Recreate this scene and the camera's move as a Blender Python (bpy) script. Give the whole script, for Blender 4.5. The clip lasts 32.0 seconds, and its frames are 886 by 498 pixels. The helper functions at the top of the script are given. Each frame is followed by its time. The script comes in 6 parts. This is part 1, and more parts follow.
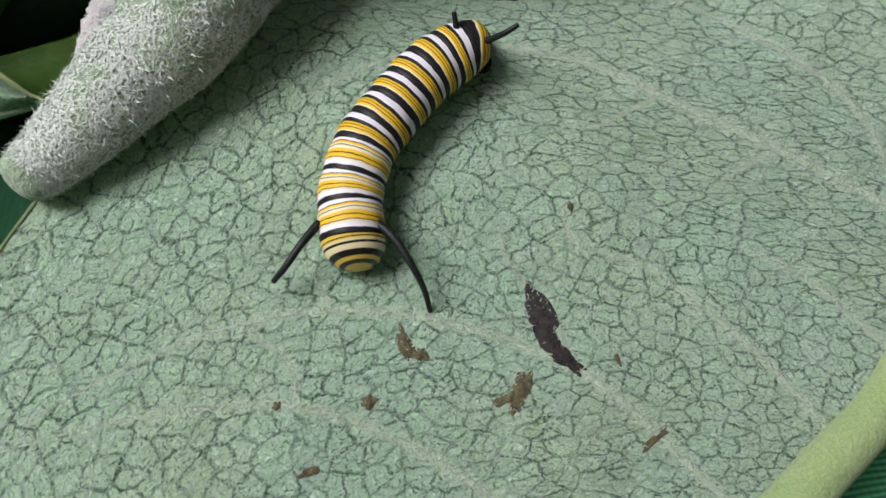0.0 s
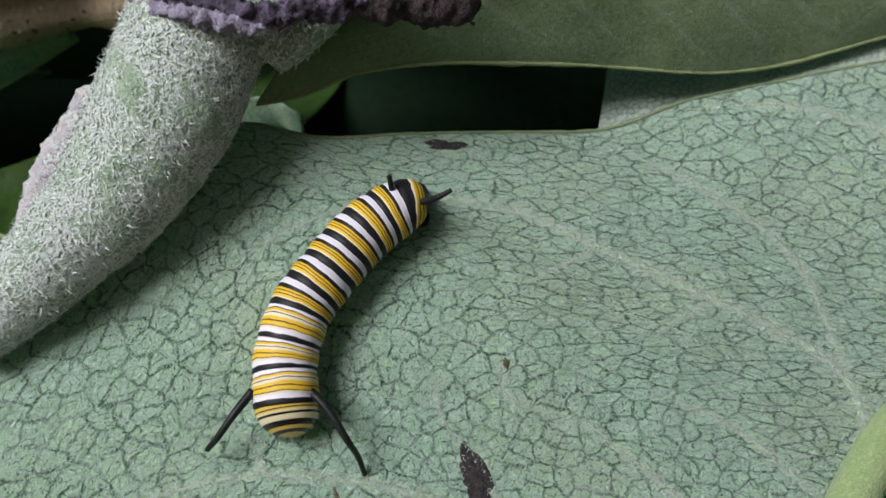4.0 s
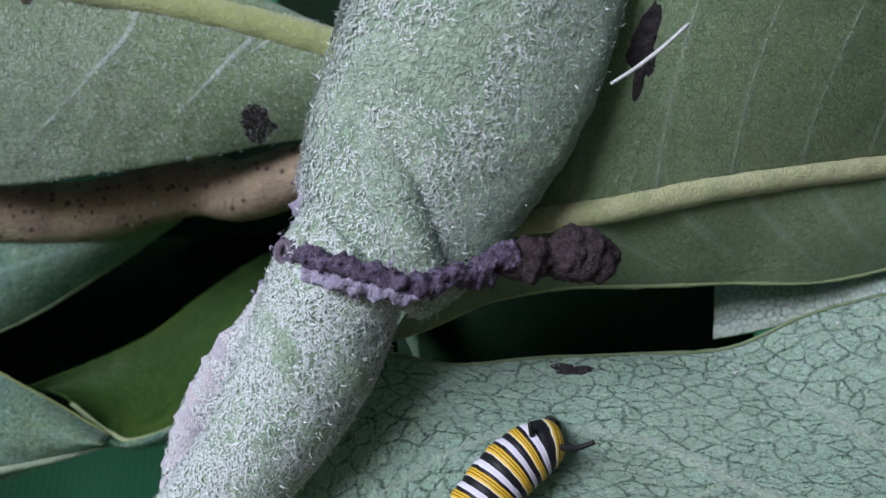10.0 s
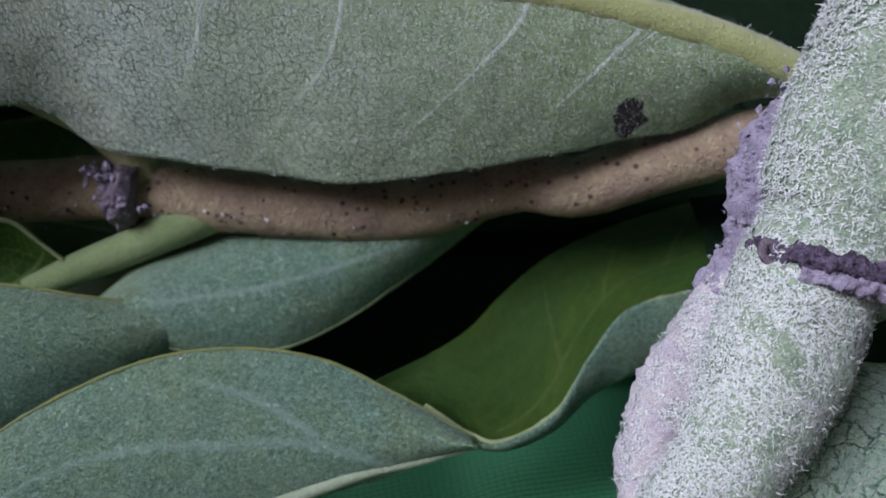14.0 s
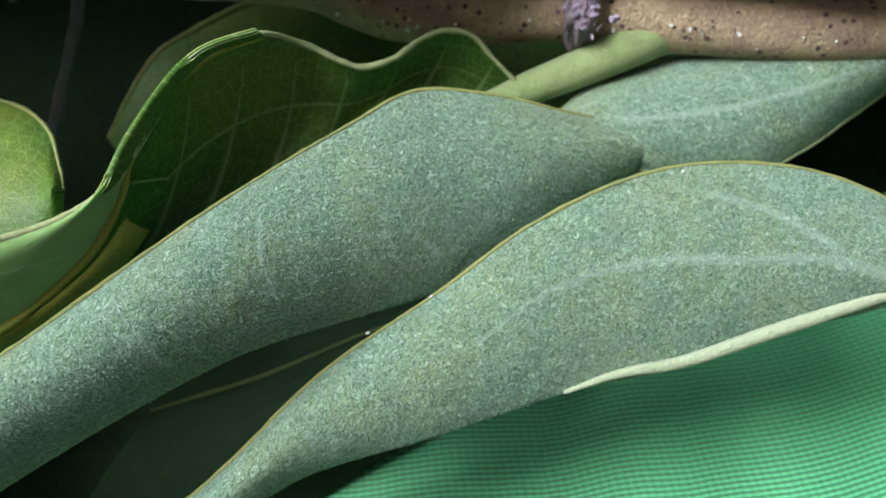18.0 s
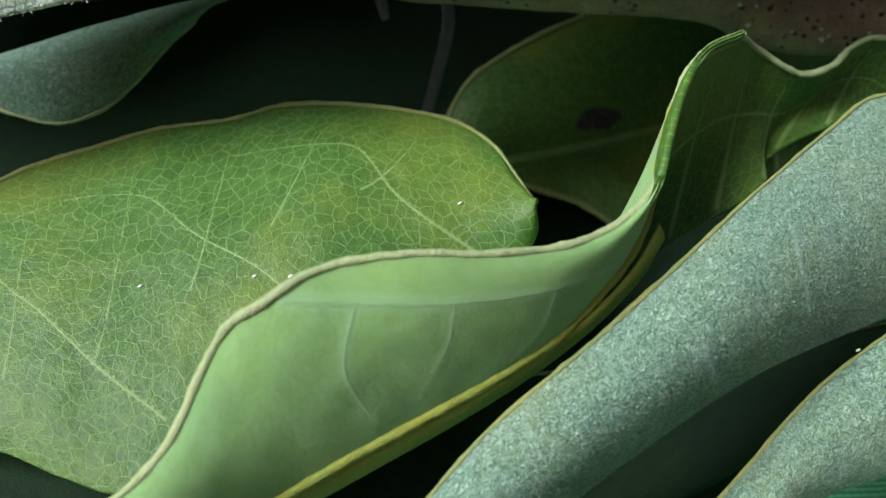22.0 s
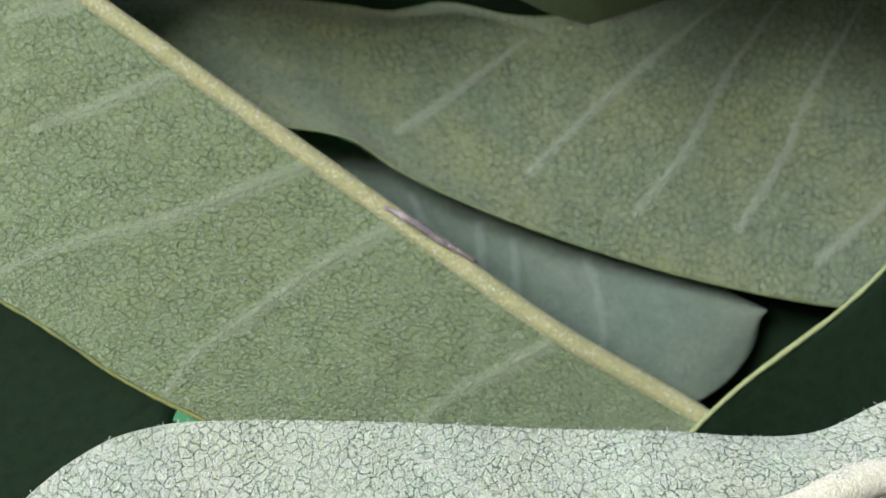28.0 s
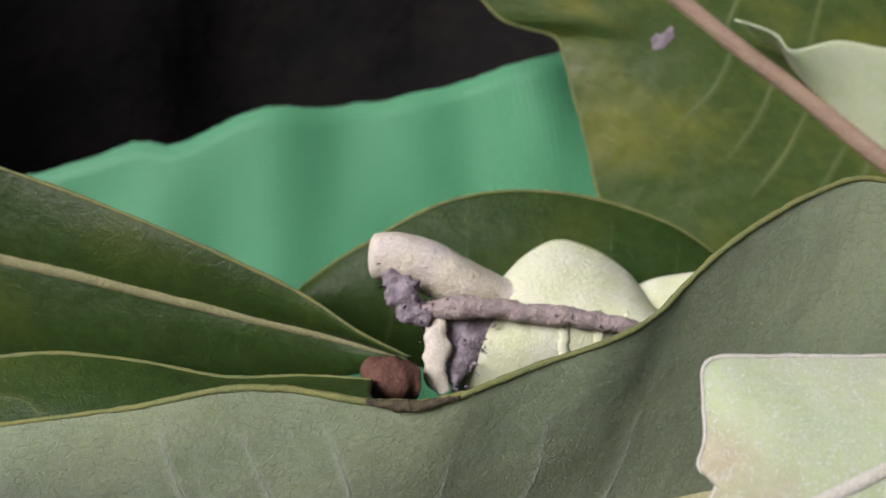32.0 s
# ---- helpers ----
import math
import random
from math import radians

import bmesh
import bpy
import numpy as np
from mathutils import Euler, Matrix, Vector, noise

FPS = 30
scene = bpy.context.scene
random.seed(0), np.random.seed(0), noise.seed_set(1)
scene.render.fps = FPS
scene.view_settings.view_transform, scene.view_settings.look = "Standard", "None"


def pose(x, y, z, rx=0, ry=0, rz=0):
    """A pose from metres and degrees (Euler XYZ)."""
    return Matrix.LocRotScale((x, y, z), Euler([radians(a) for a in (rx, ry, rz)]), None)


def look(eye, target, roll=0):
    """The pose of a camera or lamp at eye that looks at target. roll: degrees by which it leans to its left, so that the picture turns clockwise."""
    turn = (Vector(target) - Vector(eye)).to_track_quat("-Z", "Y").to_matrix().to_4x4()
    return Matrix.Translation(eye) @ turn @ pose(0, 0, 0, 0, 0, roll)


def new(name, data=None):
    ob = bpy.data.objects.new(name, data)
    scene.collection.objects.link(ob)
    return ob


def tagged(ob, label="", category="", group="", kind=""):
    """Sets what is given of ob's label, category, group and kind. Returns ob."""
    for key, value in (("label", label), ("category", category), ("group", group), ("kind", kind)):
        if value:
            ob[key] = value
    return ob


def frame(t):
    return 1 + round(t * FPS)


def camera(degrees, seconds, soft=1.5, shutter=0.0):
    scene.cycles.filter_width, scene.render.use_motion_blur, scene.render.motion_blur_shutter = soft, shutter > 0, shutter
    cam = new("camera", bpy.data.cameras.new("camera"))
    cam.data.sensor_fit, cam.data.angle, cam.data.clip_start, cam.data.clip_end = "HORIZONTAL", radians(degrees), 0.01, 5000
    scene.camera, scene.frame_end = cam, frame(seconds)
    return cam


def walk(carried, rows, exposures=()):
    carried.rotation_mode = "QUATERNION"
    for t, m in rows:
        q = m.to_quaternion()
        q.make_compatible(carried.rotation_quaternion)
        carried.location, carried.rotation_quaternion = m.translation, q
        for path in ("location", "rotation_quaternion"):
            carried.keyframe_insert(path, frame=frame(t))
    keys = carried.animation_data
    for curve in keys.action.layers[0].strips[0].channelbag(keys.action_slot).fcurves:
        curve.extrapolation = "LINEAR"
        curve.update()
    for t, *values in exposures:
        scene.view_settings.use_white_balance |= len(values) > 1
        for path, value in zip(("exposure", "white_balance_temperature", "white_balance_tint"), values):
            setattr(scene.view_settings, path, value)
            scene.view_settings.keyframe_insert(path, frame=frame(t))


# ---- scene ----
cam = camera(56.94, 32.0, soft=1.5)
ROWS = [
    (0, pose(0.00000, -0.11000, -0.00000, 90.000, -0.000, 0.000)),
    (0.5, pose(0.00115, -0.11043, 0.00383, 90.094, 0.022, 0.055)),
    (1, pose(0.00221, -0.11049, 0.00662, 90.149, 0.080, 0.085)),
    (1.5, pose(0.00411, -0.11057, 0.00824, 90.226, 0.127, 0.104)),
    (2, pose(0.00643, -0.11067, 0.01094, 90.380, 0.154, 0.099)),
    (2.5, pose(0.00756, -0.11141, 0.01483, 90.610, 0.184, 0.056)),
    (3, pose(0.00760, -0.11176, 0.01654, 90.911, 0.209, -0.007)),
    (3.5, pose(0.00751, -0.11156, 0.01639, 91.263, 0.207, -0.041)),
    (5.5, pose(0.00973, -0.11128, 0.01541, 93.332, 0.588, 0.498)),
    (6, pose(0.00980, -0.11197, 0.01517, 93.427, 0.625, 0.600)),
    (6.5, pose(0.01065, -0.11242, 0.01596, 93.501, 0.632, 0.627)),
    (7, pose(0.01103, -0.11289, 0.01895, 93.611, 0.646, 0.657)),
    (7.5, pose(0.01094, -0.11358, 0.02335, 93.790, 0.711, 0.654)),
    (8, pose(0.00988, -0.11440, 0.03157, 94.014, 0.747, 0.668)),
    (8.5, pose(0.00750, -0.11441, 0.03491, 94.031, 0.733, 0.750)),
    (9, pose(0.00496, -0.11414, 0.03956, 93.865, 0.716, 0.811)),
    (9.5, pose(-0.00263, -0.11463, 0.04357, 93.736, 0.723, 0.817)),
    (10, pose(-0.00765, -0.11447, 0.04329, 93.695, 0.745, 0.874)),
    (10.5, pose(-0.01223, -0.11429, 0.04490, 93.729, 0.768, 0.980)),
    (11, pose(-0.02172, -0.11394, 0.04455, 93.791, 0.804, 1.089)),
    (11.5, pose(-0.03152, -0.11414, 0.04689, 93.804, 0.849, 1.106)),
    (12, pose(-0.04060, -0.11320, 0.04493, 93.767, 0.870, 1.083)),
    (12.5, pose(-0.04617, -0.11322, 0.04474, 93.705, 0.917, 1.129)),
    (13, pose(-0.05216, -0.11324, 0.04681, 93.620, 1.020, 1.206)),
    (13.5, pose(-0.05734, -0.11303, 0.04548, 93.451, 1.152, 1.255)),
    (15.5, pose(-0.08966, -0.10892, 0.04559, 90.933, 0.206, 1.919)),
    (16, pose(-0.09891, -0.10746, 0.03857, 90.493, 0.350, 2.499)),
    (16.5, pose(-0.10704, -0.10725, 0.03816, 90.252, 0.398, 3.134)),
    (17, pose(-0.11097, -0.10710, 0.03388, 90.108, 0.421, 3.765)),
    (17.5, pose(-0.12054, -0.10661, 0.02889, 90.025, 0.422, 4.401)),
    (18, pose(-0.13117, -0.10699, 0.02516, 89.967, 0.406, 4.996)),
    (18.5, pose(-0.14158, -0.10717, 0.02296, 89.993, 0.371, 5.551)),
    (19, pose(-0.15221, -0.10763, 0.02205, 90.157, 0.290, 6.089)),
    (19.5, pose(-0.16148, -0.10689, 0.01736, 90.442, 0.253, 6.587)),
    (20, pose(-0.16769, -0.10657, 0.01620, 90.902, 0.232, 6.910)),
    (20.5, pose(-0.17457, -0.10646, 0.01533, 91.468, 0.276, 6.982)),
    (21, pose(-0.18186, -0.10644, 0.01558, 92.191, 0.469, 6.732)),
    (21.5, pose(-0.18769, -0.10639, 0.01882, 93.100, 0.831, 6.074)),
    (22, pose(-0.19575, -0.10584, 0.02046, 93.918, 1.208, 5.017)),
    (22.5, pose(-0.20382, -0.10534, 0.02251, 94.777, 1.544, 3.440)),
    (23, pose(-0.20893, -0.10843, 0.03022, 95.444, 1.647, 1.830)),
    (23.5, pose(-0.21650, -0.11158, 0.03804, 95.816, 1.300, 0.500)),
    (24, pose(-0.22143, -0.11410, 0.05178, 95.999, 0.680, -0.275)),
    (24.5, pose(-0.22240, -0.11386, 0.06312, 95.897, 0.360, -0.223)),
    (25, pose(-0.22431, -0.11529, 0.07564, 95.825, 0.387, 0.189)),
    (25.5, pose(-0.22711, -0.11720, 0.08580, 95.859, 0.588, 0.678)),
    (26, pose(-0.22713, -0.11883, 0.09608, 95.946, 0.809, 1.103)),
    (26.5, pose(-0.23083, -0.12091, 0.10636, 96.139, 1.123, 1.274)),
    (28.5, pose(-0.20154, -0.12442, 0.14776, 94.098, 0.187, 4.764)),
    (29, pose(-0.19776, -0.12250, 0.15842, 93.940, 0.658, 4.233)),
    (29.5, pose(-0.20061, -0.12513, 0.16865, 93.819, 1.089, 3.609)),
    (30, pose(-0.20274, -0.12446, 0.18571, 93.761, 1.286, 3.094)),
    (30.2, pose(-0.20785, -0.12122, 0.19278, 93.739, 1.310, 2.867)),
    (30.5, pose(-0.21701, -0.12040, 0.19838, 93.662, 1.321, 2.532)),
    (31, pose(-0.22717, -0.12162, 0.21054, 93.168, 1.415, 2.192)),
    (31.5, pose(-0.23552, -0.12263, 0.22331, 92.572, 1.468, 2.055)),
    (32, pose(-0.24237, -0.12307, 0.23628, 91.816, 1.419, 2.344)),
]
EXPOSURES = [(0.0, -0.35, 6300, 11), (3.0, -0.53, 6150, 11), (6.0, -0.25, 5950, 13), (9.0, -0.4, 5550, 15), (13.0, -0.85, 5400, 22), (15.5, -0.35, 6100, 25), (17.0, 0.2, 6200, 22), (18.0, 0.55, 6150, 12),
             (20.0, 0.5, 6200, 9), (21.5, 0.4, 6200, 8), (23.0, 0.4, 5400, 20), (24.0, 0.75, 5300, 25), (24.6, 0.6, 5500, 21), (25.5, -0.1, 5700, 14), (26.5, -0.38, 5800, 11), (28.5, 0.2, 6350, 13),
             (29.5, 0.52, 6300, 15), (30.2, 0.72, 6300, 19), (31.0, -0.05, 6150, 24), (32.0, -0.45, 6250, 26)]
walk(cam, ROWS, EXPOSURES)
cam.data.dof.use_dof = True
cam.data.dof.focus_distance, cam.data.dof.aperture_fstop = 0.100, 24.0

# ---- light: soft daylight under a bright veiled sky, brightest from the upper left ----
world = bpy.data.worlds.new("sky")
scene.world = world
world.use_nodes = True
wn, wl = world.node_tree.nodes, world.node_tree.links
sky = wn.new("ShaderNodeTexSky")
sky.sky_type, sky.sun_disc = "NISHITA", False
sky.sun_elevation, sky.sun_rotation = radians(23.7), radians(217)
sky.air_density, sky.dust_density = 1.0, 3.0
wl.new(sky.outputs[0], wn["Background"].inputs[0])
wn["Background"].inputs[1].default_value = 0.04
sun = new("sun", bpy.data.lights.new("sun", "SUN"))
sun.data.energy, sun.data.angle, sun.data.color = 5.0, radians(30), (1.0, 0.985, 0.96)
sun.matrix_basis = look((-0.60, -0.80, 0.44), (0, 0, 0))

# ---- control lines of the plant, in millimetres ----
LINES = dict(
    A_rib=[(22.1,-22.7,-51.8),(32.9,-17.8,-36.9),(43.4,-14.3,-27.1),(53.0,-11.3,-18.7),(64.0,-6.7,-4.9),(78.8,-2.2,7.5),(113.1,7.4,32.8)],
    A_out=[(-30.6,-27.0,-52.2),(-59.9,-22.0,-24.9),(-53.1,-15.6,-3.2),(-47.5,-12.4,7.2),(-33.2,-3.7,35.1),(-18.4,-2.1,36.6),(-8.4,-1.8,34.7),(3.9,-0.6,35.4),(18.0,0.6,35.7),(30.7,1.7,36.3),(42.7,3.9,40.7),(60.1,6.4,44.6),(78.3,8.8,48.3),(116.3,13.4,54.2)],
    A_v0=[(33.0,-15.8,-29.3),(17.8,-13.2,-15.3),(9.8,-12.8,-11.4),(-0.9,-12.8,-8.3),(-12.3,-13.4,-7.0),(-22.7,-14.6,-8.5),(-34.5,-16.7,-12.8),(-45.5,-19.2,-18.8)],
    A_v1=[(61.7,-6.9,-4.8),(59.4,-5.0,2.8),(52.6,-4.2,7.9),(42.6,-3.6,12.8),(28.0,-3.0,19.7),(17.6,-2.5,24.4),(7.7,-2.9,26.0),(-5.0,-4.2,24.9),(-17.8,-6.8,18.9)],
    A_v2=[(59.6,-4.6,4.2),(54.1,-1.2,18.3),(41.2,0.5,28.6),(32.1,1.0,33.2)],
    A_v3=[(7.4,-17.7,-28.7),(-5.4,-16.7,-21.2),(-14.5,-16.5,-18.0),(-22.1,-17.0,-17.4),(-36.9,-18.6,-19.2),(-48.6,-20.4,-22.2)],
    A_v4=[(46.1,-12.8,-22.1),(41.9,-11.7,-16.9),(32.9,-10.1,-8.2),(24.1,-9.1,-2.0),(16.5,-9.2,0.1)],
    A_v5=[(54.6,-9.3,-11.8),(43.6,-7.8,-2.8),(36.6,-7.6,0.1)],
    A_v6=[(72.8,4.8,35.0),(61.0,5.0,39.3),(51.0,4.4,40.2)],
    A_v7=[(-13.0,-13.4,-6.9),(-15.1,-12.6,-3.3),(-16.5,-12.3,-2.0)],
    A_v8=[(-22.0,-14.9,-9.8),(-17.3,-15.4,-13.0),(-16.4,-16.7,-18.0)],
    A_v9=[(15.2,-12.5,-12.1),(6.7,-9.6,1.5),(8.1,-8.9,3.6)],
    A_v10=[(42.6,-3.6,12.8),(35.4,-5.3,8.9)],
    A_v11=[(28.0,-3.0,19.7),(19.5,-4.7,15.6)],
    A_v12=[(14.7,-8.0,5.0),(15.4,-8.9,1.5),(20.9,-9.2,-1.3)],
    F_a=[(34.0,17.0,48.6),(35.9,18.0,51.5),(47.2,19.0,52.2),(61.5,20.0,54.0),(85.6,21.0,59.6)],
    F_b=[(30.8,9.0,37.4),(35.5,9.0,38.1),(44.3,10.0,39.9),(62.0,11.0,43.2),(79.9,12.0,46.6)],
    B_up=[(-8.3,-8.0,100.4),(12.0,-24.0,101.7),(31.8,-33.0,96.8),(56.7,-30.0,96.5),(83.8,-22.0,93.3)],
    B_rib=[(-7.3,-6.0,52.2),(1.9,-9.0,53.4),(12.0,-11.0,54.8),(23.2,-9.0,57.1),(39.4,-4.0,60.0),(67.9,4.0,63.6),(99.6,10.0,66.1)],
    B_low=[(-16.3,-6.0,38.2),(-10.6,-4.0,40.0),(-3.0,-3.0,43.2),(7.0,-1.0,44.9),(20.5,0.0,45.1),(31.4,3.0,45.4),(45.6,7.0,45.4),(58.1,11.0,47.4),(72.0,13.0,51.3),(99.9,17.0,59.9)],
    stem=[(-48.0,-16.0,8.3),(-46.4,-15.0,10.1),(-41.5,-15.0,14.8),(-36.5,-14.0,20.7),(-32.7,-13.5,24.7),(-25.8,-12.5,36.8),(-21.2,-12.5,48.1),(-19.7,-12.5,49.6)],
    bulge=[(-19.7,-12.5,47.7),(-16.5,-13.0,51.5),(-14.0,-14.0,56.5),(-10.9,-16.0,63.0),(-7.5,-18.0,69.4),(-4.9,-19.5,75.7),(-2.1,-20.0,85.8),(0.0,-20.0,98.3)],
    scar=[(-28.9,-13.5,50.5),(-26.8,-16.8,49.3),(-22.7,-20.2,48.0),(-18.5,-21.2,46.8),(-12.0,-21.2,45.3),(-8.3,-20.5,46.1),(-5.1,-19.2,46.8),(-0.6,-18.0,48.5)],
    lump=[(-1.9,-18.0,47.9),(2.1,-17.0,48.4),(6.8,-16.0,48.6),(10.3,-15.0,48.6),(11.2,-14.0,49.1)],
    crust=[(-13.4,-9.0,75.3),(-22.0,-6.0,64.6),(-24.3,-5.5,58.4),(-25.0,-5.5,51.7),(-30.5,-6.0,43.3)],
    branch=[(3.2,12.0,71.0),(-25.7,20.0,67.2),(-44.7,25.0,62.8),(-52.8,27.0,64.3),(-73.8,28.0,59.9),(-102.2,28.0,61.7),(-123.3,28.0,64.5),(-150.5,27.0,64.9),(-164.1,24.0,69.4),(-187.4,22.0,71.5),(-210.3,20.0,73.7),(-228.3,18.0,76.5)],
    pet=[(-100.4,31.0,64.3),(-107.0,28.5,60.4),(-113.5,27.0,57.2),(-121.0,27.0,54.0),(-129.3,26.0,50.7),(-137.5,25.0,47.0)],
    U_low=[(-7.5,10.0,73.5),(-19.5,13.0,74.0),(-28.3,13.5,70.1),(-38.9,13.5,68.3),(-46.9,13.0,66.6),(-81.1,12.0,62.3),(-92.3,13.0,64.1),(-109.3,13.0,66.8),(-120.4,13.0,69.1),(-125.4,8.0,73.5),(-129.7,5.0,74.2),(-142.4,1.0,69.0),(-152.5,-2.0,65.8),(-163.7,-7.0,65.5),(-182.3,-10.0,62.8),(-206.7,-14.0,60.3),(-225.8,-16.0,59.4),(-237.5,-17.0,57.9),(-260.5,-17.0,53.7),(-273.7,-16.5,49.4),(-290.1,-16.0,43.3),(-298.5,-16.0,42.1)],
    U_rib=[(-7.0,8.0,73.9),(-23.5,6.0,81.4),(-44.4,3.0,86.9),(-60.6,1.0,89.5),(-77.8,-2.0,92.4),(-98.4,-6.0,94.5),(-160.5,-17.0,116.7),(-175.0,-20.0,112.9),(-202.4,-23.5,105.0),(-223.4,-24.5,95.3),(-240.8,-25.2,86.9),(-258.0,-25.4,79.1),(-270.4,-24.8,71.1),(-283.5,-23.0,65.4),(-293.3,-22.0,60.5)],
    U_up=[(-6.5,8.0,75.2),(-28.8,8.0,86.5),(-40.7,6.0,92.1),(-60.6,4.0,103.8),(-78.6,2.0,114.4),(-100.3,-2.0,121.1),(-155.2,-10.0,126.2),(-170.9,-13.0,121.2),(-191.2,-15.0,121.9),(-205.9,-16.0,122.2),(-220.4,-18.0,123.1),(-244.4,-20.0,123.6),(-254.2,-20.0,123.0),(-262.3,-21.0,120.5),(-273.9,-21.0,111.6),(-278.4,-21.0,102.3),(-282.8,-20.0,93.5),(-291.5,-18.0,75.9)],
    U_v0=[(-202.5,-24.0,106.6),(-208.5,-24.0,112.0),(-218.9,-24.0,118.3),(-222.2,-24.0,119.7)],
    U_v1=[(-208.8,-24.0,102.1),(-217.3,-24.0,101.9),(-224.4,-24.0,110.6),(-229.0,-24.0,114.1)],
    U_v2=[(-223.3,-24.0,97.4),(-230.4,-24.0,105.1),(-239.6,-24.0,111.9),(-249.7,-24.0,117.8)],
    U_v3=[(-245.5,-24.0,86.1),(-255.5,-24.0,95.9),(-264.9,-24.0,102.6),(-269.6,-24.0,106.0)],
    U_v4=[(-238.4,-24.0,89.9),(-246.3,-24.0,98.4),(-254.3,-24.0,105.8),(-257.7,-24.0,109.2)],
    U_v5=[(-259.1,-24.0,79.3),(-266.4,-24.0,85.7),(-273.9,-24.0,93.6)],
    U_w0=[(-225.4,-24.0,92.9),(-221.6,-24.0,85.2),(-220.9,-24.0,77.7),(-220.1,-24.0,70.2)],
    U_w1=[(-209.3,-24.0,99.1),(-204.8,-24.0,90.1),(-203.1,-24.0,77.5),(-202.5,-24.0,68.9)],
    U_w2=[(-209.0,-24.0,98.8),(-211.3,-24.0,87.6),(-212.7,-24.0,82.6)],
    U_w3=[(-195.7,-24.0,104.5),(-193.0,-24.0,93.7),(-191.3,-24.0,79.2),(-191.1,-24.0,71.2)],
    U_w4=[(-183.1,-24.0,109.2),(-180.8,-24.0,94.9),(-179.3,-24.0,88.5)],
    U_w5=[(-237.8,-24.0,87.3),(-235.8,-24.0,82.8),(-235.2,-24.0,77.8)],
    U_x0=[(-52.6,8.0,88.4),(-55.3,8.0,82.8),(-66.5,8.0,72.7),(-73.4,8.0,67.7)],
    U_x1=[(-78.3,8.0,93.0),(-81.8,8.0,79.1),(-91.3,8.0,69.8)],
    U_x2=[(-37.4,8.0,82.4),(-44.3,8.0,76.5),(-50.4,8.0,71.5)],
    U_x3=[(-97.4,8.0,93.5),(-100.0,8.0,82.1),(-105.1,8.0,72.7)],
    U_x4=[(-31.4,8.0,84.8),(-37.5,8.0,80.6)],
    H_top=[(-229.4,-6.0,-23.1),(-176.4,-1.0,-8.9),(-171.0,1.0,-4.7),(-157.8,4.0,8.1),(-141.6,7.0,19.2),(-128.8,9.0,28.4),(-112.8,12.5,35.6),(-99.5,14.0,37.3),(-86.1,15.0,35.4),(-73.6,15.0,29.5),(-62.1,15.0,22.8)],
    H_low=[(-224.2,-4.0,-25.2),(-169.0,0.0,-10.3),(-159.5,4.0,-6.0),(-142.6,7.0,-1.3),(-123.6,10.0,4.6),(-108.2,12.0,7.8),(-93.5,13.5,12.5),(-78.1,14.5,16.4),(-71.2,15.0,18.6),(-61.7,15.0,21.9)],
    H_rib=[(-124.3,9.0,4.8),(-116.3,10.0,7.4),(-108.3,11.0,8.7),(-93.7,12.5,13.4),(-78.5,13.5,18.3),(-71.4,14.0,19.6),(-62.3,14.5,21.8)],
    I_top=[(-80.8,24.0,29.5),(-63.5,34.0,38.1),(-56.2,40.0,44.9),(-46.7,45.0,52.2),(-34.8,46.0,57.5),(-24.3,46.0,60.6),(-13.1,44.0,62.4),(-7.2,36.0,57.5)],
    I_low=[(-69.9,18.0,27.6),(-62.6,16.0,23.2),(-58.7,15.0,22.1),(-49.3,18.0,25.9),(-43.0,21.0,34.3),(-36.5,24.0,41.3),(-28.9,25.0,43.9),(-21.5,22.0,44.8),(-13.8,16.0,40.1)],
    J_top=[(-63.1,14.0,22.7),(-58.9,14.0,22.2),(-49.6,17.0,26.1),(-43.4,20.0,34.4),(-36.9,23.0,41.7),(-29.3,24.0,44.1),(-22.0,21.0,45.3),(-14.4,14.0,41.1)],
    J_low=[(-62.9,15.0,21.3),(-57.7,15.5,20.6),(-49.9,19.0,22.7),(-42.0,24.0,28.2),(-33.6,27.0,31.5),(-26.7,28.0,35.1),(-19.4,26.0,41.2),(-13.0,20.0,30.9)],
    G_top=[(-218.8,-28.0,-14.3),(-212.1,-24.0,-6.8),(-207.8,-22.0,-2.3),(-198.7,-18.0,7.2),(-186.4,-14.0,16.7),(-177.0,-10.0,24.4),(-166.6,-4.0,32.9),(-153.5,5.0,42.6),(-145.5,10.0,47.8),(-134.9,13.0,47.8),(-121.8,18.0,45.4),(-109.5,26.0,44.4),(-99.1,36.0,45.9)],
    G_low=[(-213.3,-20.0,-18.6),(-203.0,-16.0,-10.3),(-191.8,-13.0,-2.9),(-180.0,-9.0,4.4),(-166.6,-4.0,11.5),(-151.3,5.0,16.2),(-140.2,10.0,19.5),(-126.0,18.0,25.6),(-111.3,26.0,34.7),(-96.9,37.0,44.1)],
    G2_top=[(-125.6,26.0,45.5),(-120.2,28.0,50.3),(-112.8,30.0,54.2),(-98.5,32.0,57.7),(-84.0,33.0,59.1),(-71.3,34.0,59.6),(-58.6,35.0,60.5)],
    G2_low=[(-120.8,20.0,39.9),(-107.6,22.0,36.2),(-94.1,25.0,36.5),(-84.6,29.0,40.6),(-76.6,32.0,45.9),(-67.6,34.0,52.2),(-58.3,36.0,59.2)],
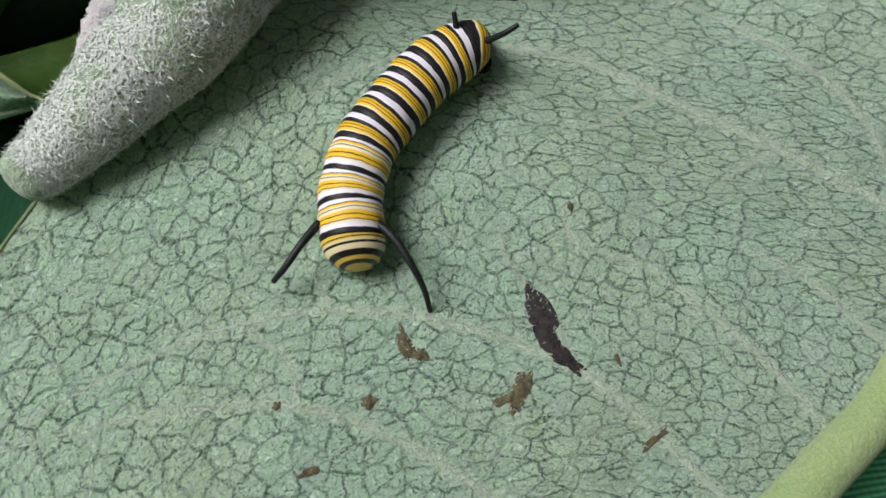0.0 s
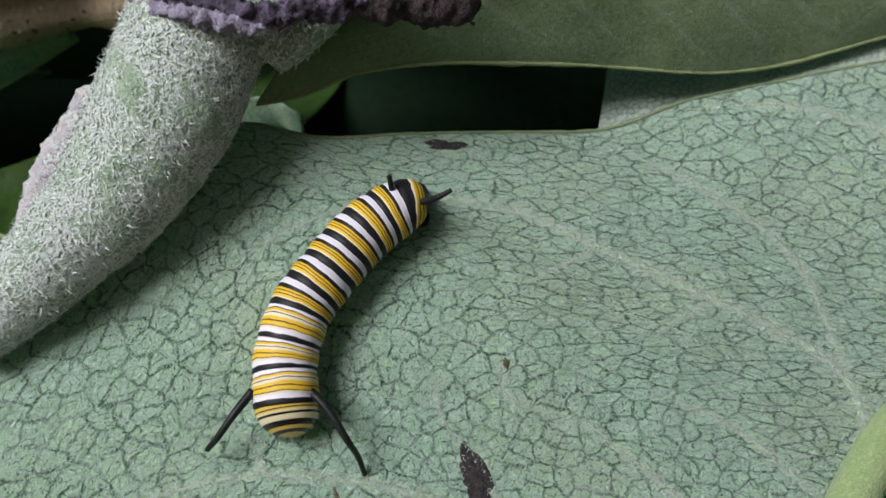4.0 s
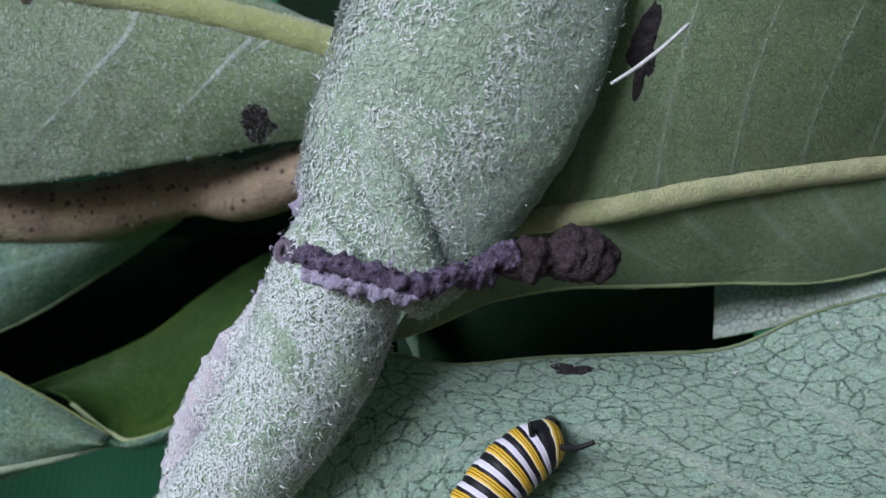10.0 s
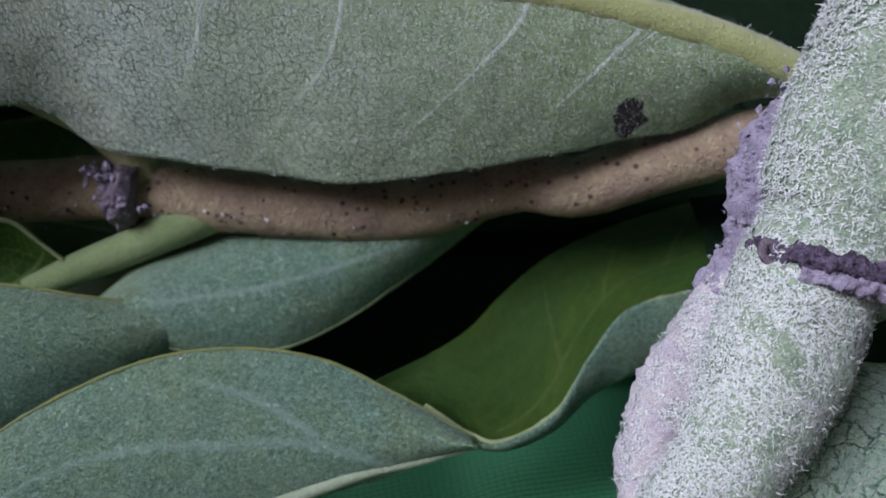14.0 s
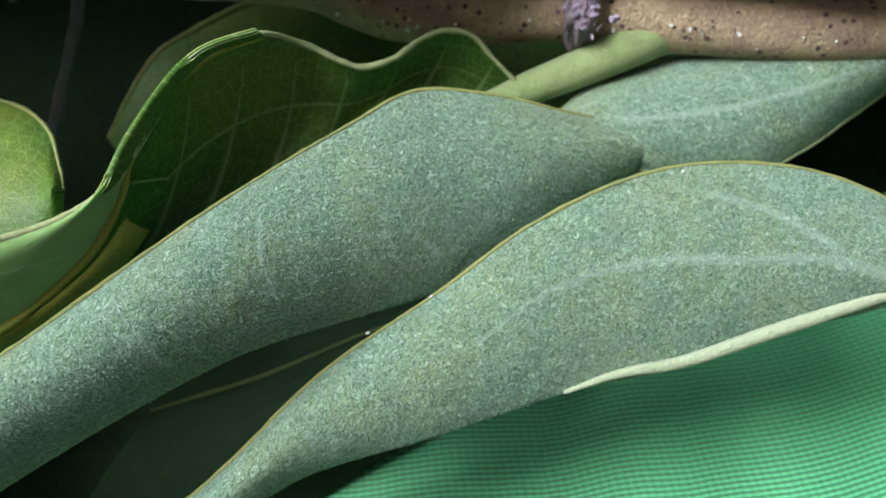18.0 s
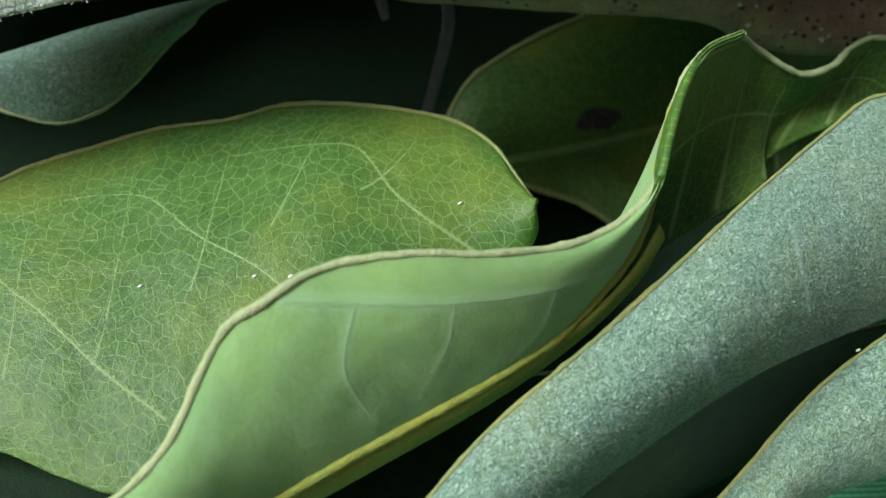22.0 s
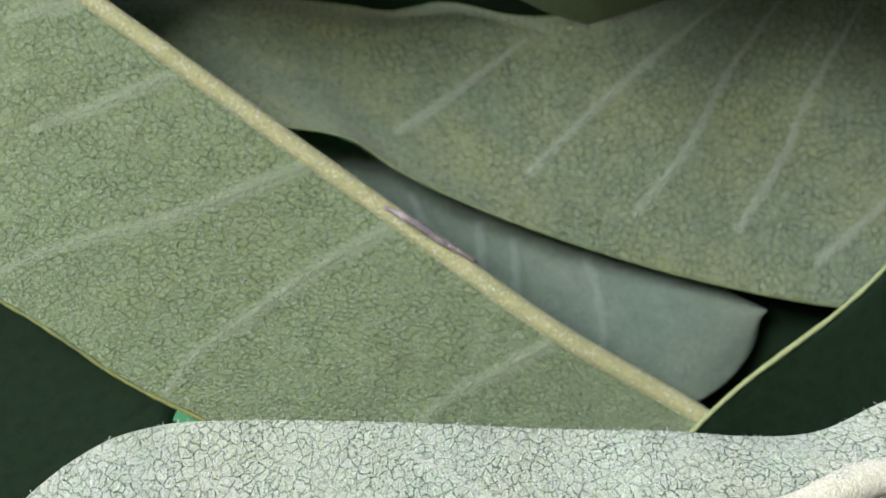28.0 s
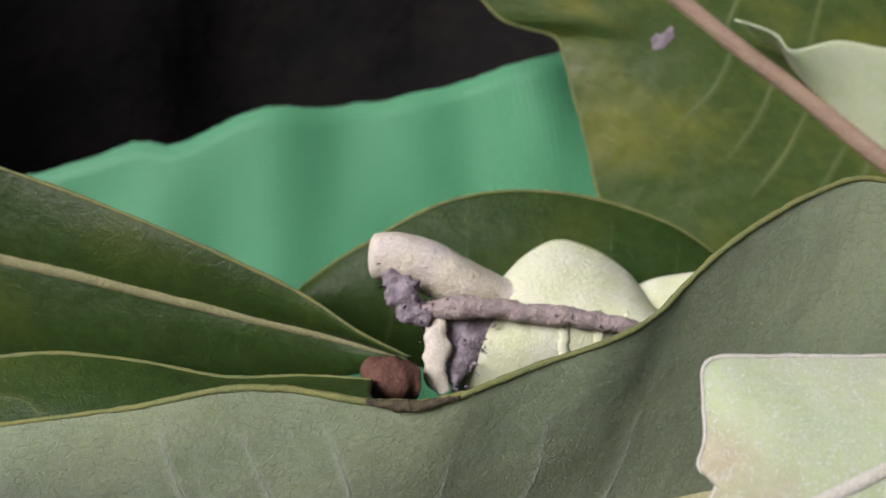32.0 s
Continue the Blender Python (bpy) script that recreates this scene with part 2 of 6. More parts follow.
    L_mar=[(-244.6,-33.0,-6.7),(-236.2,-32.0,0.6),(-228.9,-31.0,7.3),(-224.3,-30.0,17.0),(-222.6,-30.0,19.2),(-219.7,-29.5,20.9),(-214.8,-28.0,24.1),(-206.7,-26.0,25.5),(-197.9,-23.0,25.5),(-189.8,-19.0,26.5),(-183.6,-15.0,29.3),(-179.5,-12.0,33.4),(-177.5,-9.0,38.5),(-175.2,-6.0,44.8),(-172.8,-3.3,49.4),(-170.4,-1.2,52.1),(-165.3,2.8,54.8)],
    L_fold=[(-242.5,-26.0,-10.7),(-226.0,-25.0,-1.9),(-211.4,-22.0,5.9),(-202.2,-19.0,10.4),(-196.3,-17.0,13.5),(-190.1,-14.0,17.4),(-186.2,-12.0,21.2),(-182.9,-11.0,25.1),(-180.1,-10.0,30.4),(-178.2,-9.2,37.9),(-175.9,-6.3,43.9),(-173.3,-3.3,48.7),(-170.7,-1.0,51.5),(-165.4,3.0,54.5)],
    K_mar=[(-187.4,-17.0,27.3),(-183.6,-15.0,29.3),(-179.5,-12.0,33.4),(-177.2,-9.0,39.9),(-174.5,-5.0,47.0),(-170.3,-1.0,52.2),(-165.2,3.0,54.9),(-160.8,9.0,54.6),(-153.6,13.0,52.2),(-148.9,15.0,53.9),(-145.4,17.0,57.0),(-141.6,18.0,58.7),(-137.5,20.0,58.2),(-134.6,22.0,55.4),(-130.8,24.0,51.7)],
    K_bot=[(-203.8,-10.0,7.5),(-197.2,-8.0,12.0),(-186.1,-2.0,20.0),(-177.0,3.0,26.7),(-168.7,8.0,31.5),(-160.4,11.0,36.4),(-158.9,16.0,40.5),(-153.2,18.0,44.1),(-146.5,20.0,46.4),(-141.5,22.0,47.1),(-136.3,24.0,47.7),(-130.9,25.0,49.6)],
    V_top=[(-288.2,-8.0,15.6),(-280.6,-4.0,24.8),(-272.1,0.0,34.5),(-266.2,2.0,39.6),(-256.3,4.5,43.4),(-246.3,6.5,46.6),(-235.7,8.0,47.9),(-229.2,9.0,49.8),(-221.5,9.0,49.9),(-210.6,9.0,48.4),(-203.0,8.0,46.1),(-198.0,6.0,42.2),(-195.1,3.0,37.4),(-192.8,0.0,33.6)],
    V_bot=[(-272.9,-15.0,6.7),(-254.8,-16.0,4.8),(-246.7,-17.0,2.1),(-238.8,-17.0,0.4),(-228.5,-14.0,7.4),(-218.1,-8.0,20.5),(-208.8,-5.0,22.5),(-201.8,-3.0,23.1),(-195.7,-2.0,25.2),(-192.6,-1.0,29.3),(-192.6,0.0,33.1)],
    V_v0=[(-205.9,2.0,8.4),(-216.2,2.0,16.0),(-226.6,2.0,25.2),(-235.8,2.0,30.0),(-244.2,2.0,35.6),(-248.9,2.0,36.2),(-255.9,2.0,35.6),(-263.0,2.0,32.7)],
    V_v1=[(-235.9,2.0,8.2),(-244.3,2.0,13.7),(-253.5,2.0,20.7),(-260.5,2.0,25.0),(-264.9,2.0,29.7),(-268.4,2.0,29.0),(-273.1,2.0,27.6)],
    V_v2=[(-197.8,2.0,25.2),(-206.6,2.0,31.5),(-211.1,2.0,35.4),(-216.7,2.0,42.1),(-223.2,2.0,42.7),(-234.1,2.0,41.5)],
    W_top=[(-211.7,50.0,47.6),(-208.2,51.0,56.0),(-203.3,53.0,64.7),(-193.9,55.0,71.3),(-183.1,57.0,76.7),(-164.0,58.0,82.3),(-134.8,58.0,85.9),(-106.1,58.0,87.2)],
    W_bot=[(-205.4,48.0,41.7),(-194.4,49.0,43.1),(-190.1,49.0,41.7),(-183.6,50.0,39.5),(-178.3,50.0,36.1),(-173.1,50.0,31.9),(-165.4,51.0,31.4),(-155.1,52.0,34.9),(-134.6,53.0,43.2),(-111.7,54.0,49.3)],
    W_v=[(-196.3,50.0,47.6),(-183.1,50.0,50.0),(-167.1,52.0,53.6),(-151.5,52.0,57.3)],
    rod=[(-205.7,26.0,79.4),(-205.7,27.0,72.9),(-205.6,27.5,67.1),(-207.0,28.0,61.4),(-209.7,29.0,52.5),(-211.4,29.0,45.3)],
    twig=[(-218.4,24.0,75.3),(-216.6,25.0,71.7),(-215.8,25.0,67.8)],
    X_top=[(-297.1,12.0,56.6),(-279.6,12.0,59.5),(-258.2,13.0,65.2),(-243.6,14.0,68.5),(-231.5,15.0,70.1)],
    X_bot=[(-292.5,6.0,50.3),(-277.1,8.0,53.0),(-270.0,9.0,50.4),(-262.9,10.0,48.9),(-256.5,11.0,51.2),(-251.7,12.0,55.9),(-247.7,13.0,60.8),(-243.6,14.0,64.9)],
    Kk_rib=[(-315.0,-6.0,215.9),(-295.9,-5.0,202.4),(-281.9,-4.0,192.2),(-263.0,-2.0,178.6),(-242.2,2.0,163.4),(-227.2,5.0,152.6),(-202.1,10.0,134.4),(-177.8,17.0,120.0),(-155.3,20.0,104.6)],
    Kk_low=[(-324.6,-8.0,167.0),(-299.3,-9.0,148.4),(-275.9,-10.0,135.2),(-264.5,-10.0,128.0),(-250.1,-10.0,121.1),(-237.7,-10.0,113.5),(-217.9,-9.0,102.2)],
    Kk_v0=[(-239.4,-4.0,161.5),(-250.7,-4.0,156.0),(-260.4,-4.0,151.8),(-274.8,-4.0,147.5),(-285.6,-4.0,143.2)],
    Kk_v1=[(-228.0,-4.0,150.7),(-237.4,-4.0,144.9),(-248.6,-4.0,136.4),(-255.5,-4.0,130.5),(-258.0,-4.0,126.3)],
    Kk_v2=[(-199.6,-4.0,133.8),(-208.7,-4.0,129.2),(-218.6,-4.0,124.3),(-223.6,-4.0,120.1)],
    Kk_v3=[(-261.9,-4.0,174.5),(-271.8,-4.0,169.4),(-280.9,-4.0,165.5)],
    Kk_v4=[(-277.0,-4.0,185.7),(-286.3,-4.0,183.2)],
    M_top=[(-302.2,14.0,189.6),(-283.1,16.0,194.5),(-266.3,19.0,195.4),(-253.7,20.0,195.8),(-239.1,21.0,194.1),(-230.7,21.5,192.8),(-220.3,22.0,194.3),(-208.8,22.0,191.7),(-201.6,23.0,191.4),(-195.4,24.0,192.1),(-180.8,26.0,195.3),(-162.8,28.0,200.0),(-138.6,30.0,202.6),(-107.3,32.0,205.5)],
    M_bot=[(-273.2,7.0,168.4),(-251.7,10.0,169.3),(-247.1,11.0,169.1),(-240.5,12.0,168.4),(-234.8,13.0,166.7),(-227.3,15.0,161.7),(-211.8,18.0,154.6),(-192.1,21.0,147.6),(-172.2,24.0,142.1),(-150.3,26.0,138.0),(-132.1,28.0,137.9),(-111.7,30.0,141.9)],
    M_v0=[(-204.9,20.0,162.2),(-195.8,20.0,171.1),(-183.8,20.0,182.0),(-166.8,20.0,195.8)],
    M_v1=[(-186.2,20.0,155.0),(-177.2,20.0,165.8),(-169.2,20.0,179.7),(-157.1,20.0,196.5)],
    M_v2=[(-167.9,20.0,152.0),(-160.0,20.0,163.6),(-152.9,20.0,178.3),(-142.8,20.0,195.0)],
    M_v3=[(-153.9,20.0,146.1),(-144.4,20.0,153.7),(-137.8,20.0,159.5)],
    M_v4=[(-228.2,20.0,169.6),(-222.1,20.0,173.6),(-205.7,20.0,185.6)],
    N_top=[(-268.1,17.0,176.0),(-253.4,20.0,173.1),(-241.2,22.0,170.1),(-229.0,24.0,165.0),(-210.3,26.0,155.5),(-191.7,27.0,148.7),(-173.2,29.0,142.9),(-161.7,31.0,137.7)],
    N_bot=[(-253.7,16.0,154.3),(-227.9,19.0,138.3),(-212.2,22.0,126.2),(-192.3,24.0,119.2),(-182.3,25.0,119.1),(-175.2,26.0,121.4),(-168.7,28.0,125.7),(-164.1,30.0,131.6),(-162.7,31.0,136.6)],
    N_v0=[(-226.3,24.0,158.6),(-224.2,24.0,152.4),(-223.6,24.0,142.1)],
    N_v1=[(-214.3,24.0,153.4),(-213.8,24.0,146.2),(-213.3,24.0,138.0)],
    N_v2=[(-208.1,24.0,150.3),(-207.7,24.0,142.1),(-208.2,24.0,134.0)],
    N_v3=[(-194.9,24.0,147.1),(-193.0,24.0,140.1),(-192.2,24.0,128.1)],
    O_top=[(-185.5,12.5,112.0),(-175.3,13.3,122.0),(-170.5,14.2,125.8),(-164.8,15.1,129.8),(-152.1,16.9,138.9),(-138.9,17.8,151.8),(-111.2,19.5,178.5)],
    O_bot=[(-178.9,16.0,102.1),(-160.3,17.8,101.9),(-131.5,21.3,110.6),(-96.7,24.9,133.8)],
    Q_up=[(-306.3,-24.0,218.7),(-290.1,-27.0,220.7),(-282.6,-28.0,221.7),(-275.7,-29.5,223.1),(-271.5,-30.0,223.8),(-264.7,-30.5,223.8),(-254.8,-31.0,222.2),(-249.7,-31.0,221.9),(-244.6,-31.0,222.7),(-235.8,-29.0,225.6),(-226.0,-27.0,228.6),(-221.2,-25.0,230.9),(-216.9,-23.0,234.6),(-211.6,-21.0,238.8),(-199.7,-16.0,245.1),(-190.7,-13.0,247.7),(-183.7,-12.0,246.2),(-170.4,-10.0,241.7),(-148.4,-8.0,234.8)],
    Q_rib=[(-307.8,-22.0,208.6),(-286.1,-22.0,206.0),(-272.6,-22.0,204.2),(-260.6,-22.0,202.9),(-244.4,-18.5,202.6),(-228.8,-15.0,204.1),(-215.2,-12.0,205.3),(-191.6,-8.0,208.1),(-166.5,-4.0,212.2)],
    Q_low=[(-295.3,-10.0,205.3),(-275.7,-6.0,203.5),(-265.4,0.0,203.1),(-258.7,6.0,201.8),(-250.6,10.0,198.1),(-243.7,13.0,195.7),(-237.2,15.0,194.5),(-227.4,16.0,193.4),(-219.2,15.0,194.6),(-213.1,13.0,194.8),(-207.2,14.0,191.8),(-201.5,17.0,190.0),(-194.8,21.0,189.2),(-187.7,25.0,190.0),(-177.7,29.0,193.0),(-163.8,34.0,197.0),(-140.2,34.0,203.0)],
    Q_v0=[(-276.2,-26.0,205.0),(-277.9,-26.0,209.1),(-278.9,-26.0,214.5),(-279.6,-26.0,218.6)],
    Q_v1=[(-266.7,-26.0,204.2),(-267.7,-26.0,211.5),(-269.7,-26.0,218.3)],
    Q_v2=[(-258.6,-26.0,203.3),(-257.8,-26.0,211.3),(-259.8,-26.0,219.4)],
    Q_v3=[(-249.2,-26.0,203.4),(-247.1,-26.0,210.3),(-245.6,-26.0,216.3)],
    Q_v4=[(-239.2,-26.0,203.9),(-235.7,-26.0,212.0),(-234.2,-26.0,219.3)],
    Q_v5=[(-227.3,-26.0,205.3),(-224.4,-26.0,212.4),(-222.9,-26.0,218.3)],
    Q_w0=[(-232.9,10.0,200.4),(-227.1,10.0,205.1)],
    Q_w1=[(-222.3,10.0,201.1),(-214.6,10.0,205.1)],
    Q_w2=[(-207.0,10.0,199.1),(-197.4,10.0,205.0)],
    Q_w3=[(-190.1,10.0,199.0),(-181.4,10.0,207.3)],
    Q_w4=[(-243.7,10.0,201.8),(-237.8,10.0,205.5)],
    S_top=[(-308.3,-6.0,193.9),(-295.9,-6.0,197.7),(-287.6,-6.0,200.6),(-281.8,-6.0,202.2),(-277.7,-6.0,203.4),(-271.9,-6.0,203.5)],
    S_bot=[(-312.6,0.0,175.0),(-299.6,0.0,179.9),(-291.0,0.0,184.7),(-284.1,0.0,188.8),(-278.1,0.0,192.9),(-271.2,2.0,199.4)],
    T_up=[(-226.6,-43.7,206.2),(-223.1,-43.0,211.0),(-219.3,-41.0,215.2),(-221.0,-41.0,216.6),(-220.0,-40.0,219.1),(-219.5,-38.0,223.1),(-218.8,-37.0,226.5),(-211.3,-36.0,226.9),(-198.9,-34.0,226.5),(-188.3,-30.0,227.1),(-180.0,-28.0,228.4),(-158.2,-22.0,230.5),(-120.7,-14.0,234.7)],
    T_rib=[(-226.7,-43.8,206.0),(-222.2,-44.5,208.5),(-218.1,-44.6,210.7),(-213.2,-44.0,212.8),(-203.0,-42.0,216.5),(-192.4,-39.0,220.1),(-182.5,-36.0,222.0),(-164.0,-30.0,224.5),(-127.1,-20.0,227.8)],
    T_low=[(-226.6,-43.5,205.7),(-222.4,-43.0,205.9),(-218.1,-42.5,205.4),(-215.4,-42.5,203.7),(-212.8,-42.0,201.0),(-207.6,-40.0,197.8),(-203.5,-39.0,197.0),(-199.8,-38.0,197.0),(-193.2,-34.0,198.2),(-184.3,-22.0,201.3),(-175.7,-14.0,206.3),(-165.7,-9.0,210.5),(-148.9,-6.0,216.0),(-128.3,-4.0,221.4)],
    T_v0=[(-207.7,-41.0,213.3),(-209.0,-41.0,210.1),(-211.2,-41.0,207.9)],
    T_v1=[(-202.7,-41.0,215.7),(-205.1,-41.0,210.0),(-208.5,-41.0,207.9)],
    T_v2=[(-196.9,-41.0,217.5),(-198.3,-41.0,210.9),(-200.4,-41.0,205.5),(-204.9,-41.0,202.3)],
    T_v3=[(-190.6,-41.0,219.0),(-190.9,-41.0,214.0),(-192.7,-41.0,208.6),(-196.7,-41.0,204.3)],
    T_v4=[(-193.2,-41.0,220.4),(-197.5,-41.0,223.1),(-201.2,-41.0,224.2)],
    T_v5=[(-185.6,-41.0,221.0),(-190.4,-41.0,223.7)],
    T2_up=[(-179.2,-14.0,209.3),(-176.3,-17.0,212.4),(-167.6,-19.0,218.8),(-155.4,-20.0,225.1),(-138.2,-20.0,231.5)],
    T2_low=[(-177.2,-13.0,205.7),(-175.4,-13.0,206.2),(-174.9,-13.3,203.7),(-171.3,-13.5,201.6),(-172.2,-13.5,199.6),(-171.6,-13.5,197.7),(-164.4,-13.0,194.3),(-155.6,-12.0,191.5),(-134.6,-10.0,187.0)],
    T3_up=[(-188.9,-22.0,228.7),(-187.1,-21.0,232.0),(-184.5,-20.0,234.3),(-179.8,-19.0,236.5),(-174.6,-18.0,237.8),(-152.8,-15.0,240.7)],
    T3_low=[(-189.7,-24.0,227.7),(-186.3,-25.0,226.6),(-178.1,-24.0,226.5),(-157.0,-20.0,228.1)],
    P1_top=[(-331.9,-8.0,260.8),(-312.0,-6.0,253.6),(-301.9,-6.0,249.8),(-291.0,-6.0,245.3),(-278.6,-6.0,239.7),(-267.1,-6.0,233.7),(-259.1,-6.0,228.2),(-252.7,-5.0,224.7)],
    P1_rib=[(-335.0,-4.0,245.8),(-313.9,-3.0,240.4),(-300.9,-3.0,237.3),(-288.1,-3.0,233.8),(-275.4,-3.0,230.4),(-262.9,-3.0,227.2),(-252.4,-4.0,224.1)],
    P1_bot=[(-339.7,2.0,224.1),(-317.0,2.0,224.1),(-299.1,2.0,222.4),(-281.1,1.0,221.4),(-266.9,0.0,221.1),(-258.9,-2.0,222.1),(-252.4,-4.0,223.6)],
    P2_top=[(-320.7,-12.0,225.3),(-308.7,-12.0,226.4),(-300.7,-12.0,226.8),(-288.8,-12.0,225.4),(-277.0,-12.0,223.0),(-266.1,-12.0,223.0),(-256.7,-13.0,222.4)],
    P2_bot=[(-313.7,-22.0,211.4),(-295.5,-22.0,213.9),(-284.7,-22.0,217.2),(-281.1,-22.0,218.6),(-272.5,-22.0,220.2),(-264.0,-22.0,220.7),(-255.7,-21.0,221.1)],
    P2_v=[(-310.2,-16.0,221.8),(-301.7,-16.0,221.2),(-294.4,-20.0,215.6)],
    P3_top=[(-273.6,20.0,234.6),(-267.5,20.0,238.9),(-261.4,20.0,242.3),(-248.4,21.0,248.8),(-236.3,21.0,250.8),(-221.4,22.0,249.1),(-208.4,23.0,244.5),(-202.4,24.0,240.9),(-197.5,24.0,236.7)],
    P3_bot=[(-273.1,22.0,229.5),(-257.1,22.0,221.1),(-237.2,22.0,218.7),(-217.3,22.0,220.3),(-205.2,23.0,224.9),(-197.7,24.0,233.7)],
    Y_a=[(-256.7,40.0,315.3),(-240.1,42.0,292.7),(-235.6,42.5,288.0),(-229.9,43.0,286.0),(-224.8,43.0,283.9),(-223.2,43.0,279.0),(-222.2,43.0,274.3),(-219.0,44.0,261.7),(-216.7,45.0,251.3),(-207.2,45.0,233.7),(-196.2,45.0,222.0)],
    Y_rib=[(-217.4,38.0,304.6),(-202.4,38.0,290.4),(-190.7,38.0,279.9),(-178.0,38.0,269.4),(-162.6,38.0,255.7),(-138.7,38.0,237.5)],
    Y_v0=[(-176.6,39.0,267.4),(-181.3,39.0,258.6),(-188.1,39.0,249.9)],
    Y_v1=[(-182.9,39.0,273.2),(-186.5,39.0,265.5),(-192.2,39.0,257.8)],
    Y_v2=[(-169.2,39.0,260.5),(-173.9,39.0,252.8),(-178.5,39.0,245.2)],
    Y_v3=[(-190.3,39.0,280.2),(-195.0,39.0,271.3),(-201.9,39.0,264.8)],
    Y_v4=[(-165.0,39.0,257.0),(-169.8,39.0,247.2)],
    Y2_a=[(-193.1,30.0,282.2),(-185.9,30.0,279.4),(-183.4,30.0,276.3),(-180.3,30.0,276.7),(-174.2,31.0,278.2),(-164.6,32.0,276.7),(-139.6,34.0,273.7)],
    Y2_b=[(-188.0,36.0,281.2),(-182.0,36.5,277.5),(-180.8,37.0,275.4),(-176.2,37.0,269.7),(-169.8,37.5,263.5),(-162.7,37.5,257.3),(-138.9,37.5,239.7)],
    Y3_a=[(-203.6,36.0,299.8),(-190.3,36.0,307.1),(-157.9,36.0,309.0),(-131.9,36.0,299.0)],
    Y3_b=[(-202.8,38.6,290.7),(-190.5,38.6,279.8),(-177.7,38.6,269.3),(-162.3,38.6,255.5),(-133.2,38.6,233.1)],
    dead_tube=[(-257.4,-2.0,239.6),(-253.5,-1.5,239.2),(-249.3,-1.0,237.6),(-244.4,0.0,235.0),(-239.3,2.0,232.6),(-232.0,3.0,230.4)],
    dead_stalk=[(-251.3,-5.0,231.2),(-246.0,-5.5,231.5),(-241.1,-5.0,231.4),(-233.8,-4.0,230.4),(-224.7,-3.0,228.9),(-217.2,-2.0,227.0)],
    dead_d1=[(-248.3,-5.0,230.3),(-248.2,-5.5,226.3),(-248.8,-6.0,222.3),(-247.1,-6.0,219.5)],
    dead_seed=[(-257.7,-8.0,223.5),(-254.8,-9.0,221.6),(-251.0,-8.0,221.0)],
    pod_a=[(-239.2,4.0,234.9),(-234.6,5.0,239.2),(-229.6,6.0,241.4),(-223.8,7.0,239.9),(-218.4,8.0,236.2),(-212.4,8.0,228.9),(-205.1,9.0,228.6)],
    pod_b=[(-247.4,0.0,216.9),(-242.3,-1.0,218.3),(-233.9,-1.0,219.8),(-225.3,0.0,222.8),(-220.9,1.0,225.2),(-213.7,3.0,224.8),(-206.7,4.0,223.7)],
    fab=[(-419.4,76.0,253.6),(-351.6,75.0,265.0),(-324.0,74.0,271.3),(-316.9,74.0,270.5),(-296.0,75.0,278.4),(-272.0,74.0,279.4),(-247.1,75.0,283.8),(-233.2,76.0,286.9),(-219.5,75.0,289.3),(-164.9,75.0,301.8)],
    Z1_top=[(-269.1,30.0,-3.8),(-238.8,34.0,2.2),(-208.1,38.0,6.1),(-176.8,40.0,10.2),(-146.0,42.0,16.3)],
    Z1_bot=[(-269.2,30.0,-29.5),(-217.3,34.0,-26.2),(-176.3,36.0,-23.6),(-156.2,38.0,-13.7),(-141.2,40.0,-3.8)],
    Z2_top=[(-150.4,50.0,61.9),(-127.3,50.0,58.0),(-98.6,50.0,56.2),(-70.2,50.0,56.8)],
    Z2_bot=[(-147.8,46.0,34.9),(-125.5,46.0,36.7),(-101.1,46.0,37.3),(-85.9,48.0,44.7)],
    cat=[(-9.8,-17.6,-2.5),(-10.2,-16.9,0.1),(-10.5,-16.2,2.9),(-10.7,-15.2,6.3),(-9.9,-14.3,10.0),(-8.7,-13.3,13.0),(-6.4,-12.3,16.1),(-4.3,-11.4,18.8),(-1.9,-10.5,21.5),(0.8,-9.6,23.6),(3.2,-9.2,24.9),(5.8,-8.7,25.3)],
    ten_fl=[(-14.0,-17.5,3.0),(-16.0,-18.5,0.4),(-17.6,-18.5,-1.9),(-19.2,-17.5,-3.7)],
    ten_fr=[(-8.0,-17.5,3.5),(-5.3,-18.5,1.0),(-3.1,-18.5,-2.5),(-2.1,-16.5,-4.8),(-1.5,-14.6,-7.3)],
    ten_bl=[(1.7,-11.2,26.0),(1.5,-12.2,27.1),(1.3,-12.8,28.2)],
    ten_br=[(5.3,-11.6,25.1),(7.1,-13.6,25.4),(8.8,-14.6,26.2)],
    ridge=[(-17.8,-20.5,66.8),(-15.6,-19.6,59.6),(-13.8,-18.6,53.7),(-12.3,-18.0,49.7),(-10.8,-17.0,46.4)],
    rim=[(-29.5,-13.5,48.8),(-22.9,-19.6,46.4),(-17.3,-20.8,45.2),(-12.8,-20.8,44.2),(-9.8,-19.0,44.6)],
    crust_low=[(-28.9,-6.0,45.8),(-32.5,-6.5,39.3),(-35.7,-7.0,35.1),(-38.5,-8.0,29.5),(-40.2,-9.0,21.9),(-39.1,-11.0,16.3)],
    D0_a=[(-125.8,74.0,61.4),(-92.9,74.0,63.4),(-53.7,74.0,64.6),(-27.8,74.0,64.7),(-1.9,74.0,65.5)],
    D0_b=[(-135.9,68.0,34.7),(-104.3,68.0,31.7),(-72.8,66.0,24.1),(-42.1,66.0,26.1),(-5.2,66.0,32.8)],
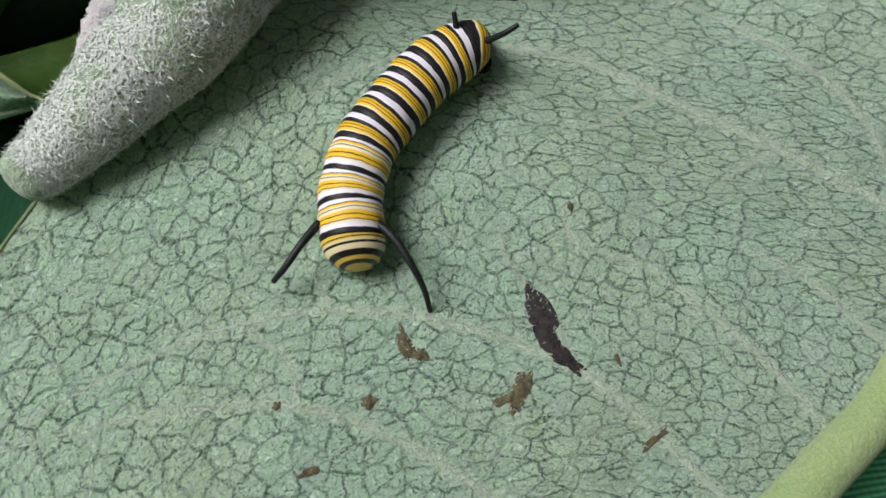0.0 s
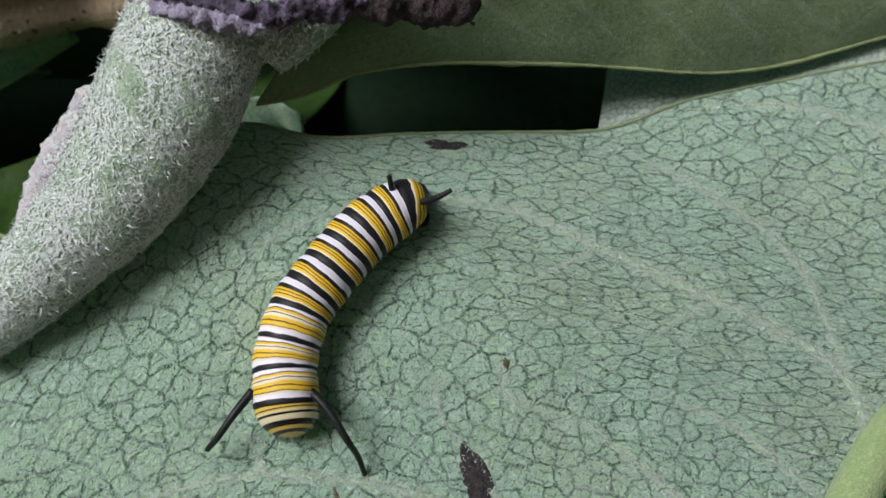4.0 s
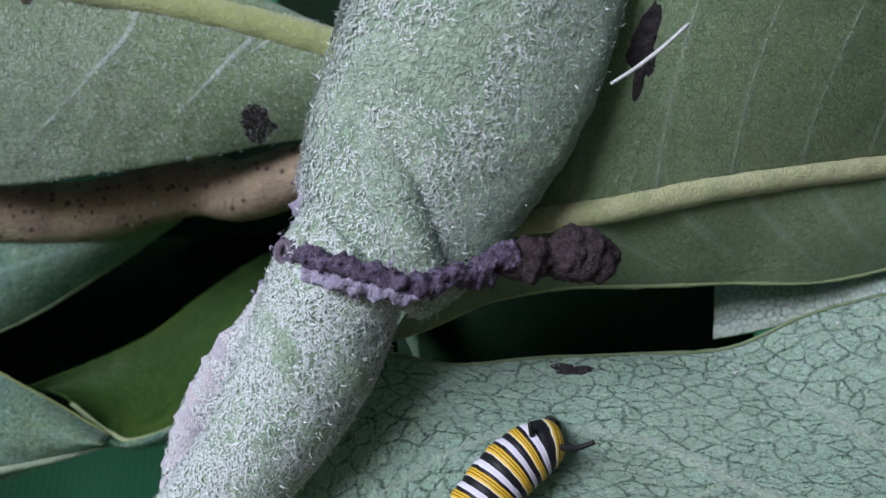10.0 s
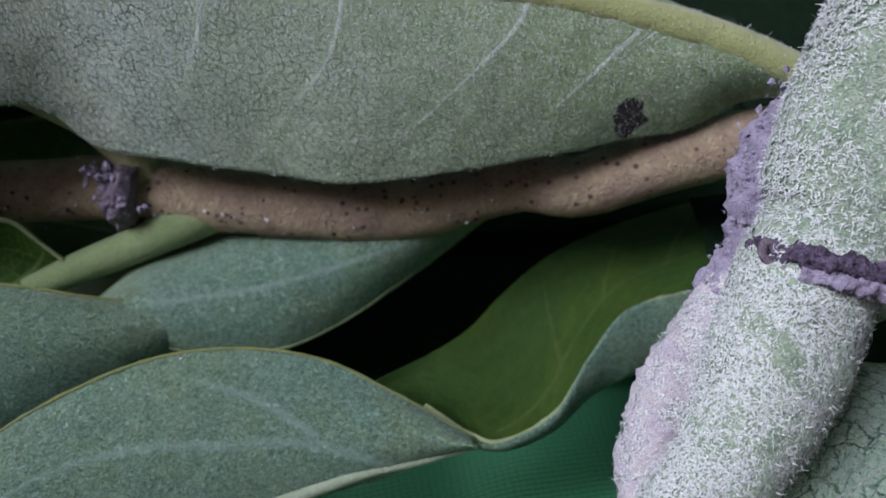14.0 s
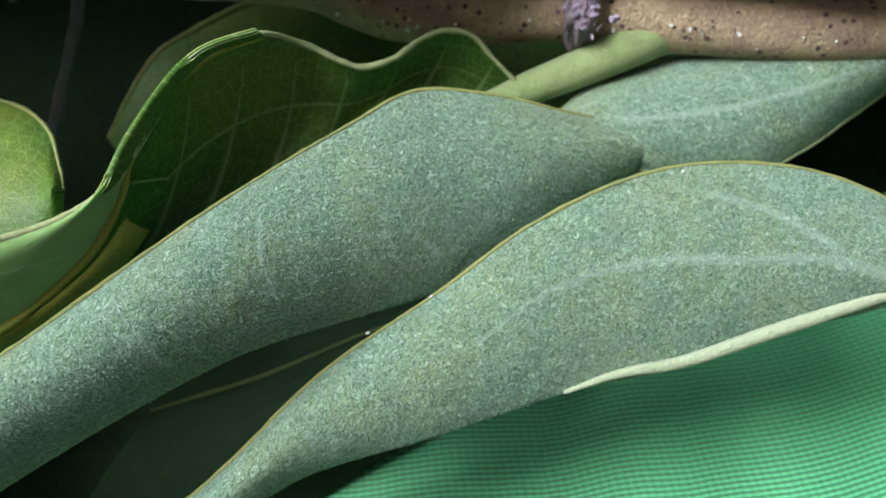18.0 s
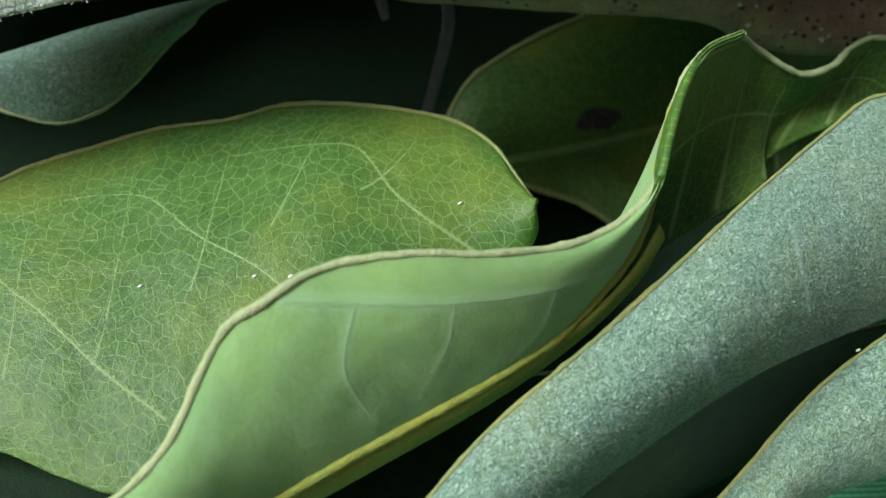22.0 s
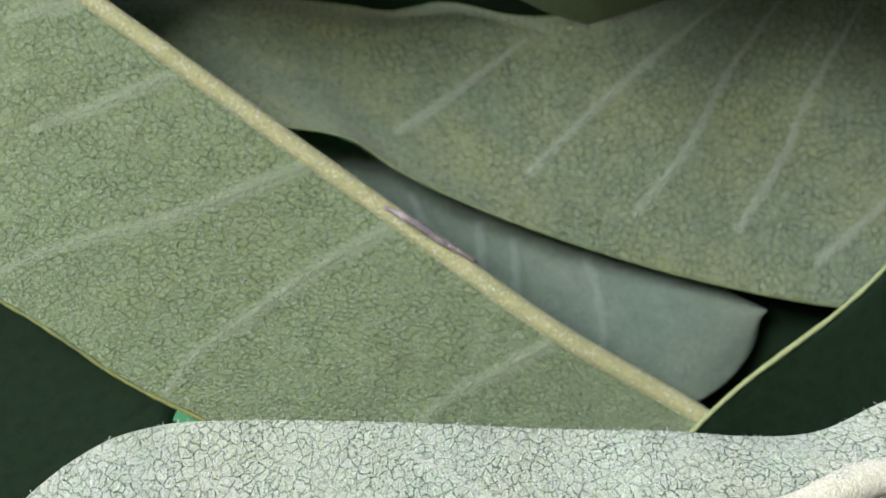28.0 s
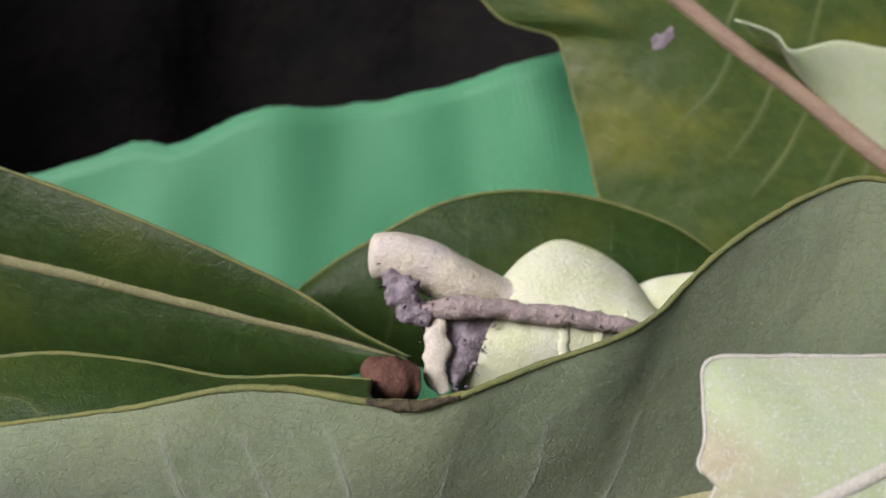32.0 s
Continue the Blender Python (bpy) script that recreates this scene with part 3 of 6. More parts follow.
    D1_a=[(-323.5,40.0,73.9),(-287.5,44.0,81.4),(-246.9,60.0,87.4),(-198.5,66.0,88.7),(-148.8,68.0,88.7),(-124.4,68.0,87.7)],
    D1_b=[(-317.9,36.0,9.1),(-284.4,40.0,11.7),(-246.7,56.0,15.3),(-201.0,64.0,22.6),(-153.8,66.0,18.9),(-130.5,66.0,18.3)],
    D2_a=[(-342.3,16.0,181.6),(-322.8,18.0,171.7),(-297.0,18.0,160.6),(-275.9,16.0,146.0),(-260.2,12.0,130.8)],
    D2_b=[(-333.6,4.0,71.8),(-316.3,4.0,67.5),(-298.4,2.0,71.8),(-281.4,0.0,88.0),(-265.3,0.0,108.3)],
    D3_a=[(-202.2,38.0,137.1),(-185.5,38.0,146.0),(-169.2,38.0,148.1),(-152.7,40.0,145.9),(-136.0,42.0,145.8)],
    D3_b=[(-197.1,34.0,109.8),(-181.3,34.0,110.1),(-165.2,36.0,114.1),(-148.8,38.0,120.2),(-132.1,40.0,130.7)],
    D4_a=[(-322.2,12.0,142.6),(-300.7,12.0,137.6),(-279.7,12.0,125.2),(-258.6,10.0,116.4),(-244.0,10.0,110.3)],
    D4_b=[(-332.5,14.0,102.5),(-311.0,14.0,98.2),(-290.1,14.0,95.9),(-269.8,14.0,94.5),(-250.0,14.0,95.1)],
    D5_a=[(-307.5,26.0,220.1),(-284.6,26.0,220.3),(-262.1,26.0,212.8),(-240.0,26.0,205.4),(-207.9,28.0,204.8),(-175.4,30.0,211.8),(-148.1,32.0,220.2)],
    D5_b=[(-306.9,26.0,194.3),(-284.2,26.0,191.5),(-262.0,26.0,190.9),(-240.4,27.0,190.4),(-208.3,30.0,189.9),(-175.9,32.0,189.3),(-148.6,34.0,193.2)],
    D6_a=[(-147.5,78.0,83.3),(-128.0,78.0,76.8),(-108.4,78.0,70.3),(-88.9,78.0,65.1),(-69.4,78.0,62.5)],
    D6_b=[(-144.3,74.0,17.9),(-125.2,74.0,14.1),(-106.1,74.0,11.6),(-92.1,74.0,14.1),(-84.5,74.0,30.7)],
    D7_a=[(-138.8,80.0,69.8),(-111.2,80.0,68.0),(-90.6,80.0,66.3),(-70.0,80.0,64.7),(-56.4,80.0,63.1)],
    D7_b=[(-134.0,76.0,20.1),(-107.5,76.0,19.8),(-87.7,76.0,19.6),(-72.0,76.0,27.2),(-57.6,76.0,42.8)],
    D8_a=[(-196.2,34.0,-3.5),(-175.8,34.0,2.8),(-156.0,34.0,10.8),(-141.5,34.0,14.7),(-132.0,34.0,16.6)],
    D8_b=[(-209.4,28.0,-27.9),(-189.5,28.0,-21.5),(-174.9,28.0,-13.5),(-160.6,28.0,-5.7),(-146.5,30.0,3.6)],
    H_v0=[(-73.9,14.0,18.7),(-86.4,13.0,23.0),(-98.8,12.0,23.2),(-111.1,11.0,23.3),(-117.5,10.0,22.2),(-127.0,8.0,18.9),(-136.1,6.0,12.1)],
    G_v0=[(-141.2,9.5,24.3),(-142.6,9.0,25.5),(-145.8,8.0,27.9)],
    G_v1=[(-173.2,-6.5,11.0),(-175.8,-9.0,15.8),(-178.5,-11.0,19.8)],
    G_v2=[(-161.0,-1.0,19.0),(-162.6,-3.0,25.2),(-163.3,-4.0,30.7)],
    L_v0=[(-217.7,-28.0,21.2),(-209.0,-26.0,20.8),(-201.6,-22.0,20.6),(-191.2,-18.0,21.9),(-184.9,-14.0,24.3)],
    L_v1=[(-201.6,-22.0,20.5),(-202.5,-21.0,16.5),(-205.7,-20.0,11.1)],
    L_v2=[(-191.2,-18.0,21.9),(-193.1,-17.0,17.5),(-196.3,-17.0,14.4)],
    L_v3=[(-211.1,-27.0,20.7),(-212.3,-25.0,14.4),(-209.9,-23.0,8.5)],
    thread=[(18.5,-26.0,73.5),(15.2,-25.0,70.7),(12.6,-25.0,68.8),(10.1,-24.0,67.4)],
    D9_a=[(-21.1,40.0,62.3),(-8.1,40.0,63.2),(4.8,40.0,63.0),(26.5,42.0,63.0),(48.7,44.0,64.1)],
    D9_b=[(-16.5,30.0,23.9),(-7.5,30.0,25.7),(4.4,30.0,27.6),(24.4,32.0,27.2),(44.9,34.0,28.8)],
    Kk_s=[(-228.7,3.0,154.1),(-224.8,2.0,152.0),(-220.7,4.0,149.3),(-214.1,6.0,145.3)],
    pet2=[(-117.0,27.0,64.4),(-118.6,24.0,68.7),(-121.1,21.0,71.7),(-124.3,18.0,74.3),(-130.1,15.0,76.9),(-134.2,14.0,78.3)],
    Q_dry=[(-255.1,-31.2,222.3),(-252.1,-31.4,221.9),(-249.0,-31.4,221.7),(-244.5,-31.2,222.6)],
    M_fold=[(-300.6,12.0,183.8),(-281.8,14.0,188.0),(-265.0,16.5,188.5),(-252.7,17.5,188.0),(-238.2,18.0,186.1),(-230.0,18.0,185.2),(-219.8,18.5,185.4),(-208.7,18.5,184.1),(-201.7,19.0,183.4),(-195.7,20.0,183.7),(-181.4,22.0,186.8),(-163.7,25.0,191.9),(-140.0,27.0,195.2),(-108.8,30.0,198.9)],
    H_v1=[(-86.3,14.0,24.6),(-94.6,13.0,29.7),(-104.5,13.0,33.0)],
    D10_a=[(-51.9,66.0,156.1),(-32.7,66.0,156.8),(-13.5,66.0,156.2),(5.5,66.0,154.3),(30.6,66.0,150.9)],
    D10_b=[(-45.4,62.0,104.8),(-31.0,62.0,92.0),(-16.6,62.0,83.0),(1.4,62.0,78.9),(25.6,62.0,80.8)],
    dead_c=[(-255.0,-4.0,237.0),(-253.2,-5.0,233.7),(-251.3,-5.5,231.2),(-248.9,-5.5,230.4)],
    dead_d2=[(-242.0,-4.0,231.0),(-242.7,-4.0,226.9),(-244.6,-5.0,223.8),(-246.3,-5.5,220.6)],
    pod2_a=[(-219.2,9.0,232.6),(-214.6,9.5,234.7),(-209.9,10.0,235.5),(-204.5,10.0,236.0)],
    pod2_b=[(-218.8,8.0,225.4),(-214.3,8.0,225.3),(-208.8,8.5,227.0),(-202.3,9.0,230.4)],
    dead_d3=[(-255.0,-5.0,234.2),(-252.5,-5.0,232.1),(-249.3,-4.5,230.3)],
    Lb_a=[(-235.4,-25.0,-3.9),(-226.2,-24.0,-0.7),(-217.3,-22.5,2.4),(-208.6,-20.5,6.6),(-200.0,-17.5,10.8),(-193.5,-15.0,14.6),(-187.4,-12.5,19.1),(-182.2,-11.0,24.2),(-178.9,-10.0,29.3)],
    Lb_b=[(-238.7,-21.0,-8.4),(-229.1,-20.0,-4.4),(-219.4,-19.0,-1.1),(-210.5,-16.5,3.2),(-201.4,-13.5,7.8),(-193.2,-11.0,12.6),(-186.0,-9.0,17.9),(-180.7,-7.0,23.1),(-177.6,-6.0,27.7)],
    D11_a=[(-191.0,47.0,27.3),(-174.8,47.0,33.2),(-158.3,48.0,39.2),(-144.4,50.0,44.3),(-129.0,50.0,49.3)],
    D11_b=[(-193.2,40.0,-6.1),(-173.5,40.0,-6.6),(-152.7,42.0,0.3),(-134.6,44.0,15.6),(-123.3,46.0,29.6)],
    D12_a=[(-292.4,-2.0,10.8),(-274.4,-4.0,7.9),(-261.4,-6.0,5.9),(-251.2,-8.0,2.7),(-239.2,-9.0,0.1)],
    D12_b=[(-280.1,-14.0,-18.3),(-266.0,-14.0,-18.1),(-252.3,-14.0,-17.9),(-238.9,-14.0,-15.8),(-229.0,-14.0,-12.0)],
    D13_a=[(-341.3,26.0,209.1),(-325.1,26.0,205.1),(-314.5,26.0,202.3),(-303.9,26.0,199.0),(-293.4,26.0,193.6)],
    D13_b=[(-333.1,16.0,183.2),(-313.4,16.0,182.9),(-300.6,16.0,184.6),(-294.3,17.0,186.2),(-286.9,18.0,188.7)],
    D14_a=[(-233.0,48.0,199.7),(-208.8,48.0,193.9),(-185.0,48.0,184.4),(-161.7,48.0,172.5),(-138.9,48.0,159.7)],
    D14_b=[(-227.7,44.0,146.8),(-204.8,44.0,140.5),(-182.2,44.0,135.4),(-159.8,44.0,130.3),(-137.5,44.0,127.6)],
    D15_a=[(-79.0,64.0,88.7),(-60.1,64.0,89.7),(-41.2,64.0,90.6),(-22.4,64.0,92.8),(-3.7,64.0,93.7)],
    D15_b=[(-78.2,62.0,58.4),(-59.7,62.0,58.1),(-41.3,62.0,59.0),(-22.9,62.0,61.2),(-4.5,62.0,63.4)],
)
MM = 0.001


def line(name):
    return [Vector(p) * MM for p in LINES[name]]


# ---- materials ----
def mat(name):
    m = bpy.data.materials.new(name)
    m.use_nodes = True
    return m, m.node_tree.nodes, m.node_tree.links, m.node_tree.nodes["Principled BSDF"]


def tex(n, l, kind, scale, coord, **kw):
    t = n.new(kind)
    t.inputs["Scale"].default_value = scale
    for k, v in kw.items():
        if k == "feature":
            t.feature = v
        elif k == "dims":
            t.voronoi_dimensions = v
        else:
            t.inputs[k].default_value = v
    l.new(coord, t.inputs["Vector"])
    return t


def ramp(n, l, src, stops):
    r = n.new("ShaderNodeValToRGB")
    e = r.color_ramp.elements
    while len(e) < len(stops):
        e.new(0.5)
    for el, (p, c) in zip(e, stops):
        el.position = p
        el.color = (c, c, c, 1) if not isinstance(c, tuple) else (*c, 1)
    l.new(src, r.inputs[0])
    return r.outputs[0]


def mix(n, l, fac, a, b, mode="MIX"):
    m = n.new("ShaderNodeMix")
    m.data_type, m.blend_type = "RGBA", mode
    for sock, v in ((0, fac), (6, a), (7, b)):
        if isinstance(v, (int, float)):
            m.inputs[sock].default_value = v if sock == 0 else (v, v, v, 1)
        elif isinstance(v, tuple):
            m.inputs[sock].default_value = (*v, 1)
        else:
            l.new(v, m.inputs[sock])
    return m.outputs[2]


def bump(n, l, parts, bsdf):
    """parts: (height socket, distance in metres, strength)."""
    last = None
    for h, d, s in parts:
        b = n.new("ShaderNodeBump")
        b.inputs["Distance"].default_value, b.inputs["Strength"].default_value = d, s
        l.new(h, b.inputs["Height"])
        if last:
            l.new(last, b.inputs["Normal"])
        last = b.outputs[0]
    l.new(last, bsdf.inputs["Normal"])


def warped(n, l, coord, scale, amount):
    w = tex(n, l, "ShaderNodeTexNoise", scale, coord, Detail=2)
    sub = n.new("ShaderNodeVectorMath")
    sub.operation = "SUBTRACT"
    sub.inputs[1].default_value = (0.5, 0.5, 0.5)
    l.new(w.outputs["Color"], sub.inputs[0])
    sc = n.new("ShaderNodeVectorMath")
    sc.operation = "SCALE"
    sc.inputs[3].default_value = amount
    l.new(sub.outputs[0], sc.inputs[0])
    add = n.new("ShaderNodeVectorMath")
    l.new(coord, add.inputs[0])
    l.new(sc.outputs[0], add.inputs[1])
    return add.outputs[0]


def felt_leaf(name, tone, dark, pale, relief=0.5, cell=2.6, lines=0.8, fuzz=0.5, patch=(0.36, 0.36, 0.16), patchy=0.35, sheen=0.25, aged=None, grain=0.35, vein=None, coarse=1900):
    """The downy underside of a leaf: a net of fine veins in cells of so many millimetres, white felt over it."""
    m, n, l, b = mat(name)
    uv = n.new("ShaderNodeUVMap").outputs[0]
    co = warped(n, l, warped(n, l, uv, 300, 0.0018), 1100, 0.0007)
    net = tex(n, l, "ShaderNodeTexVoronoi", 1000 / cell, co, feature="DISTANCE_TO_EDGE", dims="2D")
    net2 = tex(n, l, "ShaderNodeTexVoronoi", 2300 / cell, co, feature="DISTANCE_TO_EDGE", dims="2D")
    l1 = ramp(n, l, net.outputs["Distance"], [(0.0, 1.0), (0.035, 0.85), (0.095, 0.0)])
    l2 = ramp(n, l, net2.outputs["Distance"], [(0.0, 1.0), (0.04, 0.6), (0.1, 0.0)])
    gap = tex(n, l, "ShaderNodeTexNoise", 220, uv, Detail=3)
    gapf = ramp(n, l, gap.outputs["Fac"], [(0.34, 0.45), (0.58, 1.0)])
    dash = tex(n, l, "ShaderNodeTexNoise", 1500, uv, Detail=2)
    dashf = ramp(n, l, dash.outputs["Fac"], [(0.43, 0.0), (0.53, 1.0)])
    l2 = mix(n, l, 1.0, l2, dashf, "MULTIPLY")
    net_all = mix(n, l, 0.95, l1, l2, "ADD")
    net_all = mix(n, l, 1.0, net_all, gapf, "MULTIPLY")
    big = tex(n, l, "ShaderNodeTexNoise", 45, uv, Detail=4, Roughness=0.6)
    bigf = ramp(n, l, big.outputs["Fac"], [(0.42, 0.0), (0.72, patchy)])
    mid = tex(n, l, "ShaderNodeTexNoise", 380, uv, Detail=4, Roughness=0.65)
    midf = ramp(n, l, mid.outputs["Fac"], [(0.3, 0.0), (0.7, 1.0)])
    felt = tex(n, l, "ShaderNodeTexNoise", coarse, co, Detail=3, Roughness=0.75, Distortion=1.6)
    feltf = ramp(n, l, felt.outputs["Fac"], [(0.42, 0.0), (0.50, 0.30), (0.60, 1.0)])
    col = mix(n, l, bigf, tone, patch)
    lighter = mix(n, l, 0.5, tone, pale)
    col = mix(n, l, midf, col, mix(n, l, 0.5, col, lighter))
    k = n.new("ShaderNodeMath")
    k.operation = "MULTIPLY"
    k.inputs[1].default_value = lines
    l.new(net_all, k.inputs[0])
    col = mix(n, l, k.outputs[0], col, dark)
    f = n.new("ShaderNodeMath")
    f.operation = "MULTIPLY"
    f.inputs[1].default_value = fuzz
    l.new(feltf, f.inputs[0])
    col = mix(n, l, f.outputs[0], col, pale)
    gr = tex(n, l, "ShaderNodeTexNoise", 2300, co, Detail=2, Roughness=0.6, Distortion=1.5)
    grf = ramp(n, l, gr.outputs["Fac"], [(0.38, grain), (0.50, 0.0)])
    col = mix(n, l, grf, col, mix(n, l, 0.5, dark, tone))
    nerve = n.new("ShaderNodeAttribute")
    nerve.attribute_name = "vein"
    soft = n.new("ShaderNodeMath")
    soft.operation = "MULTIPLY"
    l.new(nerve.outputs["Fac"], soft.inputs[0])
    l.new(ramp(n, l, felt.outputs["Fac"], [(0.3, 0.55), (0.65, 1.25)]), soft.inputs[1])
    nervef = ramp(n, l, soft.outputs[0], [(0.15, 0.0), (0.6, 0.75)])
    tint = vein or tuple(0.45 * a + 0.55 * c for a, c in zip(tone, pale))
    col = mix(n, l, nervef, col, mix(n, l, f.outputs[0], tint, pale))
    if aged:
        at = n.new("ShaderNodeAttribute")
        at.attribute_name = "age"
        mott = mix(n, l, midf, aged[0], aged[1])
        col = mix(n, l, at.outputs["Fac"], col, mott)
    l.new(col, b.inputs["Base Color"])
    b.inputs["Roughness"].default_value = 0.8
    b.inputs["Specular IOR Level"].default_value = 0.2
    b.inputs["Sheen Weight"].default_value = sheen
    b.inputs["Sheen Roughness"].default_value = 0.4
    b.inputs["Sheen Tint"].default_value = (0.86, 0.84, 1.0, 1)
    b.inputs["Subsurface Weight"].default_value = 0.55
    b.inputs["Subsurface Scale"].default_value = 0.0011
    b.inputs["Subsurface Radius"].default_value = (0.8, 1.0, 0.6)
    bump(n, l, [(midf, 0.0004, relief), (net_all, -0.00026, min(0.9, lines)), (feltf, 0.00022, min(1.0, fuzz * 2)), (grf, -0.00016, min(0.9, grain * 2))], b)
    return m


def smooth_leaf(name, tone, deep, vein, cell=3.0, lines=0.5, rough=0.42, yellow=(0.25, 0.27, 0.03), patchy=0.3, gloss=0.35):
    """The green upper face of a leaf, with a pale net of veins."""
    m, n, l, b = mat(name)
    uv = n.new("ShaderNodeUVMap").outputs[0]
    co = warped(n, l, uv, 250, 0.002)
    net = tex(n, l, "ShaderNodeTexVoronoi", 1000 / cell, co, feature="DISTANCE_TO_EDGE", dims="2D")
    l1 = ramp(n, l, net.outputs["Distance"], [(0.0, 1.0), (0.02, 0.6), (0.06, 0.0)])
    net2 = tex(n, l, "ShaderNodeTexVoronoi", 3000 / cell, co, feature="DISTANCE_TO_EDGE", dims="2D")
    l2 = ramp(n, l, net2.outputs["Distance"], [(0.0, 0.5), (0.06, 0.0)])
    big = tex(n, l, "ShaderNodeTexNoise", 40, uv, Detail=4)
    mid = tex(n, l, "ShaderNodeTexNoise", 420, uv, Detail=5, Roughness=0.7)
    fine = tex(n, l, "ShaderNodeTexNoise", 2500, uv, Detail=2)
    midf = ramp(n, l, mid.outputs["Fac"], [(0.3, 0.0), (0.7, 1.0)])
    col = mix(n, l, midf, deep, tone)
    col = mix(n, l, ramp(n, l, big.outputs["Fac"], [(0.5, 0.0), (0.8, patchy)]), col, yellow)
    net_all = mix(n, l, 0.6, l1, l2, "ADD")
    k = n.new("ShaderNodeMath")
    k.operation = "MULTIPLY"
    k.inputs[1].default_value = lines
    l.new(net_all, k.inputs[0])
    col = mix(n, l, k.outputs[0], col, vein)
    nerve = n.new("ShaderNodeAttribute")
    nerve.attribute_name = "vein"
    nervef = ramp(n, l, nerve.outputs["Fac"], [(0.25, 0.0), (0.9, 0.75)])
    col = mix(n, l, nervef, col, vein)
    l.new(col, b.inputs["Base Color"])
    b.inputs["Roughness"].default_value = rough
    b.inputs["Specular IOR Level"].default_value = gloss
    b.inputs["Subsurface Weight"].default_value = 0.55
    b.inputs["Subsurface Scale"].default_value = 0.0011
    b.inputs["Subsurface Radius"].default_value = (0.8, 1.0, 0.6)
    bump(n, l, [(midf, 0.0003, 0.4), (net_all, -0.00008, 0.3), (fine.outputs["Fac"], 0.0001, 0.4)], b)
    return m


def plain(name, tone, second, scale=300, rough=0.7, bumpy=0.0003, sheen=0.0, fine=2500, speck=None, aged=None, pits=0.25):
    m, n, l, b = mat(name)
    co = n.new("ShaderNodeTexCoord").outputs["Object"]
    a = tex(n, l, "ShaderNodeTexNoise", scale, co, Detail=4, Roughness=0.65)
    f = tex(n, l, "ShaderNodeTexNoise", fine, co, Detail=3, Roughness=0.7, Distortion=0.8)
    af = ramp(n, l, a.outputs["Fac"], [(0.3, 0.0), (0.7, 1.0)])
    ff = ramp(n, l, f.outputs["Fac"], [(0.35, 0.0), (0.65, 1.0)])
    col = mix(n, l, af, tone, second)
    col = mix(n, l, ff, mix(n, l, pits, col, (0.0, 0.01, 0.0)), col)
    if aged:
        at = n.new("ShaderNodeAttribute")
        at.attribute_name = "age"
        col = mix(n, l, at.outputs["Fac"], col, aged)
    if speck:
        s = tex(n, l, "ShaderNodeTexVoronoi", speck[0], co)
        sf = ramp(n, l, s.outputs["Distance"], [(0.0, 1.0), (speck[1], 0.8), (speck[1] + 0.06, 0.0)])
        col = mix(n, l, sf, col, speck[2])
    l.new(col, b.inputs["Base Color"])
    b.inputs["Roughness"].default_value = rough
    b.inputs["Specular IOR Level"].default_value = 0.25
    b.inputs["Sheen Weight"].default_value = sheen
    b.inputs["Sheen Tint"].default_value = (0.86, 0.84, 1.0, 1)
    bump(n, l, [(af, bumpy, 0.6), (ff, bumpy * 0.5, 0.7)], b)
    return m


UNDER = felt_leaf("downy_leaf_underside", (0.36, 0.55, 0.38), (0.03, 0.09, 0.035), (0.72, 0.86, 0.76), cell=2.7, lines=1.0, fuzz=0.5, vein=(0.56, 0.68, 0.48), patch=(0.46, 0.52, 0.26), patchy=0.55)
UNDER_BIG = felt_leaf("pale_downy_underside", (0.56, 0.71, 0.55), (0.06, 0.15, 0.08), (0.88, 0.94, 0.90), cell=1.3, lines=1.0, fuzz=0.42, vein=(0.68, 0.83, 0.64), patch=(0.62, 0.54, 0.30), patchy=0.6, sheen=0.25, coarse=1700, aged=((0.29, 0.40, 0.20), (0.40, 0.52, 0.30)))
UNDER_BLUE = felt_leaf("blue_grey_underside", (0.14, 0.27, 0.17), (0.02, 0.065, 0.035), (0.46, 0.64, 0.52), cell=0.9, lines=0.35, fuzz=0.62, patch=(0.32, 0.34, 0.09), patchy=0.8, sheen=0.12, grain=0.9, coarse=1350)
UNDER_DULL = felt_leaf("dull_green_underside", (0.24, 0.33, 0.16), (0.09, 0.15, 0.06), (0.44, 0.52, 0.38), cell=1.25, lines=0.45, fuzz=0.32, patch=(0.38, 0.40, 0.16), sheen=0.2, grain=0.7)
UNDER_LONG = felt_leaf("long_leaf_underside", (0.215, 0.285, 0.155), (0.09, 0.13, 0.06), (0.40, 0.47, 0.35), cell=1.25, lines=0.22, fuzz=0.2, patch=(0.40, 0.42, 0.20), sheen=0.3, grain=0.15, relief=0.25)
UNDER_NET = felt_leaf("netted_green_underside", (0.27, 0.37, 0.18), (0.07, 0.13, 0.05), (0.48, 0.57, 0.42), cell=1.35, lines=0.9, fuzz=0.34, patch=(0.38, 0.42, 0.16), sheen=0.2, grain=0.5)
UNDER_OLIVE = felt_leaf("olive_grey_underside", (0.17, 0.245, 0.14), (0.04, 0.08, 0.035), (0.44, 0.51, 0.42), cell=1.6, lines=1.0, fuzz=0.28, patch=(0.36, 0.38, 0.13), patchy=0.8, sheen=0.3)
UNDER_GREY = felt_leaf("grey_underside", (0.13, 0.20, 0.15), (0.07, 0.11, 0.08), (0.34, 0.42, 0.37), cell=1.2, lines=0.4, fuzz=0.35, patch=(0.33, 0.35, 0.2), sheen=0.3)
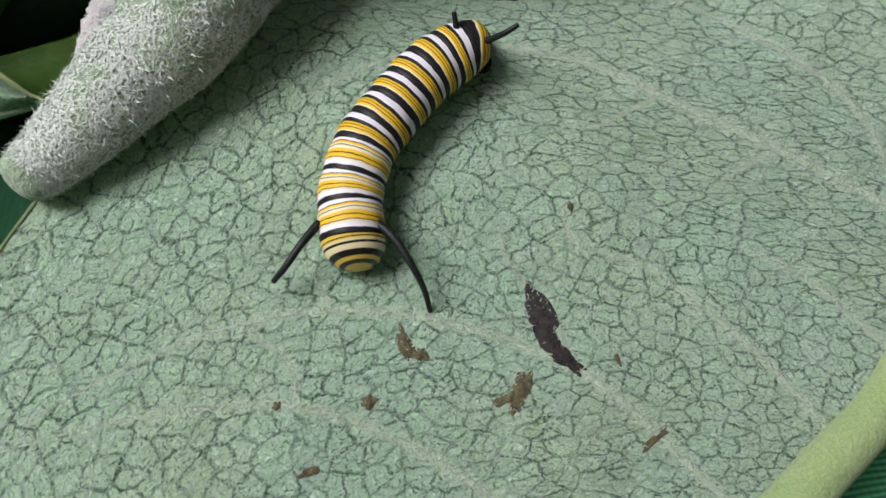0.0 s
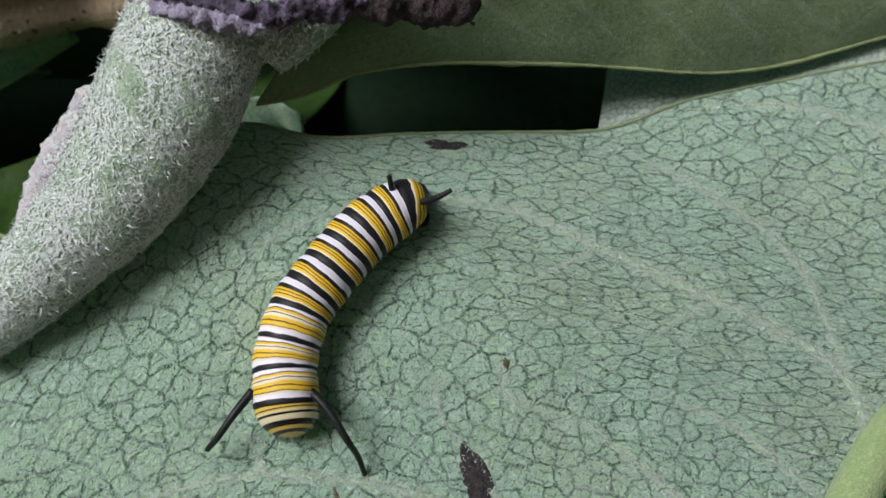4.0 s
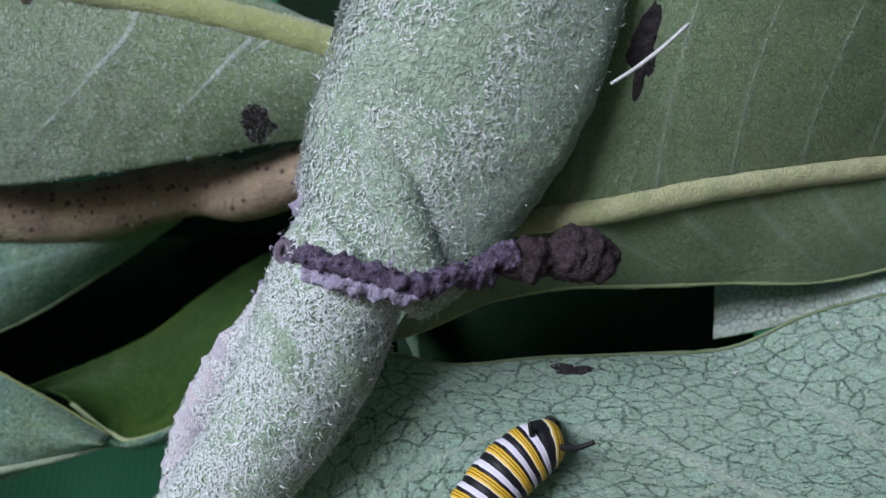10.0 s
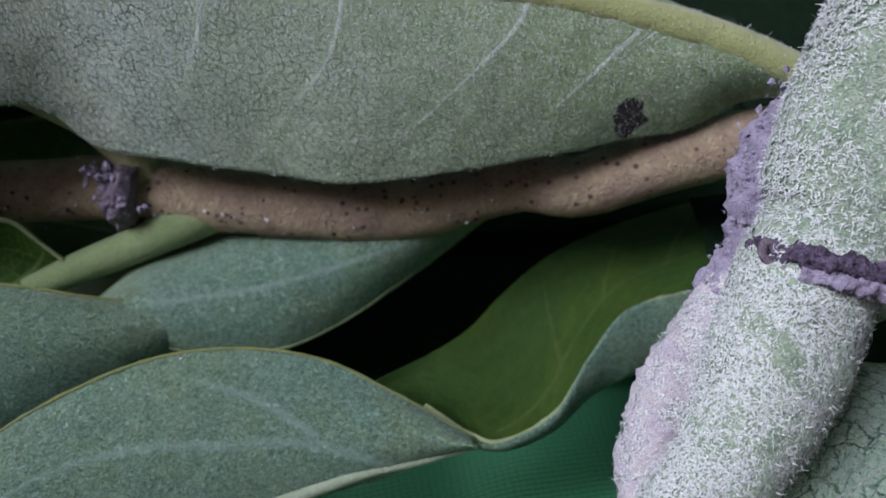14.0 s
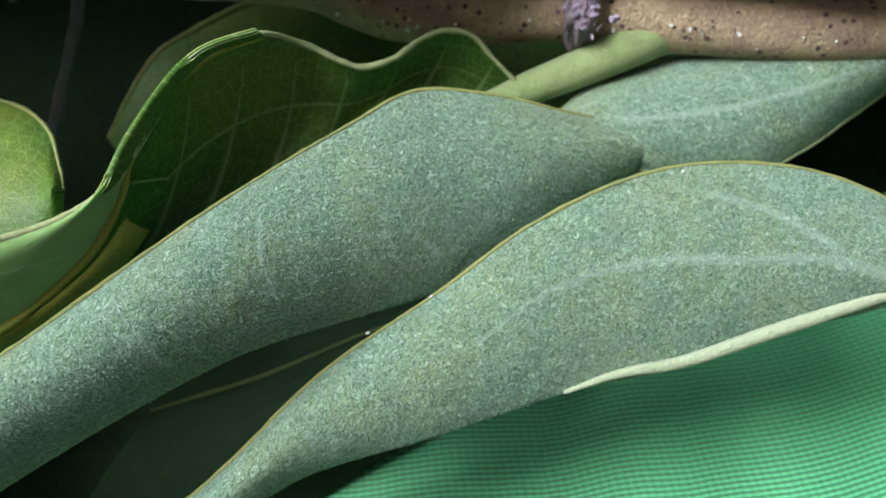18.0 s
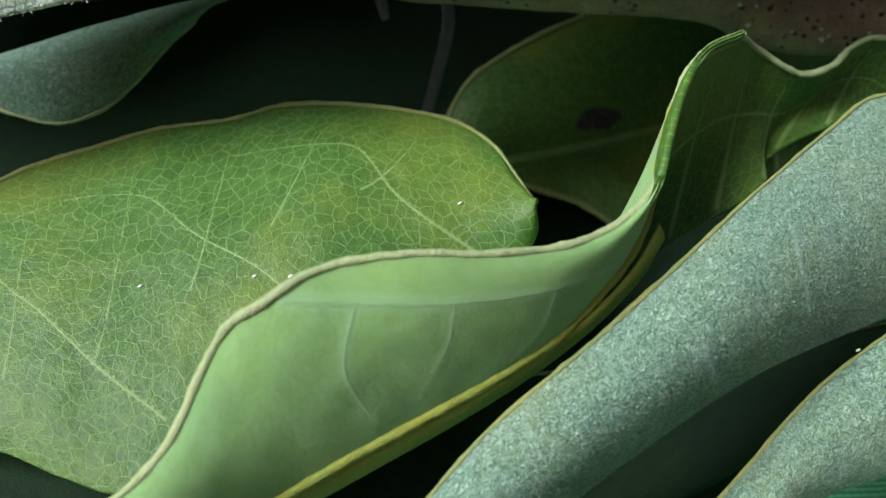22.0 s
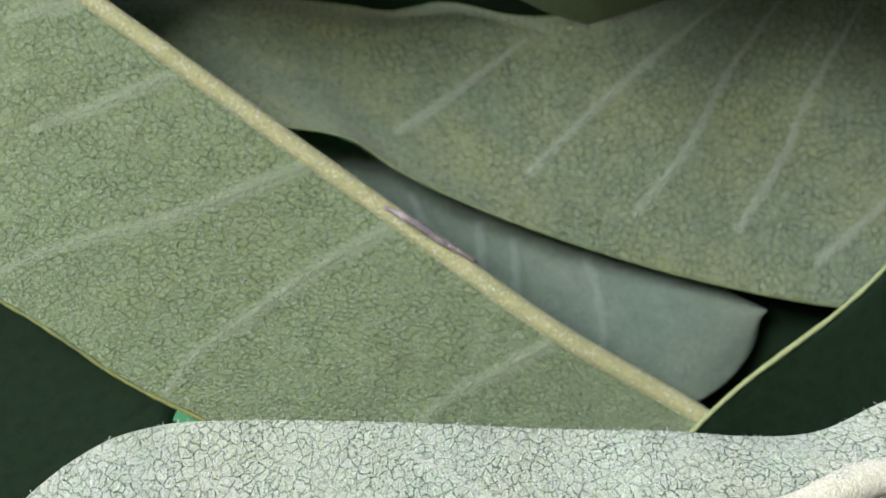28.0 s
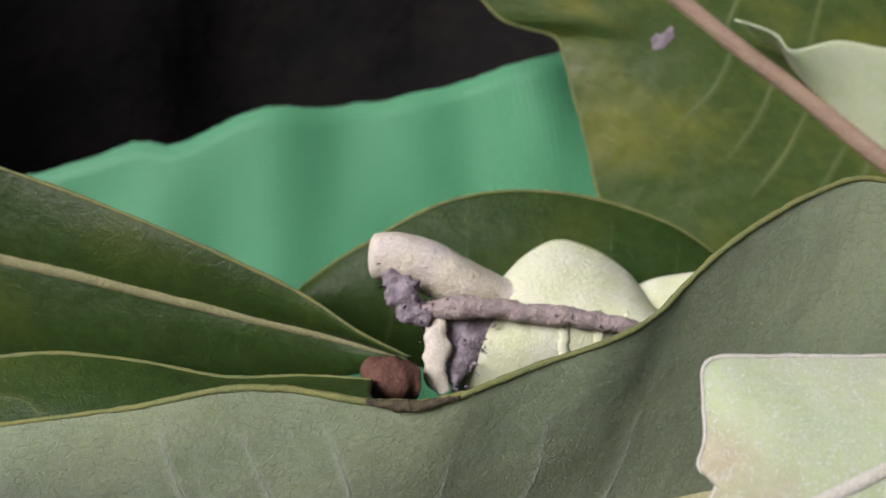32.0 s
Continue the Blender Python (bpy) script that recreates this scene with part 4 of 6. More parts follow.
UNDER_YOUNG = felt_leaf("young_pale_underside", (0.46, 0.60, 0.31), (0.36, 0.46, 0.25), (0.76, 0.79, 0.74), relief=0.1, cell=1.5, lines=0.12, fuzz=0.2, patch=(0.66, 0.62, 0.36), patchy=0.5, sheen=0.3, grain=0.05, coarse=3200, vein=(0.68, 0.77, 0.50), aged=((0.40, 0.27, 0.19), (0.62, 0.50, 0.38)))
UNDER_LIGHT = felt_leaf("fresh_green_underside", (0.145, 0.265, 0.095), (0.105, 0.205, 0.07), (0.27, 0.43, 0.22), relief=0.12, cell=2.0, lines=0.1, fuzz=0.14, patch=(0.24, 0.36, 0.06), patchy=0.5, sheen=0.12, grain=0.06, coarse=2600)
UPPER = smooth_leaf("fresh_green_upper_face", (0.066, 0.145, 0.021), (0.032, 0.088, 0.013), (0.26, 0.38, 0.14), cell=1.7, lines=0.42, patchy=0.45, gloss=0.22)
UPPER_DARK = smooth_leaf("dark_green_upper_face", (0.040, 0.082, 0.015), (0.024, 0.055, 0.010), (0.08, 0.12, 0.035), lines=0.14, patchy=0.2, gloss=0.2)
# Near-black face colour: the shade between the leaves is put into it.
UPPER_SHADE = smooth_leaf("shade_coloured_upper_face", (0.011, 0.026, 0.012), (0.007, 0.016, 0.008), (0.02, 0.03, 0.015), lines=0.25, rough=0.8, patchy=0.0, gloss=0.06)
UPPER_YELLOW = smooth_leaf("yellowing_upper_face", (0.075, 0.125, 0.025), (0.045, 0.085, 0.016), (0.14, 0.19, 0.06), lines=0.15, patchy=0.42, yellow=(0.42, 0.38, 0.03))
RIB_PALE = plain("pale_downy_rib", (0.80, 0.80, 0.68), (0.72, 0.74, 0.56), sheen=0.4, rough=0.85, aged=(0.42, 0.46, 0.18))
RIB_GREEN = plain("green_rib", (0.29, 0.41, 0.16), (0.34, 0.43, 0.20), sheen=0.2)
RIB_YELLOW = plain("yellow_green_rib", (0.58, 0.57, 0.31), (0.47, 0.50, 0.24), sheen=0.15)
RIB_TAN = plain("tan_green_rib", (0.36, 0.36, 0.18), (0.30, 0.31, 0.14))
RIB_SOFT = plain("soft_green_rib", (0.34, 0.43, 0.27), (0.42, 0.50, 0.34), sheen=0.2)
RIB_PINK = plain("pinkish_brown_rib", (0.45, 0.30, 0.22), (0.50, 0.40, 0.26))
# Margin of the filler leaves added in the gaps.
VEIN_SHADE = plain("gap_filler_margin", (0.05, 0.08, 0.02), (0.04, 0.06, 0.02))
FOLD = plain("olive_fold", (0.36, 0.37, 0.06), (0.25, 0.31, 0.06), scale=120)
MARGIN = plain("yellow_leaf_margin", (0.31, 0.32, 0.10), (0.22, 0.28, 0.11), scale=120)
MARGIN_DULL = plain("dull_leaf_margin", (0.18, 0.26, 0.12), (0.30, 0.36, 0.20), scale=150)
MARGIN_PALE = plain("pale_leaf_margin", (0.42, 0.48, 0.24), (0.34, 0.42, 0.20))
STEM = plain("woolly_stem", (0.54, 0.66, 0.48), (0.36, 0.50, 0.33), scale=160, rough=0.9, bumpy=0.0007, sheen=0.35, fine=1500, pits=0.5)
HAIR = plain("white_wool", (0.92, 0.96, 0.92), (0.86, 0.93, 0.86), rough=0.9, sheen=0.3)
HAIR_SOFT = plain("pale_down", (0.62, 0.74, 0.66), (0.50, 0.63, 0.54), rough=0.9)
HAIR_DIM = plain("dim_down", (0.36, 0.52, 0.40), (0.28, 0.42, 0.32), rough=0.9)
GRAIN = plain("white_grain", (0.82, 0.82, 0.80), (0.72, 0.72, 0.68), rough=0.5)
SCAR = plain("dark_purple_scar", (0.03, 0.018, 0.03), (0.30, 0.24, 0.36), scale=1300, rough=0.8, bumpy=0.0008)
STUB = plain("dark_brown_purple_stub", (0.03, 0.018, 0.02), (0.12, 0.085, 0.095), scale=1100, rough=0.8, bumpy=0.0008)
CRUST_PALE = plain("cream_wool_crust", (0.86, 0.80, 0.76), (0.70, 0.64, 0.72), scale=500, rough=0.95, bumpy=0.0008, sheen=0.5)
CRUST = plain("lavender_grey_wool_crust", (0.58, 0.51, 0.68), (0.33, 0.28, 0.38), scale=700, rough=0.95, bumpy=0.0008, sheen=0.5)
BARK = plain("tan_branch_bark", (0.58, 0.47, 0.29), (0.34, 0.24, 0.19), scale=120, rough=0.75, bumpy=0.0009, fine=1400, speck=(420, 0.16, (0.09, 0.05, 0.06)))
NODE = plain("purple_grey_node", (0.20, 0.15, 0.19), (0.40, 0.34, 0.40), scale=700, rough=0.85, bumpy=0.0006)
ROD = plain("purple_grey_stalk", (0.15, 0.13, 0.19), (0.24, 0.22, 0.28))
LESION = plain("black_leaf_scar", (0.022, 0.018, 0.022), (0.075, 0.06, 0.06), scale=900, bumpy=0.0005)
RUST = plain("brown_leaf_scar", (0.055, 0.04, 0.03), (0.19, 0.17, 0.09), scale=900)
CREAM = plain("cream_dry_tissue", (0.93, 0.89, 0.60), (0.88, 0.82, 0.74), scale=160, bumpy=0.0003)
TAN = plain("pinkish_tan_stalk", (0.72, 0.63, 0.54), (0.48, 0.38, 0.36), scale=500, bumpy=0.0006)
DRY = plain("dry_purple_brown_tissue", (0.60, 0.55, 0.58), (0.22, 0.17, 0.19), scale=500, bumpy=0.0006)
BRACT = plain("pale_yellow_green_bract", (0.74, 0.82, 0.46), (0.84, 0.88, 0.68), scale=140, rough=0.6, bumpy=0.0002, pits=0.08)
SEED = plain("dark_brown_husk", (0.13, 0.06, 0.045), (0.24, 0.12, 0.08), scale=400, rough=0.4)


# ---- geometry helpers ----
def spline(pts, count):
    """count points at even steps along a smooth curve through pts."""
    p = [Vector(v) for v in pts]
    p = [p[0] * 2 - p[1]] + p + [p[-1] * 2 - p[-2]]
    fine = []
    for i in range(1, len(p) - 2):
        p0, p1, p2, p3 = p[i - 1:i + 3]
        d = [max((q - r).length, 1e-6) ** 0.5 for q, r in ((p1, p0), (p2, p1), (p3, p2))]
        m1 = (p1 - p0) / d[0] - (p2 - p0) / (d[0] + d[1]) + (p2 - p1) / d[1]
        m2 = (p2 - p1) / d[1] - (p3 - p1) / (d[1] + d[2]) + (p3 - p2) / d[2]
        m1, m2 = m1 * d[1], m2 * d[1]
        for k in range(14):
            t = k / 14
            fine.append((2 * t**3 - 3 * t**2 + 1) * p1 + (t**3 - 2 * t**2 + t) * m1 + (3 * t**2 - 2 * t**3) * p2 + (t**3 - t**2) * m2)
    fine.append(p[-2])
    f = np.array([v[:] for v in fine])
    s = np.concatenate([[0], np.cumsum(np.linalg.norm(np.diff(f, axis=0), axis=1))])
    t = np.linspace(0, s[-1], count)
    return np.stack([np.interp(t, s, f[:, j]) for j in range(3)], 1)


def mesh_object(name, verts, faces, mats, parent=None, slots=None, label="", smooth=True, uvs=None):
    """One mesh object; verts are world places, kept relative to the parent's place."""
    v = np.asarray(verts, float)
    origin = np.array(parent.matrix_world.translation if parent else (0, 0, 0), float)
    top = parent
    while top and top.parent:
        top = top.parent
    origin = np.array(top["base"] if top else (0, 0, 0), float)
    me = bpy.data.meshes.new(name)
    me.from_pydata((v - origin).tolist(), [], faces)
    for m in mats:
        me.materials.append(m)
    if slots is not None:
        me.polygons.foreach_set("material_index", np.asarray(slots, np.int32))
    me.polygons.foreach_set("use_smooth", np.full(len(me.polygons), smooth))
    uv = me.uv_layers.new(name="UVMap")
    idx = np.zeros(len(me.loops), np.int32)
    me.loops.foreach_get("vertex_index", idx)
    flat = v[idx][:, [0, 2]] + v[idx][:, [1]] * np.array([0.35, 0.55])
    if uvs is not None:
        flat = uvs[idx]
    uv.data.foreach_set("uv", flat.astype(np.float32).ravel())
    ob = new(name, me)
    if parent:
        ob.parent = parent
    if label:
        ob["label"] = label
    return ob


def thing(name, base, label, category, group="", kind=""):
    ob = new(name)
    ob.empty_display_size = 0.005
    ob.location = base
    ob["base"] = tuple(base)
    return tagged(ob, label, category, group, kind)


def tube_data(pts, radii, seg=10, flat=1.0, wobble=0.0, freq=300, lobes=0.0, cap=True):
    """Rings round a line; radii one per point; flat squeezes it along y; wobble is a relative roughness."""
    p = np.asarray(pts)
    t = np.gradient(p, axis=0)
    t /= np.linalg.norm(t, axis=1)[:, None] + 1e-12
    ref = np.array([0, -1.0, 0])
    verts, faces = [], []
    for i in range(len(p)):
        side = np.cross(t[i], ref)
        side /= np.linalg.norm(side) + 1e-9
        up = np.cross(side, t[i])
        for k in range(seg):
            a = 2 * math.pi * k / seg
            r = radii[i] * (1 + lobes * math.cos(3 * a + i * 0.03))
            q = p[i] + r * (math.cos(a) * side + math.sin(a) * flat * up)
            if wobble:
                w = noise.fractal(Vector(q) * freq, 0.8, 2.0, 4)
                q = q + (q - p[i]) * wobble * w
            verts.append(q)
    for i in range(len(p) - 1):
        for k in range(seg):
            a, b = i * seg + k, i * seg + (k + 1) % seg
            faces.append((a, b, b + seg, a + seg))
    if cap:
        faces.append(tuple(range(seg))[::-1])
        faces.append(tuple(range((len(p) - 1) * seg, len(p) * seg)))
    return verts, faces


def tube(name, pts, radii, m, parent, seg=10, count=24, label="", blunt=0.0, **kw):
    p = spline(pts, count)
    r = np.interp(np.linspace(0, 1, count), np.linspace(0, 1, len(radii)), radii)
    if blunt:
        p = np.concatenate([p[:1] - (p[1] - p[0]) / np.linalg.norm(p[1] - p[0]) * r[0] * blunt * (1 - k) for k in (0, 0.1, 0.3, 0.6)] + [p])
        r = np.concatenate([r[0] * np.array([0.05, 0.42, 0.72, 0.92]), r])
    v, f = tube_data(p, r, seg, **kw)
    return mesh_object(name, v, f, [m], parent, label=label)


def blade_grid(a, rib, b, nu, nv, bulge=(0, 0), wave=0.0002):
    """Points across a leaf from edge a over the rib to edge b, as an array (nu, nv, 3)."""
    ea, eb = spline(a, nu), spline(b, nu)
    v = np.linspace(0, 1, nv)
    if rib is None:
        g = ea[:, None] * (1 - v)[None, :, None] + eb[:, None] * v[None, :, None]
        g[:, :, 1] -= bulge[0] * (4 * v * (1 - v))[None]
    else:
        er = spline(rib, nu)
        w = v[None, :, None]
        left = ea[:, None] * (1 - 2 * w) + er[:, None] * 2 * w
        right = er[:, None] * (2 - 2 * w) + eb[:, None] * (2 * w - 1)
        g = np.where(w <= 0.5, left, right)
        s = np.where(v <= 0.5, 2 * v, 2 - 2 * v)
        k = np.where(v <= 0.5, bulge[0], bulge[1])
        g[:, :, 1] -= (k * 4 * s * (1 - s))[None]
    if wave:
        for i in range(nu):
            for j in range(nv):
                q = Vector(g[i, j])
                g[i, j, 1] += wave * (1.6 * noise.noise(q * 90) + 0.7 * noise.noise(q * 260))
    return g


def blade(name, g, front, back, parent, thick=0.00045, label=""):
    nu, nv = g.shape[:2]
    n = np.cross(np.gradient(g, axis=0), np.gradient(g, axis=1))
    n /= np.linalg.norm(n, axis=2)[:, :, None] + 1e-12
    flip = n[:, :, 1].mean() > 0
    if flip:
        n = -n
    verts = np.concatenate([g.reshape(-1, 3), (g - n * thick).reshape(-1, 3)])
    faces, slots = [], []
    off = nu * nv
    for i in range(nu - 1):
        for j in range(nv - 1):
            q = (i * nv + j, (i + 1) * nv + j, (i + 1) * nv + j + 1, i * nv + j + 1)
            faces.append(q[::-1] if flip else q)
            faces.append(tuple(k + off for k in (q if flip else q[::-1])))
            slots += [0, 1]
    ring = [i * nv for i in range(nu)] + [(nu - 1) * nv + j for j in range(1, nv)]
    ring += [i * nv + nv - 1 for i in range(nu - 2, -1, -1)] + [j for j in range(nv - 2, 0, -1)]
    for a, b in zip(ring, ring[1:] + ring[:1]):
        q = (a, b, b + off, a + off)
        faces.append(q if flip else q[::-1])
        slots.append(0)
    along = np.concatenate([[0], np.cumsum(np.linalg.norm(np.diff(g[:, nv // 2], axis=0), axis=1))])
    across = np.concatenate([np.zeros((nu, 1)), np.cumsum(np.linalg.norm(np.diff(g, axis=1), axis=2), axis=1)], 1)
    across -= across[:, nv // 2][:, None]
    uvs = np.stack([np.repeat(along[:, None], nv, 1) + g[0, 0, 0] * 7, across + g[0, 0, 2] * 7], 2).reshape(-1, 2)
    return mesh_object(name, verts, faces, [front, back], parent, slots, label, uvs=np.concatenate([uvs, uvs]))


def drape(g, pts, lift=0.0):
    """Lay a line, given by its x and z, on a blade's grid."""
    flat = g.reshape(-1, 3)
    out = []
    for p in np.asarray(pts):
        d = (flat[:, 0] - p[0]) ** 2 + (flat[:, 2] - p[2]) ** 2
        k = np.argpartition(d, 6)[:6]
        w = 1 / (d[k] + 1e-9)
        out.append((p[0], (flat[k, 1] * w).sum() / w.sum() - lift, p[2]))
    return [Vector(q) for q in out]


def grid_path(g, u0, side, sweep, reach):
    """A path from the rib towards an edge, along the blade's own grid."""
    nu, nv = g.shape[:2]
    pts = []
    for k in range(26):
        s = k / 25 * reach
        u = min(max(u0 + sweep * s**1.4, 0), 1) * (nu - 1)
        v = (0.5 - 0.5 * s if side < 0 else 0.5 + 0.5 * s) * (nv - 1)
        i, j = min(int(u), nu - 2), min(int(v), nv - 2)
        fu, fv = u - i, v - j
        pts.append(g[i, j] * (1 - fu) * (1 - fv) + g[i + 1, j] * fu * (1 - fv) + g[i, j + 1] * (1 - fu) * fv + g[i + 1, j + 1] * fu * fv)
    return np.array(pts)


def facing(g):
    """The normals of a blade's grid, on the side that faces the path."""
    n = np.cross(np.gradient(g, axis=0), np.gradient(g, axis=1))
    n /= np.linalg.norm(n, axis=2)[:, :, None] + 1e-12
    return -n if n[:, :, 1].mean() > 0 else n


def press_veins(g, paths):
    """Swell the blade softly along each (points, radius); returns the swelling from 0 to 1 at each grid point."""
    flat = g.reshape(-1, 3)
    w = np.zeros(len(flat))
    high = np.zeros(len(flat))
    for p, r in paths:
        rr = r * np.interp(np.linspace(0, 1, len(p)), (0, 0.3, 0.7, 1), (1.15, 1.1, 0.85, 0.5))
        near = np.where(((flat > p.min(0) - 3 * r) & (flat < p.max(0) + 3 * r)).all(1))[0]
        d = ((flat[near][:, None] - p[None]) ** 2).sum(2)
        k = np.exp(-d / rr**2).max(1)
        w[near] = np.maximum(w[near], k)
        high[near] = np.maximum(high[near], k * 0.12 * r)
    g += facing(g) * high.reshape(g.shape[:2])[:, :, None]
    return w


def side_vein(g, p, r, m, parent):
    """The low rounded ridge along a vein, standing on the blade."""
    flat, n = g.reshape(-1, 3), facing(g).reshape(-1, 3)
    p = np.array([v[:] for v in drape(g, p, 0.0)])
    n = np.array([n[((flat - q) ** 2).sum(1).argmin()] for q in p])
    t = np.gradient(p, axis=0)
    side = np.cross(t, n)
    side /= np.linalg.norm(side, axis=1)[:, None] + 1e-12
    w = r * np.interp(np.linspace(0, 1, len(p)), (0, 0.4, 1), (0.6, 0.5, 0.15))[:, None]
    up = ((-1.0, -0.10), (-0.5, 0.09), (0.0, 0.14), (0.5, 0.09), (1.0, -0.10))
    v = np.stack([p + side * w * a + n * w * h for a, h in up], 1).reshape(-1, 3)
    f = [(5 * i + k, 5 * i + k + 1, 5 * i + k + 6, 5 * i + k + 5) for i in range(len(p) - 1) for k in range(4)]
    ob = mesh_object("side_vein", v, f, [m], parent)
    at = ob.data.attributes.new("vein", "FLOAT", "POINT")
    at.data.foreach_set("value", np.full(len(v), 0.7, np.float32))


def down(g, parent, count, length, m, seed=1, lift=0.00014, width=0.00005):
    """Short pale curled hairs lying on the front of a blade: one piece of stuff."""
    rng = np.random.default_rng(seed)
    nu, nv = g.shape[:2]
    n = facing(g)
    cell = np.linalg.norm(np.cross(g[1:, :-1] - g[:-1, :-1], g[:-1, 1:] - g[:-1, :-1]), axis=2).ravel()
    pick = rng.choice(len(cell), count, p=cell / cell.sum())
    i, j = pick // (nv - 1), pick % (nv - 1)
    fu, fv = rng.random(count)[:, None], rng.random(count)[:, None]
    p = g[i, j] * (1 - fu) * (1 - fv) + g[i + 1, j] * fu * (1 - fv) + g[i, j + 1] * (1 - fu) * fv + g[i + 1, j + 1] * fu * fv
    nn = n[i, j]
    d = rng.normal(size=(count, 3)) * (1, 1, 1.5)
    d -= nn * (d * nn).sum(1)[:, None]
    d /= np.linalg.norm(d, axis=1)[:, None]
    side = np.cross(d, nn)
    ln = length * rng.uniform(0.5, 1.3, count)[:, None]
    bend = side * ln * rng.uniform(-0.7, 0.7, count)[:, None]
    w = side * width
    a, b, c = p + nn * 0.00003, p + d * ln * 0.5 + bend * 0.6 + nn * lift, p + d * ln + nn * lift * 1.2
    v = np.stack([a - w, a + w, b - w, b + w, c], 1).reshape(-1, 3)
    k = np.arange(count) * 5
    f = np.stack([k, k + 1, k + 3, k + 2], 1).tolist() + np.stack([k + 2, k + 3, k + 4], 1).tolist()
    ob = mesh_object("down", v, f, [m], parent, label="fine white down")
    ob["kind"] = "stuff"


def set_age(ob, value):
    """Store a value from 0 to 1 at each vertex, by its world place, for materials that turn with age."""
    base = np.array(ob.parent["base"])
    v = np.zeros(len(ob.data.vertices) * 3)
    ob.data.vertices.foreach_get("co", v)
    at = ob.data.attributes.new("age", "FLOAT", "POINT")
    at.data.foreach_set("value", np.array([value(Vector(q)) for q in v.reshape(-1, 3) + base], np.float32))


def fleck(g, parent, spots, m, size=0.0004):
    """Tiny pale grains lying on a blade, one object each."""
    for x, z in spots:
        q = drape(g, [(x, 0, z)], 0.0002)[0]
        tube("white_fleck", [q + Vector((-size * 0.6, 0, -size * 0.25)), q, q + Vector((size * 0.5, 0, size * 0.35))], [size * 0.2, size * 0.4, size * 0.15], m, parent, seg=6, count=5, flat=0.6)


def margin(a, m, parent, r=0.0004, count=70):
    return tube("margin", a, [r * 0.7, r, r * 1.15, r * 0.85, r * 1.1, r * 0.9, r * 0.7], m, parent, seg=6, count=count, wobble=0.35, freq=500)


def leaf(label, a, rib, b, front, back, group="milkweed leaves", nu=70, nv=36, bulge=(0, 0), rib_m=None, rib_r=(0.0016, 0.0008),
         margins=None, which=(0, 1), veins=0, sweep=0.12, vein_r=0.0004, nerves=(), threads=(), wave=0.0002, parent=None, margin_r=0.0003, blade_label="", soften=0):
    A, B = line(a), line(b)
    Rb = line(rib) if rib else None
    top = parent or thing("leaf", (Rb or A)[0], label, "leaf", group)
    g = blade_grid(A, Rb, B, nu, nv, bulge, wave)
    for _ in range(soften):
        g[:, 1:-1] = (g[:, :-2] + 2 * g[:, 1:-1] + g[:, 2:]) / 4
    paths = [(np.array([v[:] for v in drape(g, spline(line(key), 44))]), r) for key, r in nerves]
    if veins and Rb:
        paths += [(grid_path(g, (k + 0.4 + 0.25 * (side > 0)) / veins * 0.9, side, sweep, 0.85), vein_r) for k in range(veins) for side in (-1, 1)]
    for u0, v0, u1, v1, bow, r in threads:
        k = np.linspace(0, 1, 30)
        u = np.clip(u0 + (u1 - u0) * k, 0, 1) * (nu - 1)
        v = np.clip(v0 + (v1 - v0) * k + bow * 4 * k * (1 - k), 0, 1) * (nv - 1)
        i, j = np.minimum(u.astype(int), nu - 2), np.minimum(v.astype(int), nv - 2)
        fu, fv = (u - i)[:, None], (v - j)[:, None]
        paths.append((g[i, j] * (1 - fu) * (1 - fv) + g[i + 1, j] * fu * (1 - fv) + g[i, j + 1] * (1 - fu) * fv + g[i + 1, j + 1] * fu * fv, r))
    swell = press_veins(g, paths) if paths else None
    ob = blade("blade", g, front, back, top, label=blade_label)
    if paths:
        at = ob.data.attributes.new("vein", "FLOAT", "POINT")
        at.data.foreach_set("value", np.concatenate([swell, swell]).astype(np.float32))
        for p, r in paths:
            side_vein(g, p, r, front, top)
    if Rb and rib_m:
        sunk = spline(Rb, nu) + np.outer(np.linspace(rib_r[0], rib_r[1], nu), (0, 0.25, 0))
        tube("midrib", [Vector(q) for q in sunk], list(np.linspace(rib_r[0], rib_r[1], 5)), rib_m, top, seg=16, count=nu, flat=0.85, wobble=0.06, freq=300)
    if margins:
        for k in which:
            margin(g[:, 0 if k == 0 else -1], margins, top, margin_r, nu)
    return top, g


